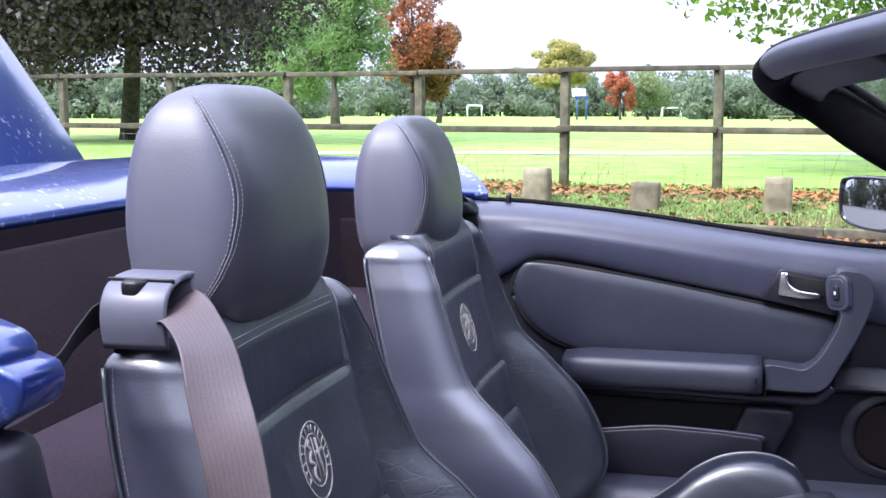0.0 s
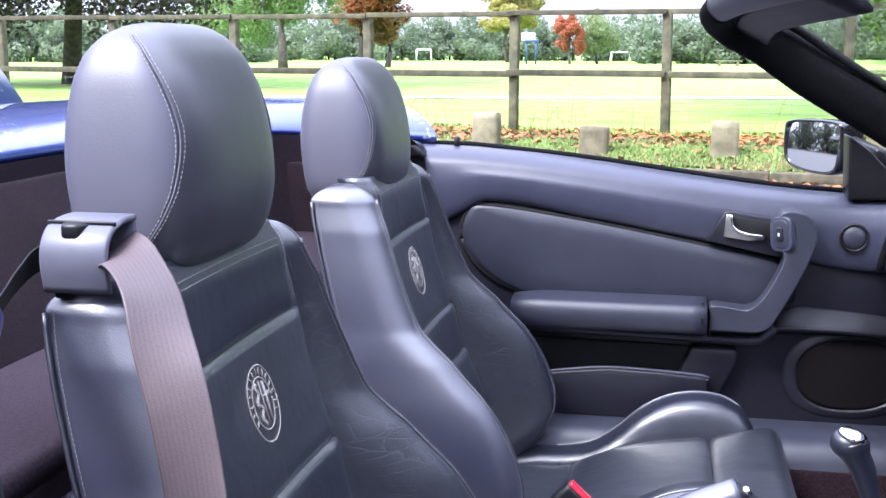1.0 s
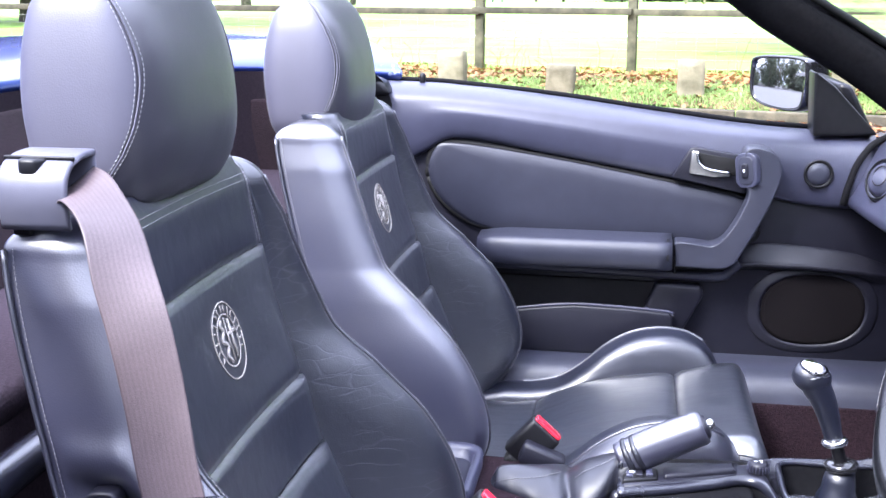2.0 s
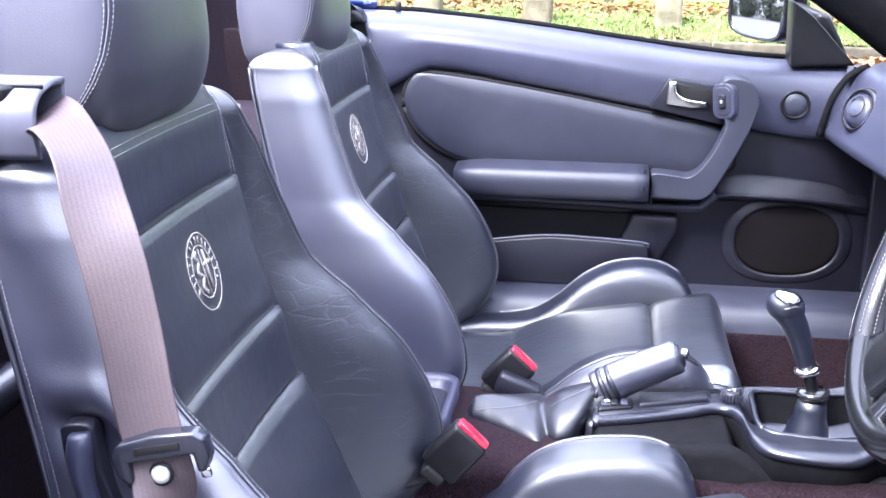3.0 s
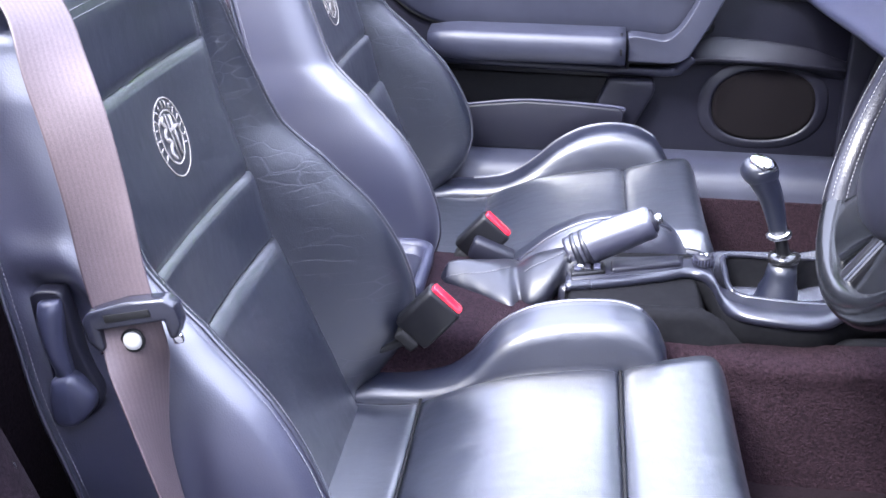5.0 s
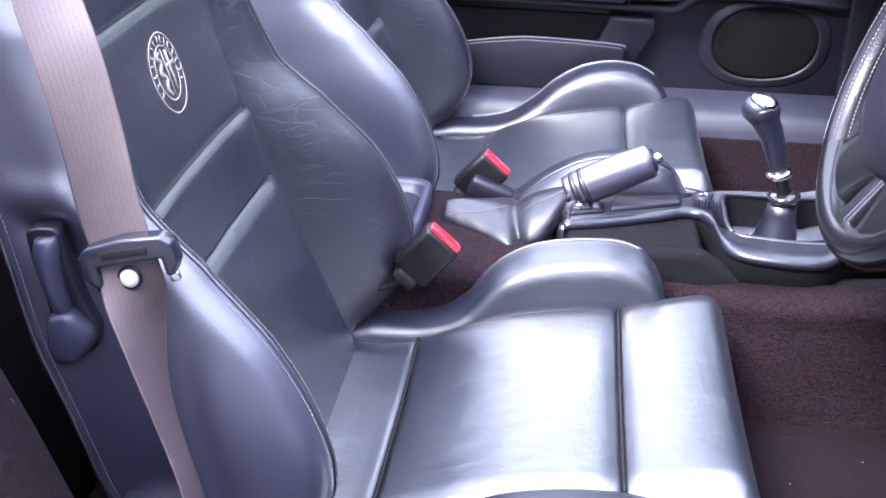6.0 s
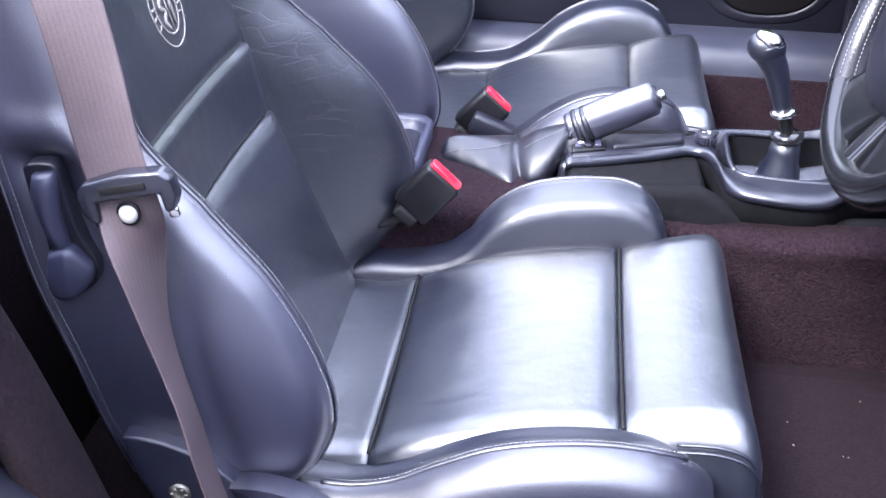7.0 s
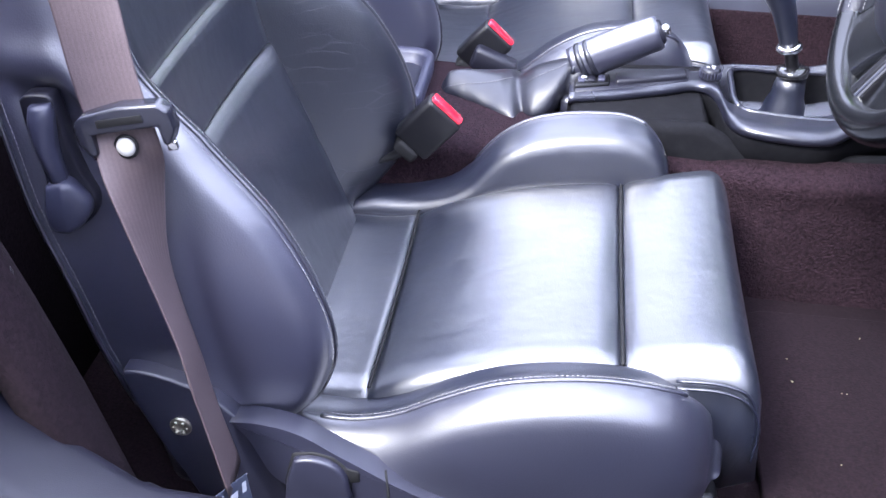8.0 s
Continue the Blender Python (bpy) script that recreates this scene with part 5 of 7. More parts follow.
    for dx, dy, w in ((-0.004, 0.0, 0.004), (0.003, 0.003, 0.005), (0.003, -0.003, 0.003)):
        part("knob_mark", box(k + V((dx, dy, 0.0142)), (w, 0.0018, 0.0006), 0.0001), label_pale, con)
    part("brake_base", box((0.287, MID + 0.100, 0.500), (0.064, 0.030, 0.032), 0.006, Matrix.Rotation(0.38, 4, "Y")), plastic_dark, car, "black plastic hinge cover by the tunnel")
    tray = part("tray_cup", blank_tray(), plastic, car, "slate blue plastic tray in the tunnel")
    # floor plate of the tray, darker than its rim
    part("tray_floor", slab([(0.143 + x, MID + 0.010 + y) for x, y in rounded(0.094, 0.138, 0.022, 6)], "z", 0.4985, 0.5015, 0.001, 1), side_plastic, tray, "darker slate plate on the tray floor")


CONSOLE_EDGE = [(0.395, -0.048), (0.45, -0.030), (0.522, 0.0015), (0.554, 0.019), (0.576, 0.014), (0.588, -0.014), (0.592, -0.047), (0.597, -0.079), (0.611, -0.1), (0.64, -0.111), (0.686, -0.117), (0.722, -0.109), (0.765, -0.076), (0.82, -0.05), (0.90, -0.04)]


def console_skirt():
    """The dark side below the console's rim, following its curve."""
    secs = []
    for x, a in spline_xy(CONSOLE_EDGE, 70):
        y = MID + a
        secs.append([(x, y + 0.007, 0.520), (x, y + 0.006, 0.505), (x, y + 0.010, 0.488), (x, y + 0.016, 0.470), (x, y + 0.03, 0.470), (x, y + 0.03, 0.520)])
    return loft(secs)


def blank_console():
    z = 0.527
    bm = bmesh.new()
    left = CONSOLE_EDGE
    right = [(0.395, 0.045), (0.45, 0.055), (0.53, 0.068), (0.575, 0.08), (0.60, 0.09), (0.615, 0.10), (0.645, 0.108), (0.70, 0.113), (0.76, 0.118), (0.82, 0.12), (0.90, 0.12)]
    secs = []
    for (x, a), (_, b) in zip(spline_xy(left, 90), spline_xy(right, 90)):
        dz = 0.02 * max(0, x - 0.72) / 0.18 * 2
        drop = 0.0125
        t = z + dz
        deep = 0.074 if 0.585 < x < 0.81 else 0.0
        lip = table([(0.39, 0.011), (0.565, 0.014), (0.585, 0.040), (0.605, 0.058), (0.66, 0.058), (0.72, 0.060), (0.8, 0.05), (0.9, 0.04)], x)[0]
        secs.append([(x, MID + a + 0.012, t - drop - 0.006), (x, MID + a + 0.002, t - drop), (x, MID + a, t - drop + 0.006), (x, MID + a + 0.003, t - 0.0025), (x, MID + a + 0.009, t), (x, MID + a + lip, t), (x, MID + a + lip + 0.004, t - deep),
                     (x, MID + b - 0.022, t - deep), (x, MID + b - 0.018, t), (x, MID + b - 0.012, t), (x, MID + b - 0.004, t - 0.003), (x, MID + b, t - 0.012), (x, MID + b - 0.01, t - 0.05)])
    return loft(secs, bm)


def blank_tray():
    bm = bmesh.new()
    c = V((0.143, MID + 0.010, 0.512))
    ring = rounded(0.124, 0.18, 0.030, 6)
    loft([[c + V((x * k, y * k, h)) for x, y in ring] for k, h in ((1.0, -0.04), (1.02, -0.002), (1.0, 0.004), (0.96, 0.006), (0.87, 0.005), (0.82, 0.001), (0.78, -0.012), (0.1, -0.013))], bm)
    return bm


build_console()



def build_outer_body():
    """Plain bonnet, boot and road wheels that close the car beyond the cabin."""
    def shell(rows):
        secs = []
        for x, half, top, low in rows:
            prof = [(-half * 0.96, low), (-half, low + 0.16), (-half * 0.98, top - 0.16), (-half * 0.86, top - 0.05), (-half * 0.5, top - 0.008), (0, top), (half * 0.5, top - 0.008), (half * 0.86, top - 0.05), (half * 0.98, top - 0.16), (half, low + 0.16), (half * 0.96, low)]
            secs.append(spline([(x, MID + y, z) for y, z in prof], 33))
        bm = loft(secs, caps=False, closed=False)
        bm.verts.ensure_lookup_table()
        bm.faces.new(bm.verts[-33:])
        return bm

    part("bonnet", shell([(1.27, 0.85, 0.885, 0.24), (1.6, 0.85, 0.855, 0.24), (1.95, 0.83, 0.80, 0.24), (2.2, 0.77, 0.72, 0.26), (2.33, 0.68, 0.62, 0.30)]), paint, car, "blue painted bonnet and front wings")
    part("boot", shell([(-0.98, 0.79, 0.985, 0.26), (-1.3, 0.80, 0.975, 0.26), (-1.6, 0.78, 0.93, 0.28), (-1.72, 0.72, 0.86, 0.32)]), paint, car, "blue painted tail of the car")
    for x in (-0.95, 1.72):
        for s in (-1, 1):
            c, axis = V((x, MID + s * 0.80, 0.30)), V((0, s, 0))
            w = part("road_wheel", revolve([(0.20, -0.16), (0.285, -0.16), (0.30, -0.12), (0.30, -0.02), (0.285, 0.02), (0.21, 0.025)], c, axis, 36), rubber, car, "black road tyre")
            part("rim", revolve([(0.208, 0.02), (0.20, 0.01), (0.17, -0.01), (0.06, 0.0), (0.002, 0.005)], c, axis, 30), steel, w)


build_outer_body()

# ---- seats ----
# rows: height, crest (front of the side bolsters), panel (front of the middle), rear, half width
BACK = [(0.40, 0.135, 0.140, 0.030, 0.245), (0.43, 0.164, 0.126, 0.026, 0.255), (0.47, 0.194, 0.110, 0.016, 0.263), (0.52, 0.208, 0.088, 0.000, 0.267), (0.58, 0.196, 0.062, -0.016, 0.268),
        (0.65, 0.158, 0.034, -0.040, 0.264), (0.715, 0.098, 0.016, -0.057, 0.255), (0.76, 0.050, 0.000, -0.071, 0.246), (0.83, 0.020, -0.022, -0.090, 0.236), (0.90, -0.004, -0.034, -0.107, 0.225),
        (0.945, -0.022, -0.040, -0.116, 0.214), (0.958, -0.028, -0.045, -0.115, 0.210), (0.968, -0.038, -0.052, -0.110, 0.204)]
PANEL = 0.158                      # half width of the middle panel


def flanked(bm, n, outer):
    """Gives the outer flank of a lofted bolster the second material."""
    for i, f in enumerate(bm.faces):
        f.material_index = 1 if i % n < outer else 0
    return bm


def bolster(s, drawn_in=False):
    """One side of the backrest: flat flank, rounded crest, inner slope down to the middle."""
    secs = []
    for i in range(106):
        z = 0.40 + 0.538 * i / 105
        xc, xp, xr, w = table(BACK, z)
        inner = min(PANEL, w - 0.066)
        xp = min(xp + 0.008, xc - 0.004)
        d = max(0.0, xc - xp)
        m = 0.5 * (xr + xc)

        def at(f):
            return w - 0.028 - f * (w - 0.031 - inner)

        ring = [(xr, w - 0.012), (xr + 0.012, w - 0.002), (m, w + 0.003), (xc - 0.03, w), (xc - 0.008, w - 0.010), (xc, w - 0.028), (xc - 0.003 - 0.06 * d, at(0.30)), (xc - 0.008 - 0.34 * d, at(0.62)), (xp + 0.20 * d, at(0.88)), (xp + 0.002, inner + 0.003), (xp - 0.02, inner - 0.012), (xr + 0.01, inner - 0.01)]
        ring = spline([(x, s * y, z) for x, y in ring], 48, True)
        if drawn_in:                  # the hide is drawn in round the tilt lever, below a soft fold
            for p in ring:
                if -p.y > w - 0.02:
                    fold = 0.768 - 0.9 * max(0.0, p.x + 0.005)
                    p.y += 0.014 * ease((fold - z) / 0.025) * ease((z - 0.57) / 0.10) * ease((p.x - xr - 0.012) / 0.03) * ease((0.075 - p.x) / 0.05)
                    p.y -= 0.005 * math.exp(-((z - fold - 0.012) / 0.014) ** 2) * ease((p.x - xr - 0.006) / 0.03) * ease((0.06 - p.x) / 0.05)
        secs.append(ring)
    last = secs[-1]
    mid = sum(last, V()) / len(last)
    for i in range(1, 13):            # rounded top
        a = radians(87 * i / 12)
        h = 0.028 * math.sin(a)
        secs.append([mid.lerp(p, max(0.02, 1 - math.sin(a) ** 2.0) ** 0.5) + V((-0.3 * h, 0, h)) for p in last])
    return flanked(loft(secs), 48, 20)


def crest_line(s, inset=0.010, back=0.008, z0=0.415, z1=0.945, n=70, lift=0.0):
    pts = []
    for i in range(n):
        z = z0 + (z1 - z0) * i / (n - 1)
        xc, xp, xr, w = table(BACK, z)
        pts.append(V((xc - back + lift, s * (w - inset + lift), z)))
    return pts


def rear_line(s, z0=0.45, z1=0.943, n=50, off=0.012):
    pts = []
    for i in range(n):
        z = z0 + (z1 - z0) * i / (n - 1)
        xc, xp, xr, w = table(BACK, z)
        pts.append(V((xr + off, s * (w + 0.0005), z)))
    return pts


def pad_point(spec, y, z):
    """A place on the skin of one cushion of the backrest's middle."""
    z0, z1, half0, half1, puff, proud, lean_top = spec
    u = (z - z0) / (z1 - z0)
    v = max(-1.0, min(1.0, y / (half0 + (half1 - half0) * u)))
    edge = min(1.0, (1 - abs(v)) / 0.10) ** 0.5
    tip = max(0.0, min(1.0, u / 0.12, (1 - u) / 0.17))
    tip = 0.88 + 0.12 * math.sin(math.pi / 2 * tip) if u > 0.5 else 0.62 + 0.38 * math.sqrt(max(0.0, 1 - (1 - tip) ** 2))
    x = table(BACK, z)[1] + proud - 0.006 * (1 - v * v) + (puff + 0.005) * (0.35 + 0.65 * edge) * tip - 0.005 + lean_top * u
    return V((x, y, z))


def pad(z0, z1, half0, half1, puff=0.012, proud=0.0, lean_top=0.004):
    """One cushion of the backrest's middle, pillowed between its seams."""
    nz, ny = 16, 22
    spec = (z0, z1, half0, half1, puff, proud, lean_top)
    bm = bmesh.new()
    grid = []
    for i in range(nz + 1):
        u = i / nz
        half = half0 + (half1 - half0) * u
        grid.append([bm.verts.new(pad_point(spec, half * (j / ny * 2 - 1), z0 + (z1 - z0) * u)) for j in range(ny + 1)])
    for a, b in zip(grid, grid[1:]):
        for j in range(ny):
            bm.faces.new((a[j], a[j + 1], b[j + 1], b[j]))
    rim = grid[0][:] + [r[-1] for r in grid[1:]] + grid[-1][-2::-1] + [r[0] for r in grid[-2:0:-1]]
    back = [bm.verts.new(v.co + V((-0.04, 0, 0))) for v in rim]
    for i in range(len(rim)):
        j = (i + 1) % len(rim)
        bm.faces.new((rim[i], rim[j], back[j], back[i]))
    bm.faces.new(back)
    return bm


# rows: height, rear, front, half width
HEAD = [(0.952, -0.110, -0.050, 0.094), (0.962, -0.134, -0.032, 0.116), (0.985, -0.146, -0.019, 0.129), (1.02, -0.152, -0.012, 0.133), (1.06, -0.155, -0.013, 0.133), (1.10, -0.152, -0.020, 0.130), (1.135, -0.144, -0.031, 0.124),
        (1.158, -0.133, -0.044, 0.114), (1.173, -0.119, -0.058, 0.099), (1.182, -0.104, -0.070, 0.075), (1.186, -0.092, -0.079, 0.042)]
SEAM = [(0.955, -0.090), (0.97, -0.075), (0.99, -0.0575), (1.01, -0.0435), (1.035, -0.033), (1.07, -0.0288), (1.10, -0.033), (1.133, -0.046), (1.16, -0.064), (1.18, -0.085)]


def head_ring(z, n=64, p=4.2, grow=0.0):
    xr, xf, w = table(HEAD, z)
    c, a = (xr + xf) / 2, (xf - xr) / 2 + grow
    w += grow
    out_pts = []
    for k in range(n):
        t = 2 * math.pi * k / n
        ct, st = math.cos(t), math.sin(t)
        r = (abs(ct) ** p + abs(st) ** p) ** (-1 / p)
        y = w * r * st
        x = c + a * r * ct
        if x > c:
            x -= 0.06 * a * (abs(y) / w) ** 2
        out_pts.append(V((x, y, z)))
    return out_pts


def head_skin(z):
    """One ring of the headrest with its columns laid along the seams: front first, then flanks and rear."""
    xr, xf, w = table(HEAD, z)
    c, a, p = (xr + xf) / 2, (xf - xr) / 2, 4.2
    q = max(-0.9, min(0.985, (table(SEAM, z)[0] - c) / a))

    def radius(t):
        return (abs(math.cos(t)) ** p + abs(math.sin(t)) ** p) ** (-1 / p)

    lo, hi = 0.0, math.pi
    for _ in range(40):
        t = 0.5 * (lo + hi)
        if radius(t) * math.cos(t) > q:
            lo = t
        else:
            hi = t
    turns = [-lo + 2 * lo * k / 28 for k in range(28)] + [lo + (2 * math.pi - 2 * lo) * k / 40 for k in range(40)]
    ring = []
    for t in turns:
        y = w * radius(t) * math.sin(t)
        x = c + a * radius(t) * math.cos(t)
        if x > c:
            x -= 0.06 * a * (abs(y) / w) ** 2
        ring.append(V((x, y, z)))
    return ring


def head_seam(s, n=44, side=0.012, lift=0.0004):
    """The seam that parts the headrest's flank from its front, running over the top."""
    pts = []
    for i in range(n):
        z = 0.962 + (1.173 - 0.962) * i / (n - 1)
        xr, xf, w = table(HEAD, z)
        want = table(SEAM, z)[0] + side - 0.012
        c, a = (xr + xf) / 2, (xf - xr) / 2
        q = min(0.985, abs(want - c) / a)
        pts.append(V((want, s * (w * (1 - q ** 4.2) ** (1 / 4.2) + lift), z)))
    return pts


def emblem(at_y):
    """Round embroidered badge: two rings and plain stitched shapes inside."""
    bm = bmesh.new()
    zc, ry, rz = 0.805, 0.036, 0.0385

    badge_pad = (0.716, 0.870, PANEL + 0.008, PANEL + 0.008, 0.011, 0.005, 0.004)

    def on(y, z, lift=0.0006):
        return pad_point(badge_pad, y, z) + V((lift, at_y, 0))

    def stroke(pts, r):
        tube([on(y, z) for y, z in pts], r, 6, bm, flat=0.7, up=(1, 0, 0.2))

    for k in (1.0, 0.68):
        stroke([(ry * k * math.cos(t), zc + rz * k * math.sin(t)) for t in (2 * math.pi * i / 48 for i in range(49))], 0.0010)
    # worn lettering round the ring, as plain bars
    for i in range(15):
        t = radians(-25 + 230 * i / 14)
        stroke([(ry * q * math.cos(t + o), zc + rz * q * math.sin(t + o)) for q, o in ((0.74, -0.02), (0.84, 0.03 * (-1) ** i), (0.93, 0.02))], 0.0011)
    # upright cross and a curled figure, as plain shapes
    stroke([(0.010, zc - 0.020), (0.010, zc + 0.020)], 0.0022)
    stroke([(0.003, zc + 0.006), (0.021, zc + 0.006)], 0.0022)
    stroke([(0.001, zc - 0.023), (0.001, zc + 0.023)], 0.001)
    curl = [(-0.006, zc - 0.020), (-0.012, zc - 0.012), (-0.005, zc - 0.004), (-0.014, zc + 0.003), (-0.006, zc + 0.011), (-0.012, zc + 0.018), (-0.006, zc + 0.021)]
    tube(spline([on(y, z) for y, z in curl], 30), 0.0024, 6, bm, flat=0.7, up=(1, 0, 0.2))
    return bm


# rows: along, bolster top, middle top
CUSH = [(0.175, 0.432, 0.412), (0.22, 0.436, 0.418), (0.26, 0.446, 0.436), (0.30, 0.472, 0.452), (0.345, 0.512, 0.465), (0.39, 0.538, 0.474), (0.44, 0.549, 0.481), (0.485, 0.546, 0.484), (0.515, 0.533, 0.488), (0.535, 0.512, 0.487), (0.549, 0.484, 0.48), (0.557, 0.450, 0.47)]


CUSH_LOW = [(0.175, 0.432, 0.412), (0.22, 0.434, 0.414), (0.26, 0.447, 0.426), (0.30, 0.471, 0.444), (0.345, 0.494, 0.458), (0.39, 0.506, 0.466), (0.44, 0.511, 0.470), (0.485, 0.508, 0.470), (0.515, 0.498, 0.465), (0.535, 0.481, 0.445), (0.549, 0.457, 0.42), (0.557, 0.428, 0.405)]


# the bolster beside the tunnel, shorter and flat-topped
CUSH_MID = [(0.175, 0.432, 0.412), (0.22, 0.436, 0.418), (0.26, 0.447, 0.436), (0.287, 0.468, 0.447), (0.3075, 0.494, 0.455), (0.3253, 0.511, 0.460), (0.345, 0.5235, 0.465), (0.365, 0.532, 0.469), (0.3965, 0.5395, 0.475),
            (0.4376, 0.544, 0.481), (0.465, 0.5445, 0.483), (0.49, 0.539, 0.486), (0.508, 0.525, 0.487), (0.519, 0.506, 0.480), (0.526, 0.482, 0.470), (0.528, 0.460, 0.465)]


def cushion_bolster(s, rows):
    secs = []
    reach = rows[-1][0]
    for i in range(-7, 44):
        u = max(0, i) / 43
        x = 0.165 + (reach - 0.165) * i / 43
        zt, zm = table(rows, x)
        zt, zm = zt + 0.002 * min(i, 0), zm + 0.001 * min(i, 0)
        out_y = 0.262 + 0.010 * math.sin(math.pi * u) - 0.05 * (1 - math.sqrt(1 - min(1, max(0, u - 0.8) / 0.2) ** 2))
        low = 0.315 + 0.045 * (max(0, u - 0.62) / 0.38) ** 2 + 0.05 * max(0, 0.2 - u) / 0.2
        inner = 0.172 - 0.004 * u
        h = max(0.01, zt - zm)
        dip = 0.016 if rows is CUSH_LOW and s < 0 else 0.0
        ring = [(out_y - 0.03, low), (out_y, low + 0.03), (out_y + 0.008, 0.5 * (low + zt)), (out_y + 0.002, zt - 0.030), (out_y - 0.012, zt - 0.008), (out_y - 0.034, zt), (inner + 0.036, zt - 0.03 * h - dip), (inner + 0.013, zt - 0.17 * h - dip), (inner + 0.002, zm + 0.36 * h - 0.6 * dip), (inner - 0.002, zm - 0.012), (inner - 0.004, low + 0.02), (inner + 0.01, low)]
        secs.append(spline([(x, s * y, z) for y, z in ring], 40, True))
    last = secs[-1]
    mid = sum(last, V()) / len(last)
    for k, dx in ((0.93, 0.004), (0.8, 0.0075), (0.55, 0.010), (0.25, 0.0115), (0.03, 0.012)):
        secs.append([mid.lerp(p, k) + V((dx, 0, 0)) for p in last])
    return flanked(loft(secs), 40, 18)


def cushion_seam(s, rows, off_y, dz, x0=0.19, n=60):
    pts = []
    reach = rows[-1][0]
    x1 = reach - 0.037
    for i in range(n):
        u = i / (n - 1)
        x = x0 + (x1 - x0) * u
        v = (x - 0.165) / (reach - 0.165)
        zt, _ = table(rows, x)
        pts.append(V((x, s * (0.262 + 0.010 * math.sin(math.pi * v) - 0.05 * (1 - math.sqrt(1 - min(1, max(0, v - 0.8) / 0.2) ** 2)) + off_y), zt + dz)))
    return pts


def cushion_pad(x0, x1, half0, half1, nose=False, puff=0.012):
    """A pillowed pad of the seat cushion from x0 to x1; nose: rolled over at the front."""
    rows = []
    steps = 30
    for i in range(steps + 1):
        u = i / steps
        x = x0 + (x1 - x0) * u
        d = x - 0.4658
        zm = 0.4827 + 0.1 * d - 0.35 * d * d if nose else table(CUSH, x)[1]
        h = half0 + (half1 - half0) * u
        drop = 0.0
        if nose:
            drop = -0.017 * math.sin(math.pi / 2 * min(1.0, u / 0.85))
        if nose and u > 0.66:
            k = (u - 0.66) / 0.34
            drop += 0.10 * (1 - math.sqrt(max(0.0, 1 - k ** 3.0)))
        row = []
        for j in range(21):
            v = j / 20 * 2 - 1
            tip = min(1.0, u / 0.10, 1.0 if nose else (1 - u) / 0.08) ** 0.5
            edge = min(1.0, (1 - abs(v)) / 0.08) ** 0.5
            drop_end = 0.020 * max(0.0, (abs(v) - 0.86) / 0.14) ** 2 if nose else 0.0
            row.append(V((x, v * h, zm - drop - drop_end * min(1.0, u / 0.5) - 0.008 * (1 - v * v) + (puff + 0.002) * min(0.62 + 0.38 * tip, 0.35 + 0.65 * edge) - 0.008)))
        rows.append(row)
    bm = bmesh.new()
    grid = [[bm.verts.new(p) for p in r] for r in rows]
    for a, b in zip(grid, grid[1:]):
        for j in range(20):
            bm.faces.new((a[j], a[j + 1], b[j + 1], b[j]))
    rim = grid[0][:] + [r[-1] for r in grid[1:]] + grid[-1][-2::-1] + [r[0] for r in grid[-2:0:-1]]
    base = [bm.verts.new(V((min(v.co.x, 0.565) if nose else v.co.x, v.co.y * 0.97, 0.36))) for v in rim]
    for i in range(len(rim)):
        j = (i + 1) % len(rim)
        bm.faces.new((rim[i], rim[j], base[j], base[i]))
    bm.faces.new(base)
    return bm


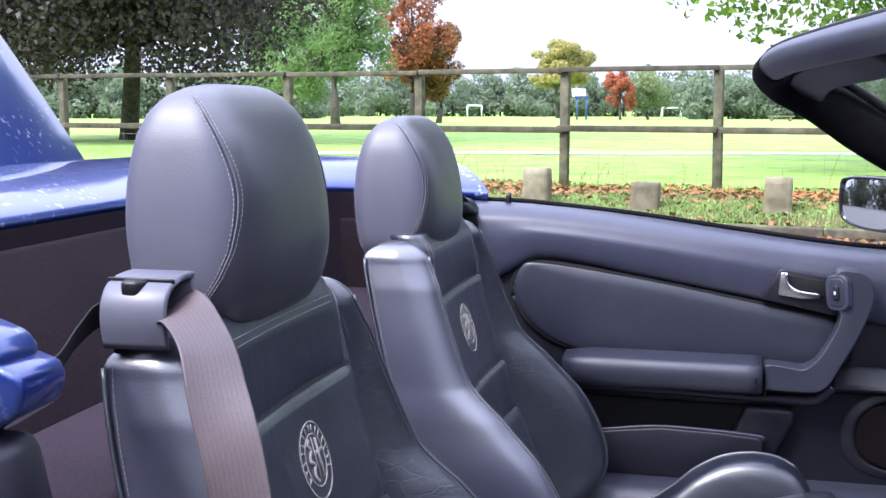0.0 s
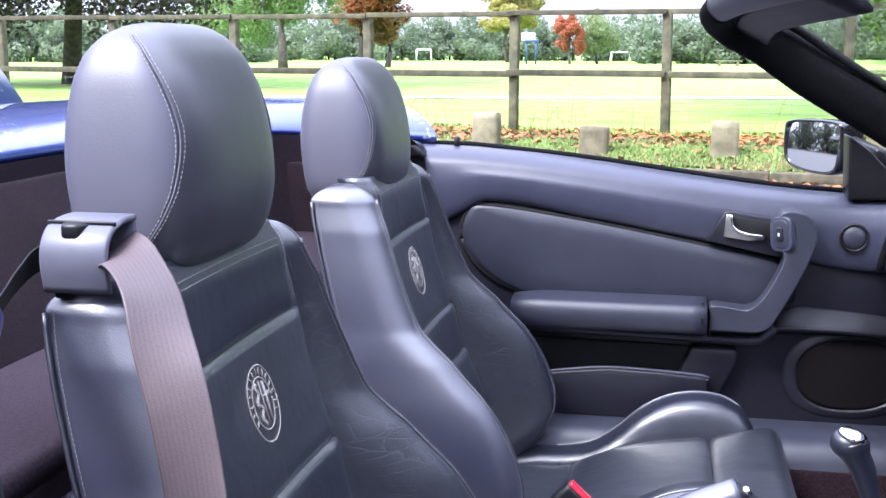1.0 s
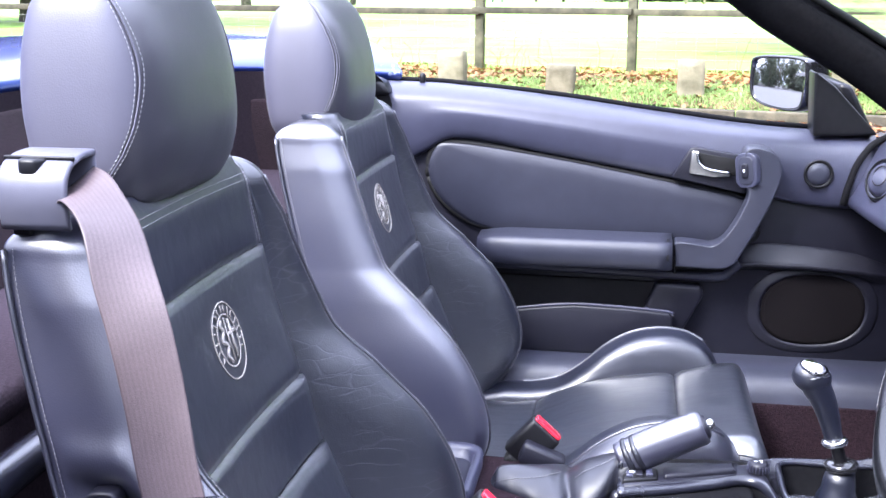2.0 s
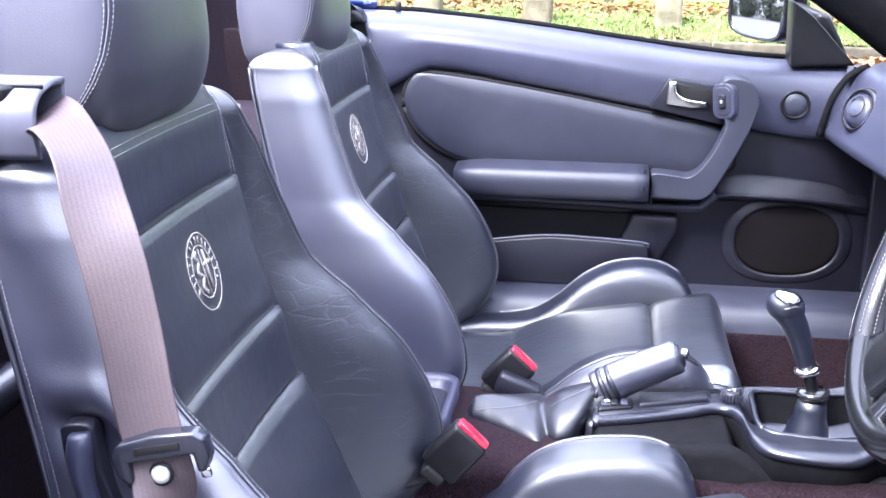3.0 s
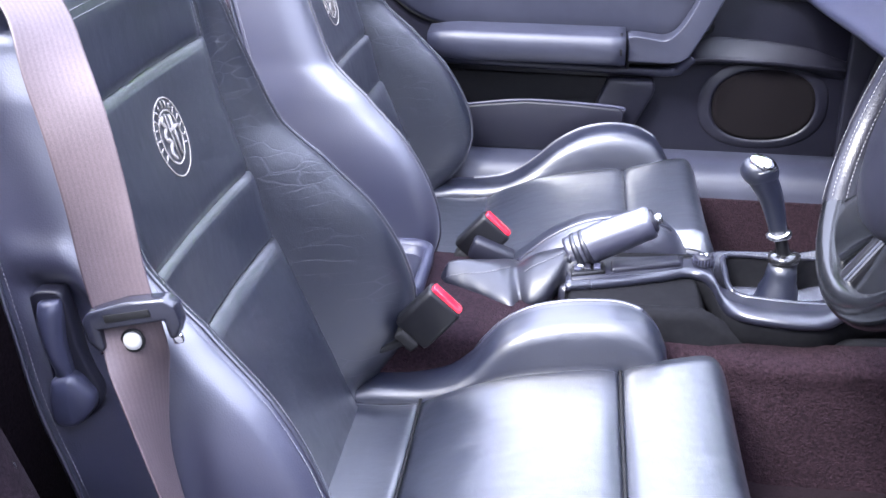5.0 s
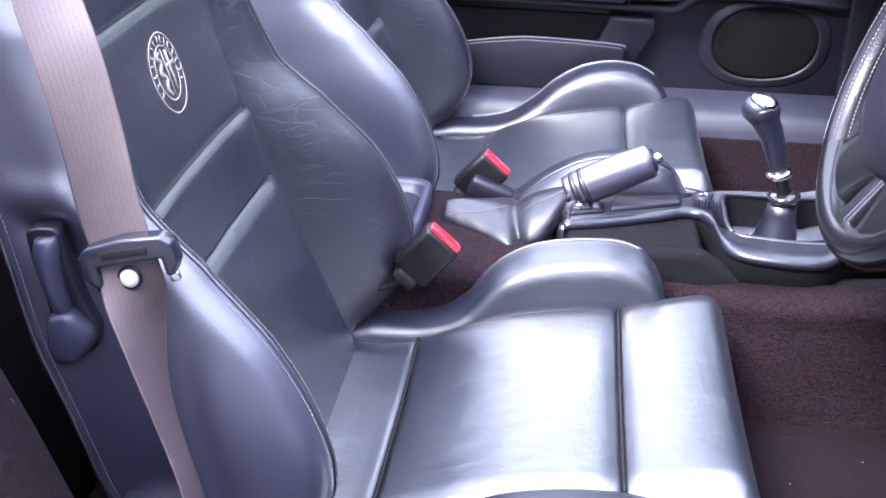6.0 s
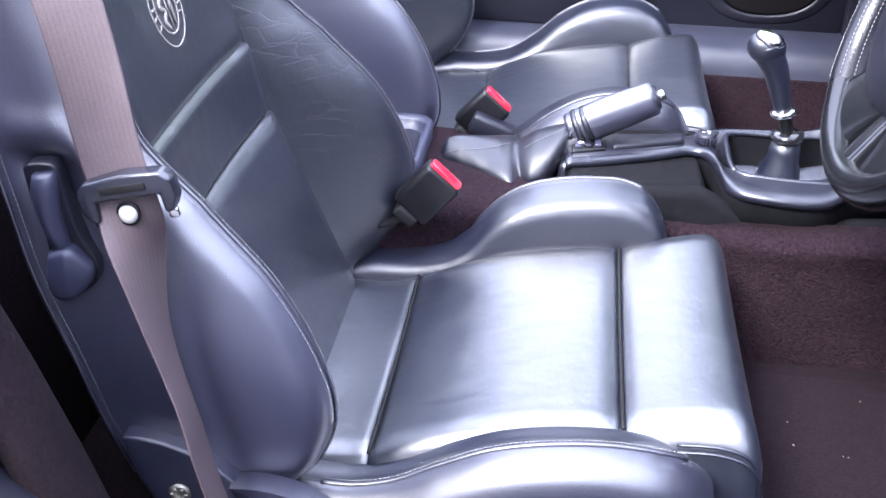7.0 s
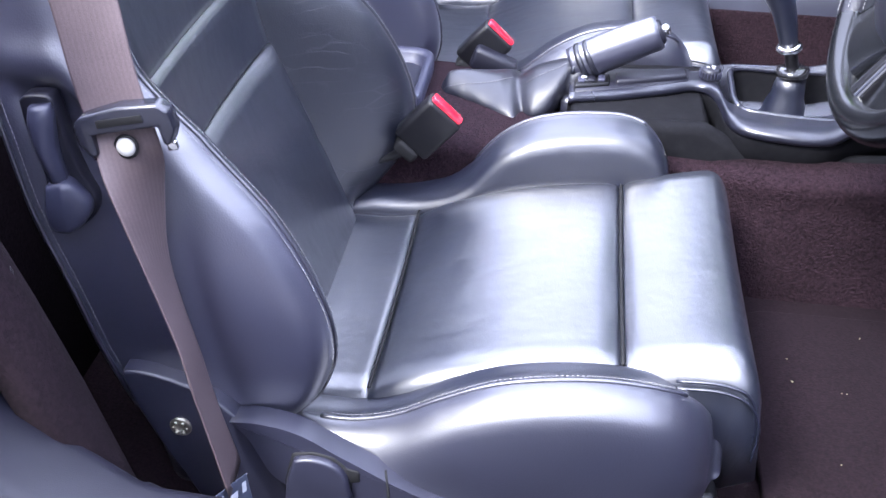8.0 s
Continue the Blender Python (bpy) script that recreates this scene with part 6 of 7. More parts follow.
def build_seat(near_side):
    seat = thing("car_seat", (0.25, 0, 0.262), "black leather bucket seat with embroidered badge and grey stitching", "car seat", "seats of the car")
    back = part("backrest", slab([(-0.24, 0.33), (0.24, 0.33), (0.25, 0.6), (0.215, 0.93), (0.19, 0.965), (-0.19, 0.965), (-0.215, 0.93), (-0.25, 0.6)], "x", -0.02, 0.02, 0.015, 2), leather_side, seat, "vinyl covered seat back")
    for v in back.data.vertices:
        z = v.co.z + 0.262
        xr = table(BACK, max(0.4, min(0.978, z)))[2]
        v.co.x += xr + 0.028
    for s in (-1, 1):
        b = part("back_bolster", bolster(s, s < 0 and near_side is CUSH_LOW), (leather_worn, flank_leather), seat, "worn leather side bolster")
        part("piping", tube(crest_line(s, 0.028, -0.0005), 0.0022, 6), leather_side, b)
        part("crest_stitching", stitches(crest_line(s, 0.021, 0.0005, 0.43, 0.943, 90, 0.001)), worn_thread, b, "grey stitching")
        part("crest_stitching", stitches(crest_line(s, 0.036, 0.0002, 0.43, 0.943, 90, 0.001)), worn_thread, b, "grey stitching")
        part("rear_stitching", stitches(rear_line(s)), worn_thread, b, "grey stitching")
        part("rear_piping", tube(rear_line(s, off=0.004), 0.0024, 6), leather_side, b)
    # middle: head panel, badge pad, two lower pads
    top_pad = (0.868, 0.972, PANEL + 0.008, 0.155, 0.012, 0.004, -0.003)
    upper = part("shoulder_panel", pad(*top_pad), leather, seat)
    part("badge_panel", pad(0.716, 0.870, PANEL + 0.008, PANEL + 0.008, 0.011, 0.005), leather_smooth, seat)
    part("lumbar_pad", pad(0.635, 0.716, PANEL + 0.010, PANEL + 0.009, 0.013, 0.003), leather_smooth, seat)
    part("lumbar_pad", pad(0.375, 0.635, PANEL + 0.012, PANEL + 0.010, 0.014, 0.003), leather_smooth, seat)
    for z in (0.954, 0.947):
        part("stitched_seam", stitches([pad_point(top_pad, 0.142 * (i / 24 * 2 - 1), z) + V((0.0004, 0, 0)) for i in range(25)]), thread, upper, "grey stitching")
    for s in (-1, 1):
        for y in (0.141, 0.150):
            part("stitched_seam", stitches([pad_point(top_pad, s * y, 0.876 + 0.082 * i / 20) + V((0.0004, 0, 0)) for i in range(21)]), thread, upper, "grey stitching")
    part("badge", emblem(0.0), silver_thread, seat, "round silver embroidered badge")
    # headrest
    zs = [0.952 + (1.185 - 0.952) * (1 - math.cos(math.pi * i / 35)) / 2 for i in range(36)]
    skin = loft([head_skin(z) for z in zs])
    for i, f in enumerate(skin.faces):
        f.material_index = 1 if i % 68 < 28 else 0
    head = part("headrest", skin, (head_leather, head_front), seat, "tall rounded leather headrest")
    for s in (-1, 1):
        sunk = 0.0004 if s < 0 else -0.0006
        part("headrest_seam", tube(head_seam(s, lift=sunk - 0.0002), 0.0010, 6), head_leather, head)
        if s > 0:
            continue
        for o in (0.0145, 0.0090):
            part("stitched_seam", stitches(head_seam(s, 60, o, sunk)), thread, head, "grey stitching")
        low = [q for q in head_ring(0.966, 240, grow=sunk) if q.y * s > 0 and q.x < -0.075]
        low.sort(key=lambda q: q.x)
        part("stitched_seam", stitches([V((q.x, q.y, 0.968)) for q in low]), thread, head, "grey stitching")
        rear = []
        for i in range(40):
            z = 0.97 + 0.185 * i / 39
            ring = head_ring(z, 240, grow=sunk)
            xr = table(HEAD, z)[0]
            rear.append(min((q for q in ring if q.y * s > 0), key=lambda q: abs(q.x - xr - 0.006)))
        part("stitched_seam", stitches(rear), thread, head, "grey stitching")
    for s in (-0.05, 0.05):
        part("headrest_post", tube([(-0.095, s, 0.90), (-0.100, s, 0.97)], 0.006, 10), chrome, seat)
    # cushion
    for s in (-1, 1):
        rows = near_side if s < 0 else CUSH_MID if near_side is CUSH_LOW else CUSH
        b = part("cushion_bolster", cushion_bolster(s, rows), (leather, leather_side), seat, "rounded leather cushion bolster")
        part("piping", tube(cushion_seam(s, rows, -0.034, 0.0), 0.0025, 6), leather_side, b)
        for o, dz in ((-0.027, -0.0012), (-0.041, -0.0008)):
            part("stitched_seam", stitches(cushion_seam(s, rows, o, dz)), worn_thread, b, "grey stitching")
    part("rear_wedge", cushion_pad(0.115, 0.2245, 0.176, 0.178), leather_smooth, seat)
    part("cushion", cushion_pad(0.2248, 0.4655, 0.180, 0.186), leather_smooth, seat, "creased shiny leather cushion")
    front = part("front_pad", cushion_pad(0.4658, 0.600, 0.186, 0.203, True), leather_smooth, seat, "rolled leather front pad")
    for x, half in ((0.2247, 0.172), (0.4657, 0.178)):
        zm = table(CUSH, x)[1]
        seam = [V((x, half * v, zm - 0.008 * (1 - v * v) + 0.0036)) for v in (i / 20 * 2 - 1 for i in range(21))]
        part("cushion_seam", tube(seam, 0.0018, 6), rubber, seat)
    for k in (0, 1):
        pts = spline([V((0.525, -0.199 - 0.003 * k, 0.490 - 0.006 * k)), V((0.565, -0.2025 - 0.003 * k, 0.493 - 0.006 * k)), V((0.592, -0.203 - 0.003 * k, 0.482 - 0.006 * k)), V((0.602 + 0.003 * k, -0.201 - 0.003 * k, 0.448)), V((0.602 + 0.003 * k, -0.199 - 0.003 * k, 0.405))], 24)
        part("front_piping", tube([p - V((0.012, 0, 0)) for p in pts], 0.0016, 6), leather, front)
    # runners and pedestal
    part("seat_pan", slab([(0.06, 0.30), (0.16, 0.27), (0.56, 0.27), (0.57, 0.37), (0.06, 0.37)], "y", -0.22, 0.22, 0.01, 2), black_plastic, seat)
    for s in (-0.2, 0.2):
        part("runner", box((0.32, s, 0.272), (0.5, 0.04, 0.024), 0.004), steel, seat)
    return seat


near_seat = build_seat(CUSH_LOW)
far_seat = build_seat(CUSH)
far_seat.location.y = 0.73
near_seat["label"] = "black leather driver's bucket seat with badge, belt guide and lever"
for child in far_seat.children:
    if child.name.split(".")[0] in ("cushion", "cushion_bolster", "front_pad", "rear_wedge"):
        child.location.x += 0.022
        child.location.z += 0.006
    if child.name.startswith("headrest"):
        child.location.x -= 0.015
        child.location.z -= 0.034
far_seat["label"] = "black leather passenger bucket seat with embroidered badge"


def outfit_near_seat(seat):
    """Parts that only the near seat shows: belt guide, tilt lever, side trim."""
    y = -0.262
    # belt guide on the shoulder
    curve = spline([(-0.221, 0.962), (-0.2255, 0.985), (-0.223, 1.003), (-0.213, 1.015), (-0.198, 1.0205), (-0.184, 1.022), (-0.168, 1.022)], 24)
    outer, inner = [], []
    for i, p in enumerate(curve):
        t = (curve[min(i + 1, 23)] - curve[max(i - 1, 0)]).normalized()
        nrm = V((-t.y, t.x))
        outer.append(p)
        inner.append(V((p.x - nrm.x * 0.006, p.y - nrm.y * 0.006)))
    gx0, gx1 = -0.108, -0.049
    secs = []
    for gx, f in ((gx0, 0.7), (gx0 + 0.002, 1.0), (gx1 - 0.002, 1.0), (gx1, 0.7)):
        mids = [(a + b) / 2 for a, b in zip(outer, inner)]
        loop = [m.lerp(a, f) for m, a in zip(mids, outer)] + [m.lerp(a, f) for m, a in zip(mids[::-1], inner[::-1])]
        secs.append([V((gx, q.x, q.y)) for q in loop])
    g = part("belt_guide", loft(secs), guide_plastic_lit, seat, "folded grey plastic belt guide")
    part("guide_slot", slab([(-0.090, -0.2205), (-0.075, -0.2205), (-0.070, -0.206), (-0.096, -0.206)], "z", 1.003, 1.0195, 0.003, 2), black_plastic, g)
    part("guide_joint", box(((gx0 + gx1) / 2, -0.2068, 1.0185), (gx1 - gx0 + 0.002, 0.003, 0.004), 0.001), black_plastic, g)
    part("guide_wall", slab([(gx0, 0.972), (gx1 - 0.004, 0.980), (gx1, 0.992), (gx1, 1.0215), (gx0, 1.0215)], "y", -0.172, -0.167, 0.002, 2), guide_plastic_lit, g)
    part("guide_foot", slab([(-0.212, 0.955), (-0.172, 0.955), (-0.172, 1.012), (-0.19, 1.012), (-0.212, 0.995)], "x", gx0 + 0.004, gx0 + 0.02, 0.002, 2), black_plastic, g)
    # tilt lever: a strap with a flared paddle, in a drawn-in hollow
    hollow = [(-0.0334, 0.750), (-0.0278, 0.7543), (-0.0153, 0.7561), (-0.0061, 0.7536), (-0.002, 0.737), (0.003, 0.706), (0.011, 0.684), (0.0185, 0.668), (0.0150, 0.651), (-0.0010, 0.638), (-0.0195, 0.640), (-0.0229, 0.662), (-0.0236, 0.687), (-0.0304, 0.719)]
    outline = spline_xy(hollow + hollow[:1], 45)[:-1]
    lv = part("tilt_lever", slab(outline, "y", y + 0.002, y + 0.02, 0.003, 2), plastic_dark, seat, "charcoal plastic seat tilt lever with flared paddle")
    strap = []
    for u in range(14):
        f = u / 13
        x0, z0 = spline([(-0.0228, 0.7483, 0), (-0.0249, 0.7327, 0), (-0.0213, 0.7092, 0), (-0.0157, 0.6907, 0), (-0.0159, 0.677, 0)], 14)[u].xy
        x1, z1 = spline([(-0.0066, 0.751, 0), (-0.0045, 0.7422, 0), (-0.0052, 0.716, 0), (-0.0026, 0.6947, 0), (-0.0013, 0.682, 0)], 14)[u].xy
        bow = 0.006 + 0.007 * math.sin(math.pi * min(1.0, f * 1.05))
        strap.append([V((x0 + (x1 - x0) * v, y - 0.002 - bow * (1 - 0.55 * abs(2 * v - 1) ** 2), z0 + (z1 - z0) * v)) for v in (k / 8 for k in range(9))] + [V((x1, y + 0.004, z1)), V((x0, y + 0.004, z0))])
    part("lever_strap", loft(strap), plastic, lv)
    paddle = spline_xy([(-0.0170, 0.682), (-0.0013, 0.6865), (0.0088, 0.6775), (0.0160, 0.666), (0.0115, 0.6514), (-0.002, 0.6402), (-0.0176, 0.6426), (-0.0205, 0.6625), (-0.0170, 0.682)], 40)[:-1]
    mid = V((-0.003, 0.664, 0))
    rings = [[V((mid.x + (px - mid.x) * k, y - d + 0.25 * (px - mid.x) * (px > 0.0) * k, mid.y + (pz - mid.y) * k)) for px, pz in paddle] for k, d in ((1.0, -0.004), (1.0, 0.010), (0.95, 0.0135), (0.8, 0.0155), (0.4, 0.0165), (0.05, 0.0165))]
    part("lever_paddle", loft(rings), plastic, lv, "flared grey paddle")
    # hinge cover and side trim
    cover = [(0.026, 0.507), (0.043, 0.508), (0.070, 0.503), (0.100, 0.490), (0.125, 0.468), (0.142, 0.446), (0.152, 0.424), (0.165, 0.395), (0.17, 0.35), (0.10, 0.352), (0.070, 0.395), (0.050, 0.436), (0.034, 0.475)]
    part("hinge_cover", slab(spline_xy(cover + cover[:1], 52)[:-1], "y", y - 0.022, y + 0.03, 0.010, 3), side_plastic, seat, "moulded grey hinge cover")
    at = V((0.0755, y - 0.022, 0.452))
    bolt = part("bolt", revolve([(0.0095, 0.0), (0.0105, 0.002), (0.0095, 0.0035), (0.0065, 0.0045), (0.005, 0.002), (0.001, 0.002)], at, (0, -1, 0), 18), brass_bolt, seat, "small dull zinc bolt head")
    for k in range(6):
        a = math.pi * k / 3
        part("spline_tooth", box(at + V((0.0062 * math.cos(a), -0.004, 0.0062 * math.sin(a))), (0.003, 0.004, 0.003), 0.0006), brass_bolt, bolt)
    trim = [(0.122, 0.467), (0.150, 0.468), (0.185, 0.460), (0.225, 0.437), (0.30, 0.398), (0.40, 0.372), (0.49, 0.352), (0.49, 0.30), (0.30, 0.30), (0.20, 0.30), (0.185, 0.35), (0.186, 0.386), (0.170, 0.398), (0.156, 0.411), (0.147, 0.431), (0.137, 0.451), (0.124, 0.466)]
    side = part("side_trim", slab(spline_xy(trim + trim[:1], 85)[:-1], "y", y - 0.028, y - 0.004, 0.009, 3), side_plastic, seat, "grey plastic seat side trim with a rounded front ridge")
    lever = [(0.180, 0.437), (0.196, 0.440), (0.213, 0.436), (0.224, 0.426), (0.229, 0.410), (0.228, 0.37), (0.176, 0.366), (0.172, 0.405)]
    part("lever_gap", slab([(0.1775, 0.439), (0.197, 0.443), (0.216, 0.4385), (0.2275, 0.427), (0.238, 0.425), (0.239, 0.412), (0.2315, 0.410), (0.231, 0.366), (0.173, 0.362), (0.169, 0.404)], "y", y - 0.0295, y - 0.020, 0.002, 2), rubber, side)
    part("height_lever", slab(spline_xy(lever + lever[:1], 40)[:-1], "y", y - 0.037, y - 0.024, 0.006, 3), side_plastic, seat, "curved grey adjuster lever")
    part("trim_joint", tube([(0.262, y - 0.0285, 0.43), (0.266, y - 0.0285, 0.38), (0.268, y - 0.0285, 0.31)], 0.0012, 6), rubber, side)


outfit_near_seat(near_seat)


# ---- belts, levers, wheel ----
def ribbon(path, width, across, th=0.0016, ribs=0):
    """A flat webbing along path; across: its direction of width at each point."""
    path = [V(p) for p in path]
    secs = []
    for i, p in enumerate(path):
        d = (path[min(i + 1, len(path) - 1)] - path[max(i - 1, 0)]).normalized()
        a = V(across[i])
        a = (a - d * a.dot(d)).normalized()
        n = a.cross(d)
        w = width / 2
        top, low = [], []
        for k in range(25):
            v = k / 24 * 2 - 1
            rib = 0.00012 * (k % 2) if 1 < k < 23 else 0.0
            top.append(p + a * (w * v) + n * (th / 2 + rib))
            low.append(p + a * (w * v) - n * (th / 2 + rib))
        secs.append(top + low[::-1])
    bm = loft(secs)
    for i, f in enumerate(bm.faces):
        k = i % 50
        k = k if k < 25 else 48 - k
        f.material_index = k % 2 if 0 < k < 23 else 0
    return bm


def build_belt():
    belt = thing("seat_belt", (0.12, -0.315, 0.43), "taupe seat belt hanging down the side of the driver's seat", "seat belt")
    pts = [(-0.060, -0.190, 0.994), (-0.030, -0.221, 0.994), (0.001, -0.251, 0.975), (0.020, -0.273, 0.94), (0.037, -0.287, 0.90), (0.050, -0.296, 0.850), (0.061, -0.306, 0.80), (0.074, -0.313, 0.752), (0.081, -0.315, 0.70), (0.088, -0.315, 0.64), (0.1025, -0.315, 0.57), (0.1155, -0.315, 0.50), (0.132, -0.316, 0.425)]
    path = spline(pts, 70)
    keys = [(0.0, V((-0.25, 0.92, 0.3))), (0.08, V((0.02, 0.95, 0.25))), (0.14, V((0.25, 0.93, 0.2))), (0.2, V((0.5, 0.8, 0.25))), (0.3, V((0.85, 0.42, 0.3))), (0.5, V((0.97, 0.15, 0.25))), (0.58, V((0.97, 0.2, 0.15))), (0.66, V((0.45, 0.88, 0.1))), (0.74, V((-0.02, 1.0, 0))), (0.81, V((-0.18, 0.98, 0))), (0.87, V((-0.14, 0.98, 0))), (0.93, V((-0.16, 0.98, 0))), (1.0, V((-0.10, 0.98, 0)))]
    across = []
    for i in range(70):
        u = i / 69
        a = table([(k, *v) for k, v in keys], u)
        across.append(V(a))
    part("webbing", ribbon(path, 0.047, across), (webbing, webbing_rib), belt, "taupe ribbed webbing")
    # run from the body to the guide, its shade put in as black
    back = spline([(-0.075, -0.19, 0.992), (-0.113, -0.205, 0.990), (-0.122, -0.235, 0.975), (-0.108, -0.29, 0.962), (-0.09, -0.35, 0.966), (-0.08, -0.405, 0.972)], 24)
    part("rear_webbing", ribbon(back, 0.020, [V((0.2, 0.1, 0.95))] * 24), rubber, belt, "twisted webbing run, coloured black for its shade")
    # tongue
    c = V((0.077, -0.3165, 0.769))
    tilt = Matrix.Rotation(radians(-13), 4, "Y")
    bar = [(-0.038, -0.012), (-0.038, 0.004), (-0.031, 0.0105), (0.0, 0.0145), (0.031, 0.0125), (0.038, 0.006), (0.038, -0.010), (0.032, -0.020), (0.026, -0.020), (0.026, -0.005), (-0.026, -0.005), (-0.026, -0.022), (-0.032, -0.022)]
    bm = slab(bar, "y", -0.008, 0.008, 0.0045, 3)
    bmesh.ops.transform(bm, matrix=Matrix.Translation(c) @ tilt, verts=bm.verts)
    tongue = part("tongue", bm, console_plastic, belt, "black plastic belt tongue")
    for sx in (-0.030, 0.0295):
        part("tongue_tip", box(c + tilt @ V((sx, 0, -0.023)), (0.008, 0.005, 0.008), 0.0015, tilt), chrome, tongue)
    bm = box(c + tilt @ V((0, -0.0085, 0.004)), (0.036, 0.001, 0.006), 0.0004, tilt)
    part("tongue_mark", bm, rubber, tongue)
    b = revolve([(0.0070, 0.0), (0.0074, 0.002), (0.0066, 0.0035), (0.0034, 0.0042), (0.001, 0.0043)], V((0.075, -0.3145, 0.748)), (0, -1, 0.1), 24)
    stop = part("stop_button", b, white_plastic, belt, "pale round belt stop button")
    part("button_ring", revolve([(0.0076, 0.0), (0.0096, 0.001), (0.0092, 0.0022), (0.0073, 0.002)], V((0.075, -0.3142, 0.748)), (0, -1, 0.1), 24), black_plastic, stop)
    # sewn label at the anchor
    lab = [V((0.132, -0.331, 0.425)) + V((0.6 * dx, 1.1 * dx, dz)) for dx, dz in ((-0.016, 0.008), (0.016, 0.006), (0.020, -0.03), (-0.012, -0.03))]
    bm = bmesh.new()
    loft([[p + V((0, -0.0012, 0)) for p in lab], [p for p in lab]], bm)
    l = part("sewn_label", bm, label_mat, belt, "dark sewn label with illegible print", smooth=False)
    bm = blank()
    for x, z, w, h in ((-0.008, -0.004, 0.006, 0.012), (0.004, -0.008, 0.009, 0.008), (0.014, -0.006, 0.005, 0.012), (0.005, -0.018, 0.012, 0.004)):
        box(V((0.1315 + 0.6 * x, -0.3326 + 1.1 * x, 0.424 + z)), (w, 0.0006, h), 0, Matrix.Rotation(1.07, 4, "Z"), bm)
    part("label_bars", bm, label_pale, l, smooth=False)
    part("label_stitching", stitches([V((0.122, -0.350, 0.432)), V((0.141, -0.315, 0.430))], 0.004, 0.003), thread, l)
    # the other belt, only its upper run by the door
    far = thing("seat_belt", (-0.10, 1.08, 0.90), "dark seat belt hanging behind the passenger seat by the door", "seat belt")
    p2 = spline([(-0.13, 1.02, 0.99), (-0.105, 1.05, 0.985), (-0.085, 1.075, 0.95), (-0.075, 1.085, 0.86), (-0.07, 1.085, 0.7)], 24)
    part("webbing", ribbon(p2, 0.046, [V((0.9, 0.3, 0.3))] * 24), rubber, far)
    part("belt_reel_cover", slab([(-0.15, 0.975), (-0.10, 0.992), (-0.075, 0.985), (-0.06, 0.96), (-0.15, 0.95)], "y", 1.06, 1.12, 0.008, 2), black_plastic, far)


build_belt()


def build_buckle(at, lean, name_label):
    """A belt buckle on its stalk: black case with a red release button."""
    at = V(at)
    bk = thing("belt_buckle", at, name_label, "belt buckle", "buckles beside the tunnel")
    m = Matrix.Translation(at) @ Matrix.Rotation(radians(lean), 4, "Y")
    bm = slab(rounded(0.052, 0.030, 0.007, 4), "z", -0.03, 0.034, 0.004, 2)
    bmesh.ops.transform(bm, matrix=m, verts=bm.verts)
    part("case", bm, black_plastic, bk)
    bm = slab([(p[0], p[1]) for p in rounded(0.046, 0.017, 0.004, 3)], "z", 0.030, 0.0385, 0.002, 2)
    bmesh.ops.transform(bm, matrix=m, verts=bm.verts)
    part("release_button", bm, red_plastic, bk, "red release button")
    bm = slab([(p[0], p[1] + 0.0112) for p in rounded(0.042, 0.003, 0.001, 2)], "z", 0.030, 0.037, 0.0, 1)
    bmesh.ops.transform(bm, matrix=m, verts=bm.verts)
    part("tongue_slot", bm, rubber, bk)
    part("stalk", tube(spline([m @ V((0, 0, -0.03)), m @ V((0, 0.004, -0.055)), m @ V((-0.02, 0.01, -0.10))], 8), 0.011, 10, flat=0.5), black_plastic, bk, "black buckle stalk")
    bm = blank()
    box(m @ V((0, -0.004, -0.036)), (0.03, 0.03, 0.016), 0.004, Matrix.Rotation(radians(lean), 4, "Y"), bm)
    part("collar", bm, rubber, bk)


build_buckle((0.229, 0.200, 0.524), 42, "black belt buckle with red button beside the driver's cushion")
build_buckle((0.270, 0.486, 0.512), 42, "black belt buckle with red button beside the passenger's cushion")


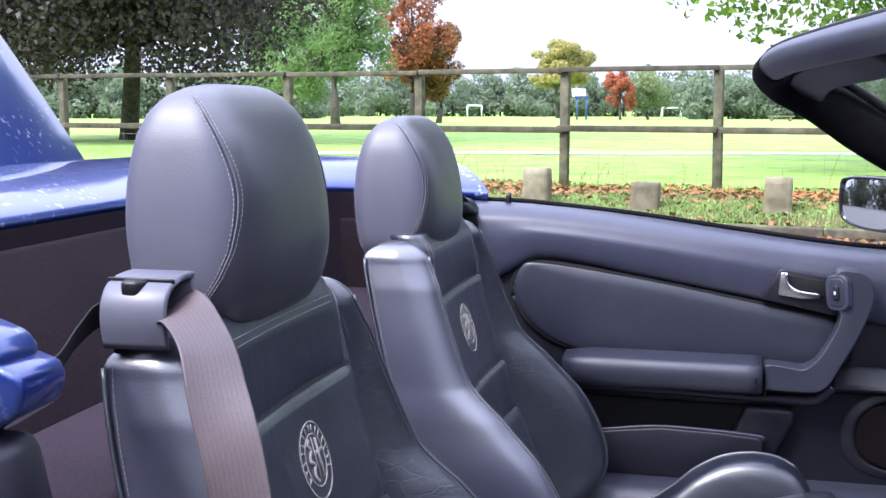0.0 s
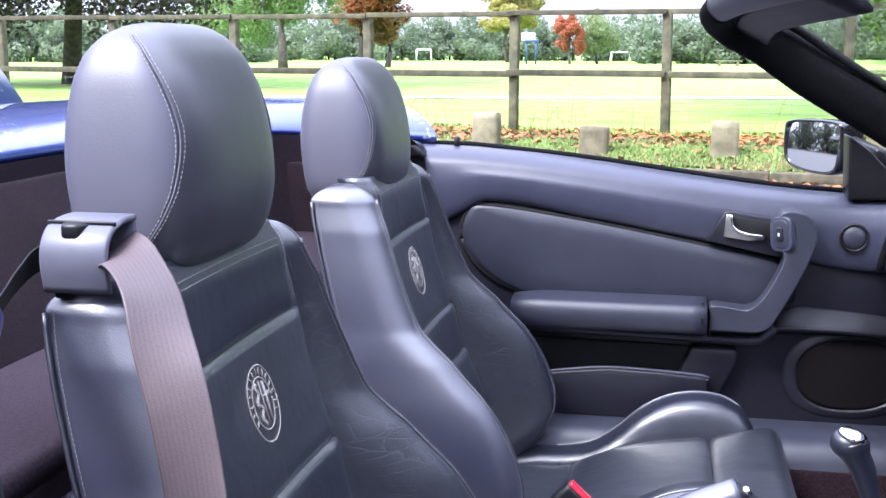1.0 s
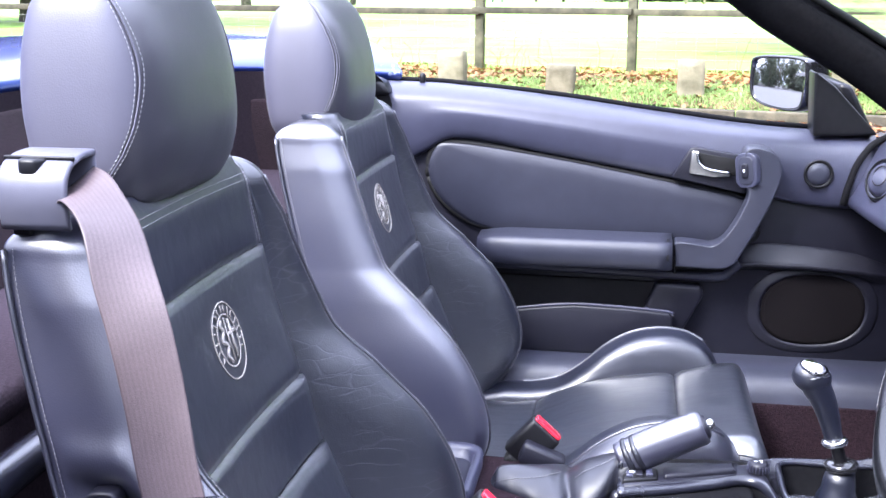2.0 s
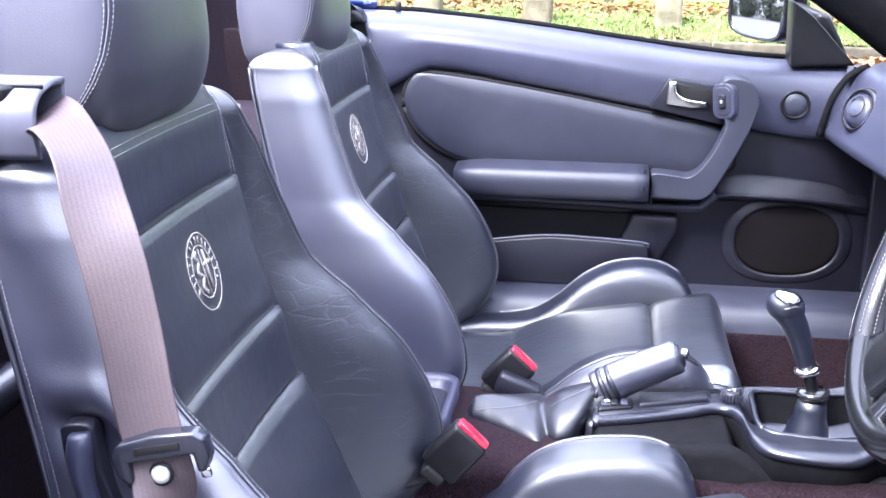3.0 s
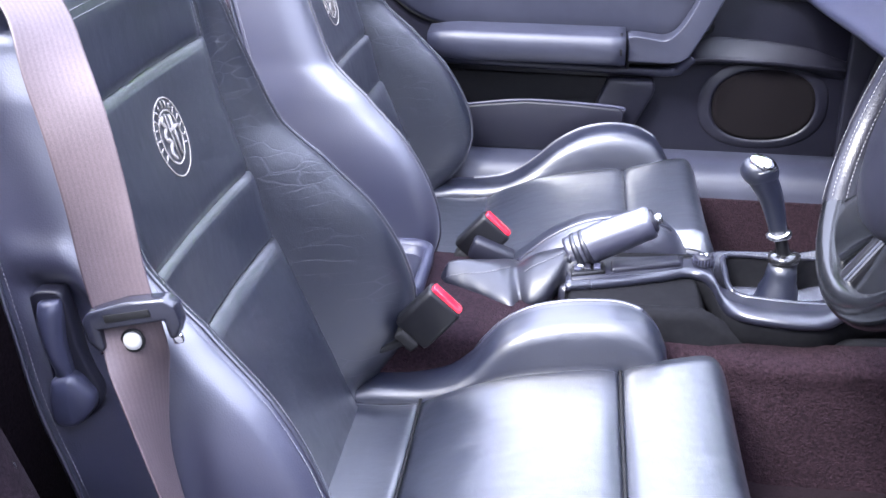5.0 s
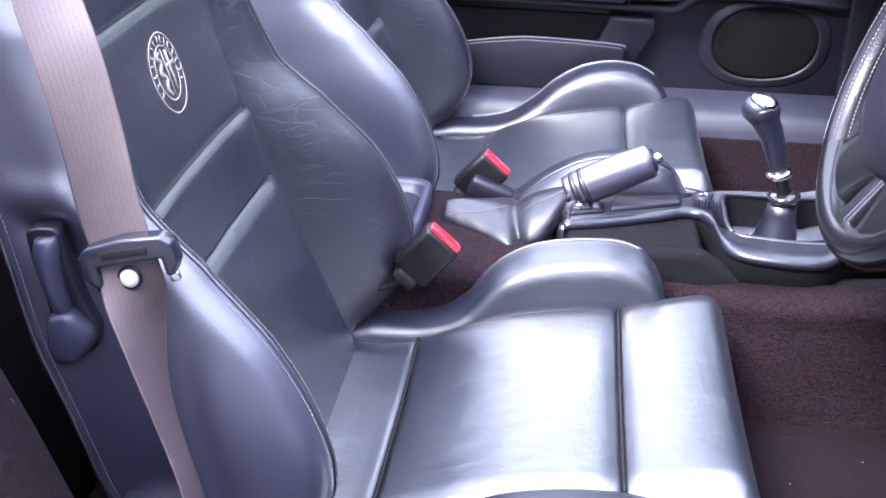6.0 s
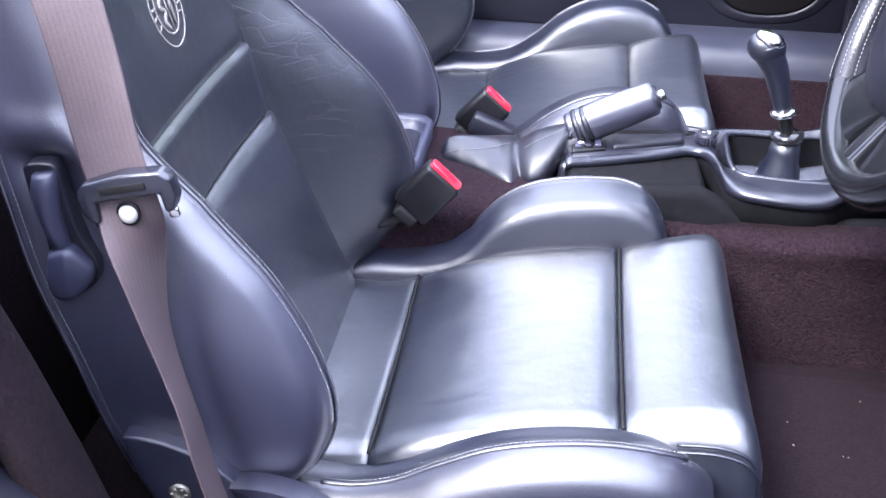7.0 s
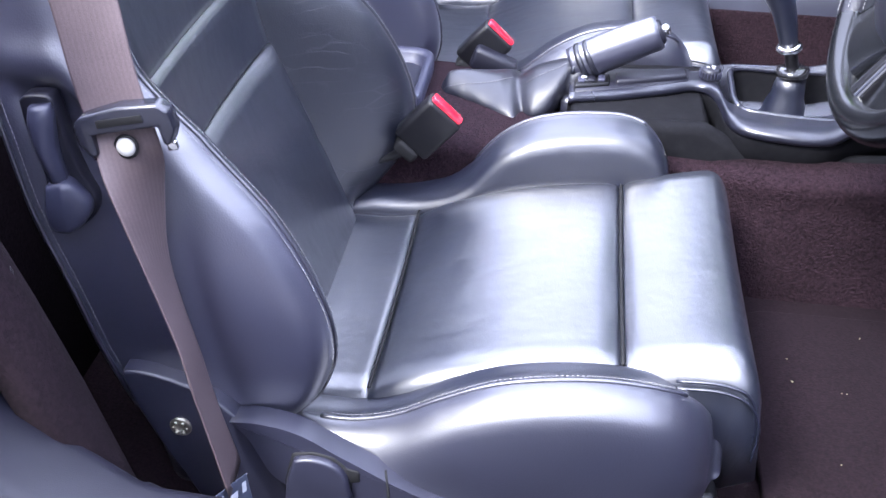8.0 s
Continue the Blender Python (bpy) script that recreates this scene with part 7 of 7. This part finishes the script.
def build_handbrake():
    hb = thing("handbrake", (0.30, 0.385, 0.49), "leather handbrake lever with gathered gaiter on the tunnel", "handbrake")
    y = 0.385
    # gaiter: gathered leather skin from the tunnel up to the grip
    rows = [(0.224, 0.485, 0.500, 0.010), (0.232, 0.481, 0.517, 0.021), (0.25, 0.477, 0.522, 0.031), (0.28, 0.473, 0.521, 0.046), (0.31, 0.466, 0.519, 0.066), (0.328, 0.462, 0.517, 0.074), (0.338, 0.462, 0.519, 0.060), (0.352, 0.462, 0.532, 0.060), (0.372, 0.462, 0.543, 0.054), (0.39, 0.472, 0.551, 0.033), (0.402, 0.49, 0.556, 0.026), (0.412, 0.515, 0.560, 0.020)]

    def skin(x, t, puff=0.0):
        u = (x - 0.224) / 0.188
        lo, hi, w = table(rows, x)
        crease = -0.16 * math.exp(-((x - 0.336) / 0.005) ** 2) - 0.08 * math.exp(-((x - 0.388) / 0.005) ** 2)
        ct, st = math.cos(t), math.sin(t)
        e = 1.75 + 0.4 * u
        r = (abs(ct) ** e + abs(st) ** e) ** (-1 / e)
        wide = 1 - 0.36 * r * st * (1 - 0.7 * u)
        sag = 1 + crease + 0.05 * noise.noise(V((x * 45, t * 1.7, 2))) + puff / w
        lean = 0.014 * u + 0.018 * math.exp(-((x - 0.33) / 0.03) ** 2)
        return V((x - lean * r * st + 0.028 * r * st * u, y + w * r * ct * wide * sag, (lo + hi) / 2 + (hi - lo) / 2 * r * st * (1 + 0.5 * crease) + puff * st))

    g = part("gaiter", loft([[skin(0.224 + 0.188 * i / 75, 2 * math.pi * k / 44) for k in range(44)] for i in range(76)]), gaiter_leather, hb, "gathered grey leather gaiter")
    bm = stitches([skin(0.228 + 0.098 * i / 22, math.pi * (0.93 - 0.40 * i / 22), 0.0012) for i in range(23)])
    part("gaiter_stitching", bm, worn_thread, g)
    part("gaiter_stitching", stitches([skin(0.344 + 0.054 * i / 14, math.pi * (0.66 - 0.12 * i / 14), 0.0012) for i in range(15)]), worn_thread, g)
    part("gaiter_collar", tube(spline([(0.398, y - 0.021, 0.538), (0.405, y, 0.5635), (0.398, y + 0.021, 0.538), (0.408, y, 0.515)], 24, True), 0.0035, 6), leather, g)
    # grip
    axis = [(0.398, y, 0.540), (0.42, y, 0.552), (0.45, y, 0.568), (0.48, y, 0.583), (0.505, y, 0.595)]
    part("grip", tube(spline(axis, 20), 0.0228, 16, flat=1.08, taper=lambda u: 0.95 + 0.08 * math.sin(math.pi * min(1, u * 1.2)) + (-0.08 if u > 0.97 else 0)), flank_leather, hb, "smooth leather grip")
    for u in (0.410, 0.421):
        q = V((u, y, 0.546 + (u - 0.41) * 0.53))
        part("grip_band", revolve([(0.0235, -0.0042), (0.0258, -0.0025), (0.0258, 0.0025), (0.0235, 0.0042)], q, (0.88, 0, 0.47), 20), gaiter_leather, hb)
    part("release_button", revolve([(0.0075, 0.0), (0.0078, 0.010), (0.0065, 0.013), (0.002, 0.0138)], (0.505, y, 0.595), (0.89, 0, 0.45), 16), chrome, hb, "chrome release button")
    part("grip_cap", revolve([(0.016, -0.004), (0.017, 0.0), (0.0145, 0.004), (0.008, 0.005)], (0.505, y, 0.595), (0.89, 0, 0.45), 20), plastic_dark, hb)
    part("lever_screw", revolve([(0.006, 0.0), (0.0065, 0.002), (0.003, 0.003)], (0.414, y - 0.026, 0.532), (0.2, -1, 0.2), 12), chrome, hb)
    part("gaiter_hem", slab([(0.385, y - 0.04), (0.41, y - 0.045), (0.412, y + 0.02), (0.39, y + 0.03)], "z", 0.475, 0.51, 0.008, 2), leather_side, g)


build_handbrake()


def build_gear_lever():
    gl_ob = thing("gear_lever", (0.675, 0.385, 0.50), "leather and chrome gear lever in its gaiter", "gear lever")
    y = 0.385
    part("gaiter", revolve([(0.050, -0.004), (0.044, 0.003), (0.037, 0.010), (0.034, 0.020), (0.0275, 0.032), (0.0265, 0.044), (0.0215, 0.056), (0.0205, 0.068), (0.0175, 0.084)], (0.676, y, 0.464), (0.06, 0, 1), 24), leather, gl_ob, "black leather gear gaiter")
    part("gaiter_ring", revolve([(0.0165, 0.0), (0.0215, 0.002), (0.0215, 0.009), (0.016, 0.012)], (0.681, y, 0.548), (-0.1, 0, 1), 20), gloss_black, gl_ob)
    part("shaft", tube([(0.684, y, 0.54), (0.670, y, 0.592)], 0.0085, 10), black_plastic, gl_ob)
    part("collar", revolve([(0.015, 0.0), (0.0165, 0.002), (0.0165, 0.006), (0.0145, 0.008)], (0.671, y, 0.582), (-0.22, 0, 1), 20), chrome, gl_ob, "chrome collar")
    stem = spline([(0.669, y, 0.589), (0.661, y, 0.616), (0.651, y, 0.643), (0.640, y, 0.663), (0.635, y, 0.677)], 16)
    part("grip", tube(stem, 0.0148, 14, taper=lambda u: 0.76 + 0.72 * u ** 1.1), leather, gl_ob, "black leather gear grip")
    knob = []
    for i in range(12):
        t = math.pi * i / 11
        knob.append((0.0005 + 0.0220 * math.sin(t), -0.0205 * math.cos(t)))
    k = part("knob", revolve(knob, (0.635, y, 0.672), (0.25, -0.1, 1), 24, (1.12, 0.95)), leather, gl_ob, "rounded leather knob")
    part("knob_cap", revolve([(0.0192, 0.0), (0.0187, 0.004), (0.0145, 0.008), (0.0075, 0.0105), (0.001, 0.011)], (0.6375, y - 0.002, 0.6815), (0.35, -0.15, 1), 24, (1.05, 0.95)), chrome, k, "chrome shift plate")


build_gear_lever()


def build_steering_wheel():
    c = V((0.727, 0.0, 0.853))
    nrm = V((-0.93, 0.0, 0.37)).normalized()
    sw = thing("steering_wheel", c, "thick black leather steering wheel with perforated grips", "steering wheel")
    up = (V((0, 0, 1)) - nrm * nrm.z).normalized()
    side = nrm.cross(up)
    R, r_bar = 0.184, 0.0165

    def at(t, r, lift=0.0):
        return c + side * (r * math.cos(t)) + up * (r * math.sin(t)) + nrm * lift

    def bar(t0, t1, n, k, a0=0.0, a1=2 * math.pi, m=18):
        """A stretch of the rim; a0 to a1: how far round the bar it reaches."""
        rows = []
        for i in range(n):
            t = t0 + (t1 - t0) * i / (n - 1)
            rad = at(t, 1.0) - c
            fade = k * (1.0 if a1 - a0 > 6 else 1 - 0.06 * max(0, abs(i / (n - 1) * 2 - 1) - 0.93) / 0.07)
            rows.append([at(t, R) + rad * (fade * math.cos(a)) + nrm * (1.12 * fade * math.sin(a)) for a in (a0 + (a1 - a0) * j / m for j in range(m + (0 if a1 - a0 > 6 else 1)))])
        return loft(rows, caps=False, closed=a1 - a0 > 6)

    part("rim", bar(0, 2 * math.pi, 97, r_bar), wheel_leather, sw, "thick black leather rim")
    for t0, t1 in ((-50, 62), (118, 185)):
        g = bar(radians(t0), radians(t1), 40, r_bar * 1.045, radians(35), radians(215))
        part("perforated_grip", g, perforated, sw, "perforated leather hand grip")
        for a in (80, 128, 172):
            line = []
            for i in range(40):
                t = radians(t0 + 2 + (t1 - t0 - 4) * i / 39)
                rad = at(t, 1.0) - c
                line.append(at(t, R) + rad * (r_bar * 1.05 * math.cos(radians(a))) + nrm * (r_bar * 1.17 * math.sin(radians(a))))
            part("grip_stitching", stitches(line, 0.005, 0.0032, 0.0005), worn_thread, sw)
    # padded hub with a wide lip
    prof = [(0.098, -0.024), (0.112, -0.012), (0.118, 0.006), (0.112, 0.019), (0.09, 0.028), (0.05, 0.033), (0.002, 0.034)]
    part("hub", revolve(prof, c, nrm, 40), plastic_dark, sw, "padded grey wheel hub")
    part("hub_edge", revolve([(0.100, -0.03), (0.1165, -0.016), (0.1205, -0.004), (0.1165, -0.001)], c, nrm, 40), gloss_black, sw)
    # wide side spokes and two narrow lower ones
    for t, w0, w1, mat in ((-64, 0.060, 0.050, wheel_leather), (244, 0.060, 0.050, wheel_leather), (270, 0.012, 0.016, gloss_black)):
        t = radians(t)
        secs = []
        for k in range(12):
            u = k / 11
            r = 0.085 + (R - 0.085) * u
            w = w0 + (w1 - w0) * u - 0.012 * math.sin(math.pi * u) * (w0 > 0.03)
            p = at(t, r, -0.022 * (1 - u))
            tang = at(t + math.pi / 2, 1.0) - c
            secs.append([p + tang * (w * a) + nrm * (0.0115 * b) for a, b in ((1, 0), (0.8, 0.9), (-0.8, 0.9), (-1, 0), (-0.8, -0.9), (0.8, -0.9))])
        part("spoke", loft([spline(s, 18, True) for s in secs]), mat, sw, "dark wheel spoke")
    part("column", revolve([(0.04, -0.02), (0.05, 0.0), (0.05, 0.18), (0.045, 0.22)], c - nrm * 0.06, -nrm, 24), plastic_dark, sw)


build_steering_wheel()
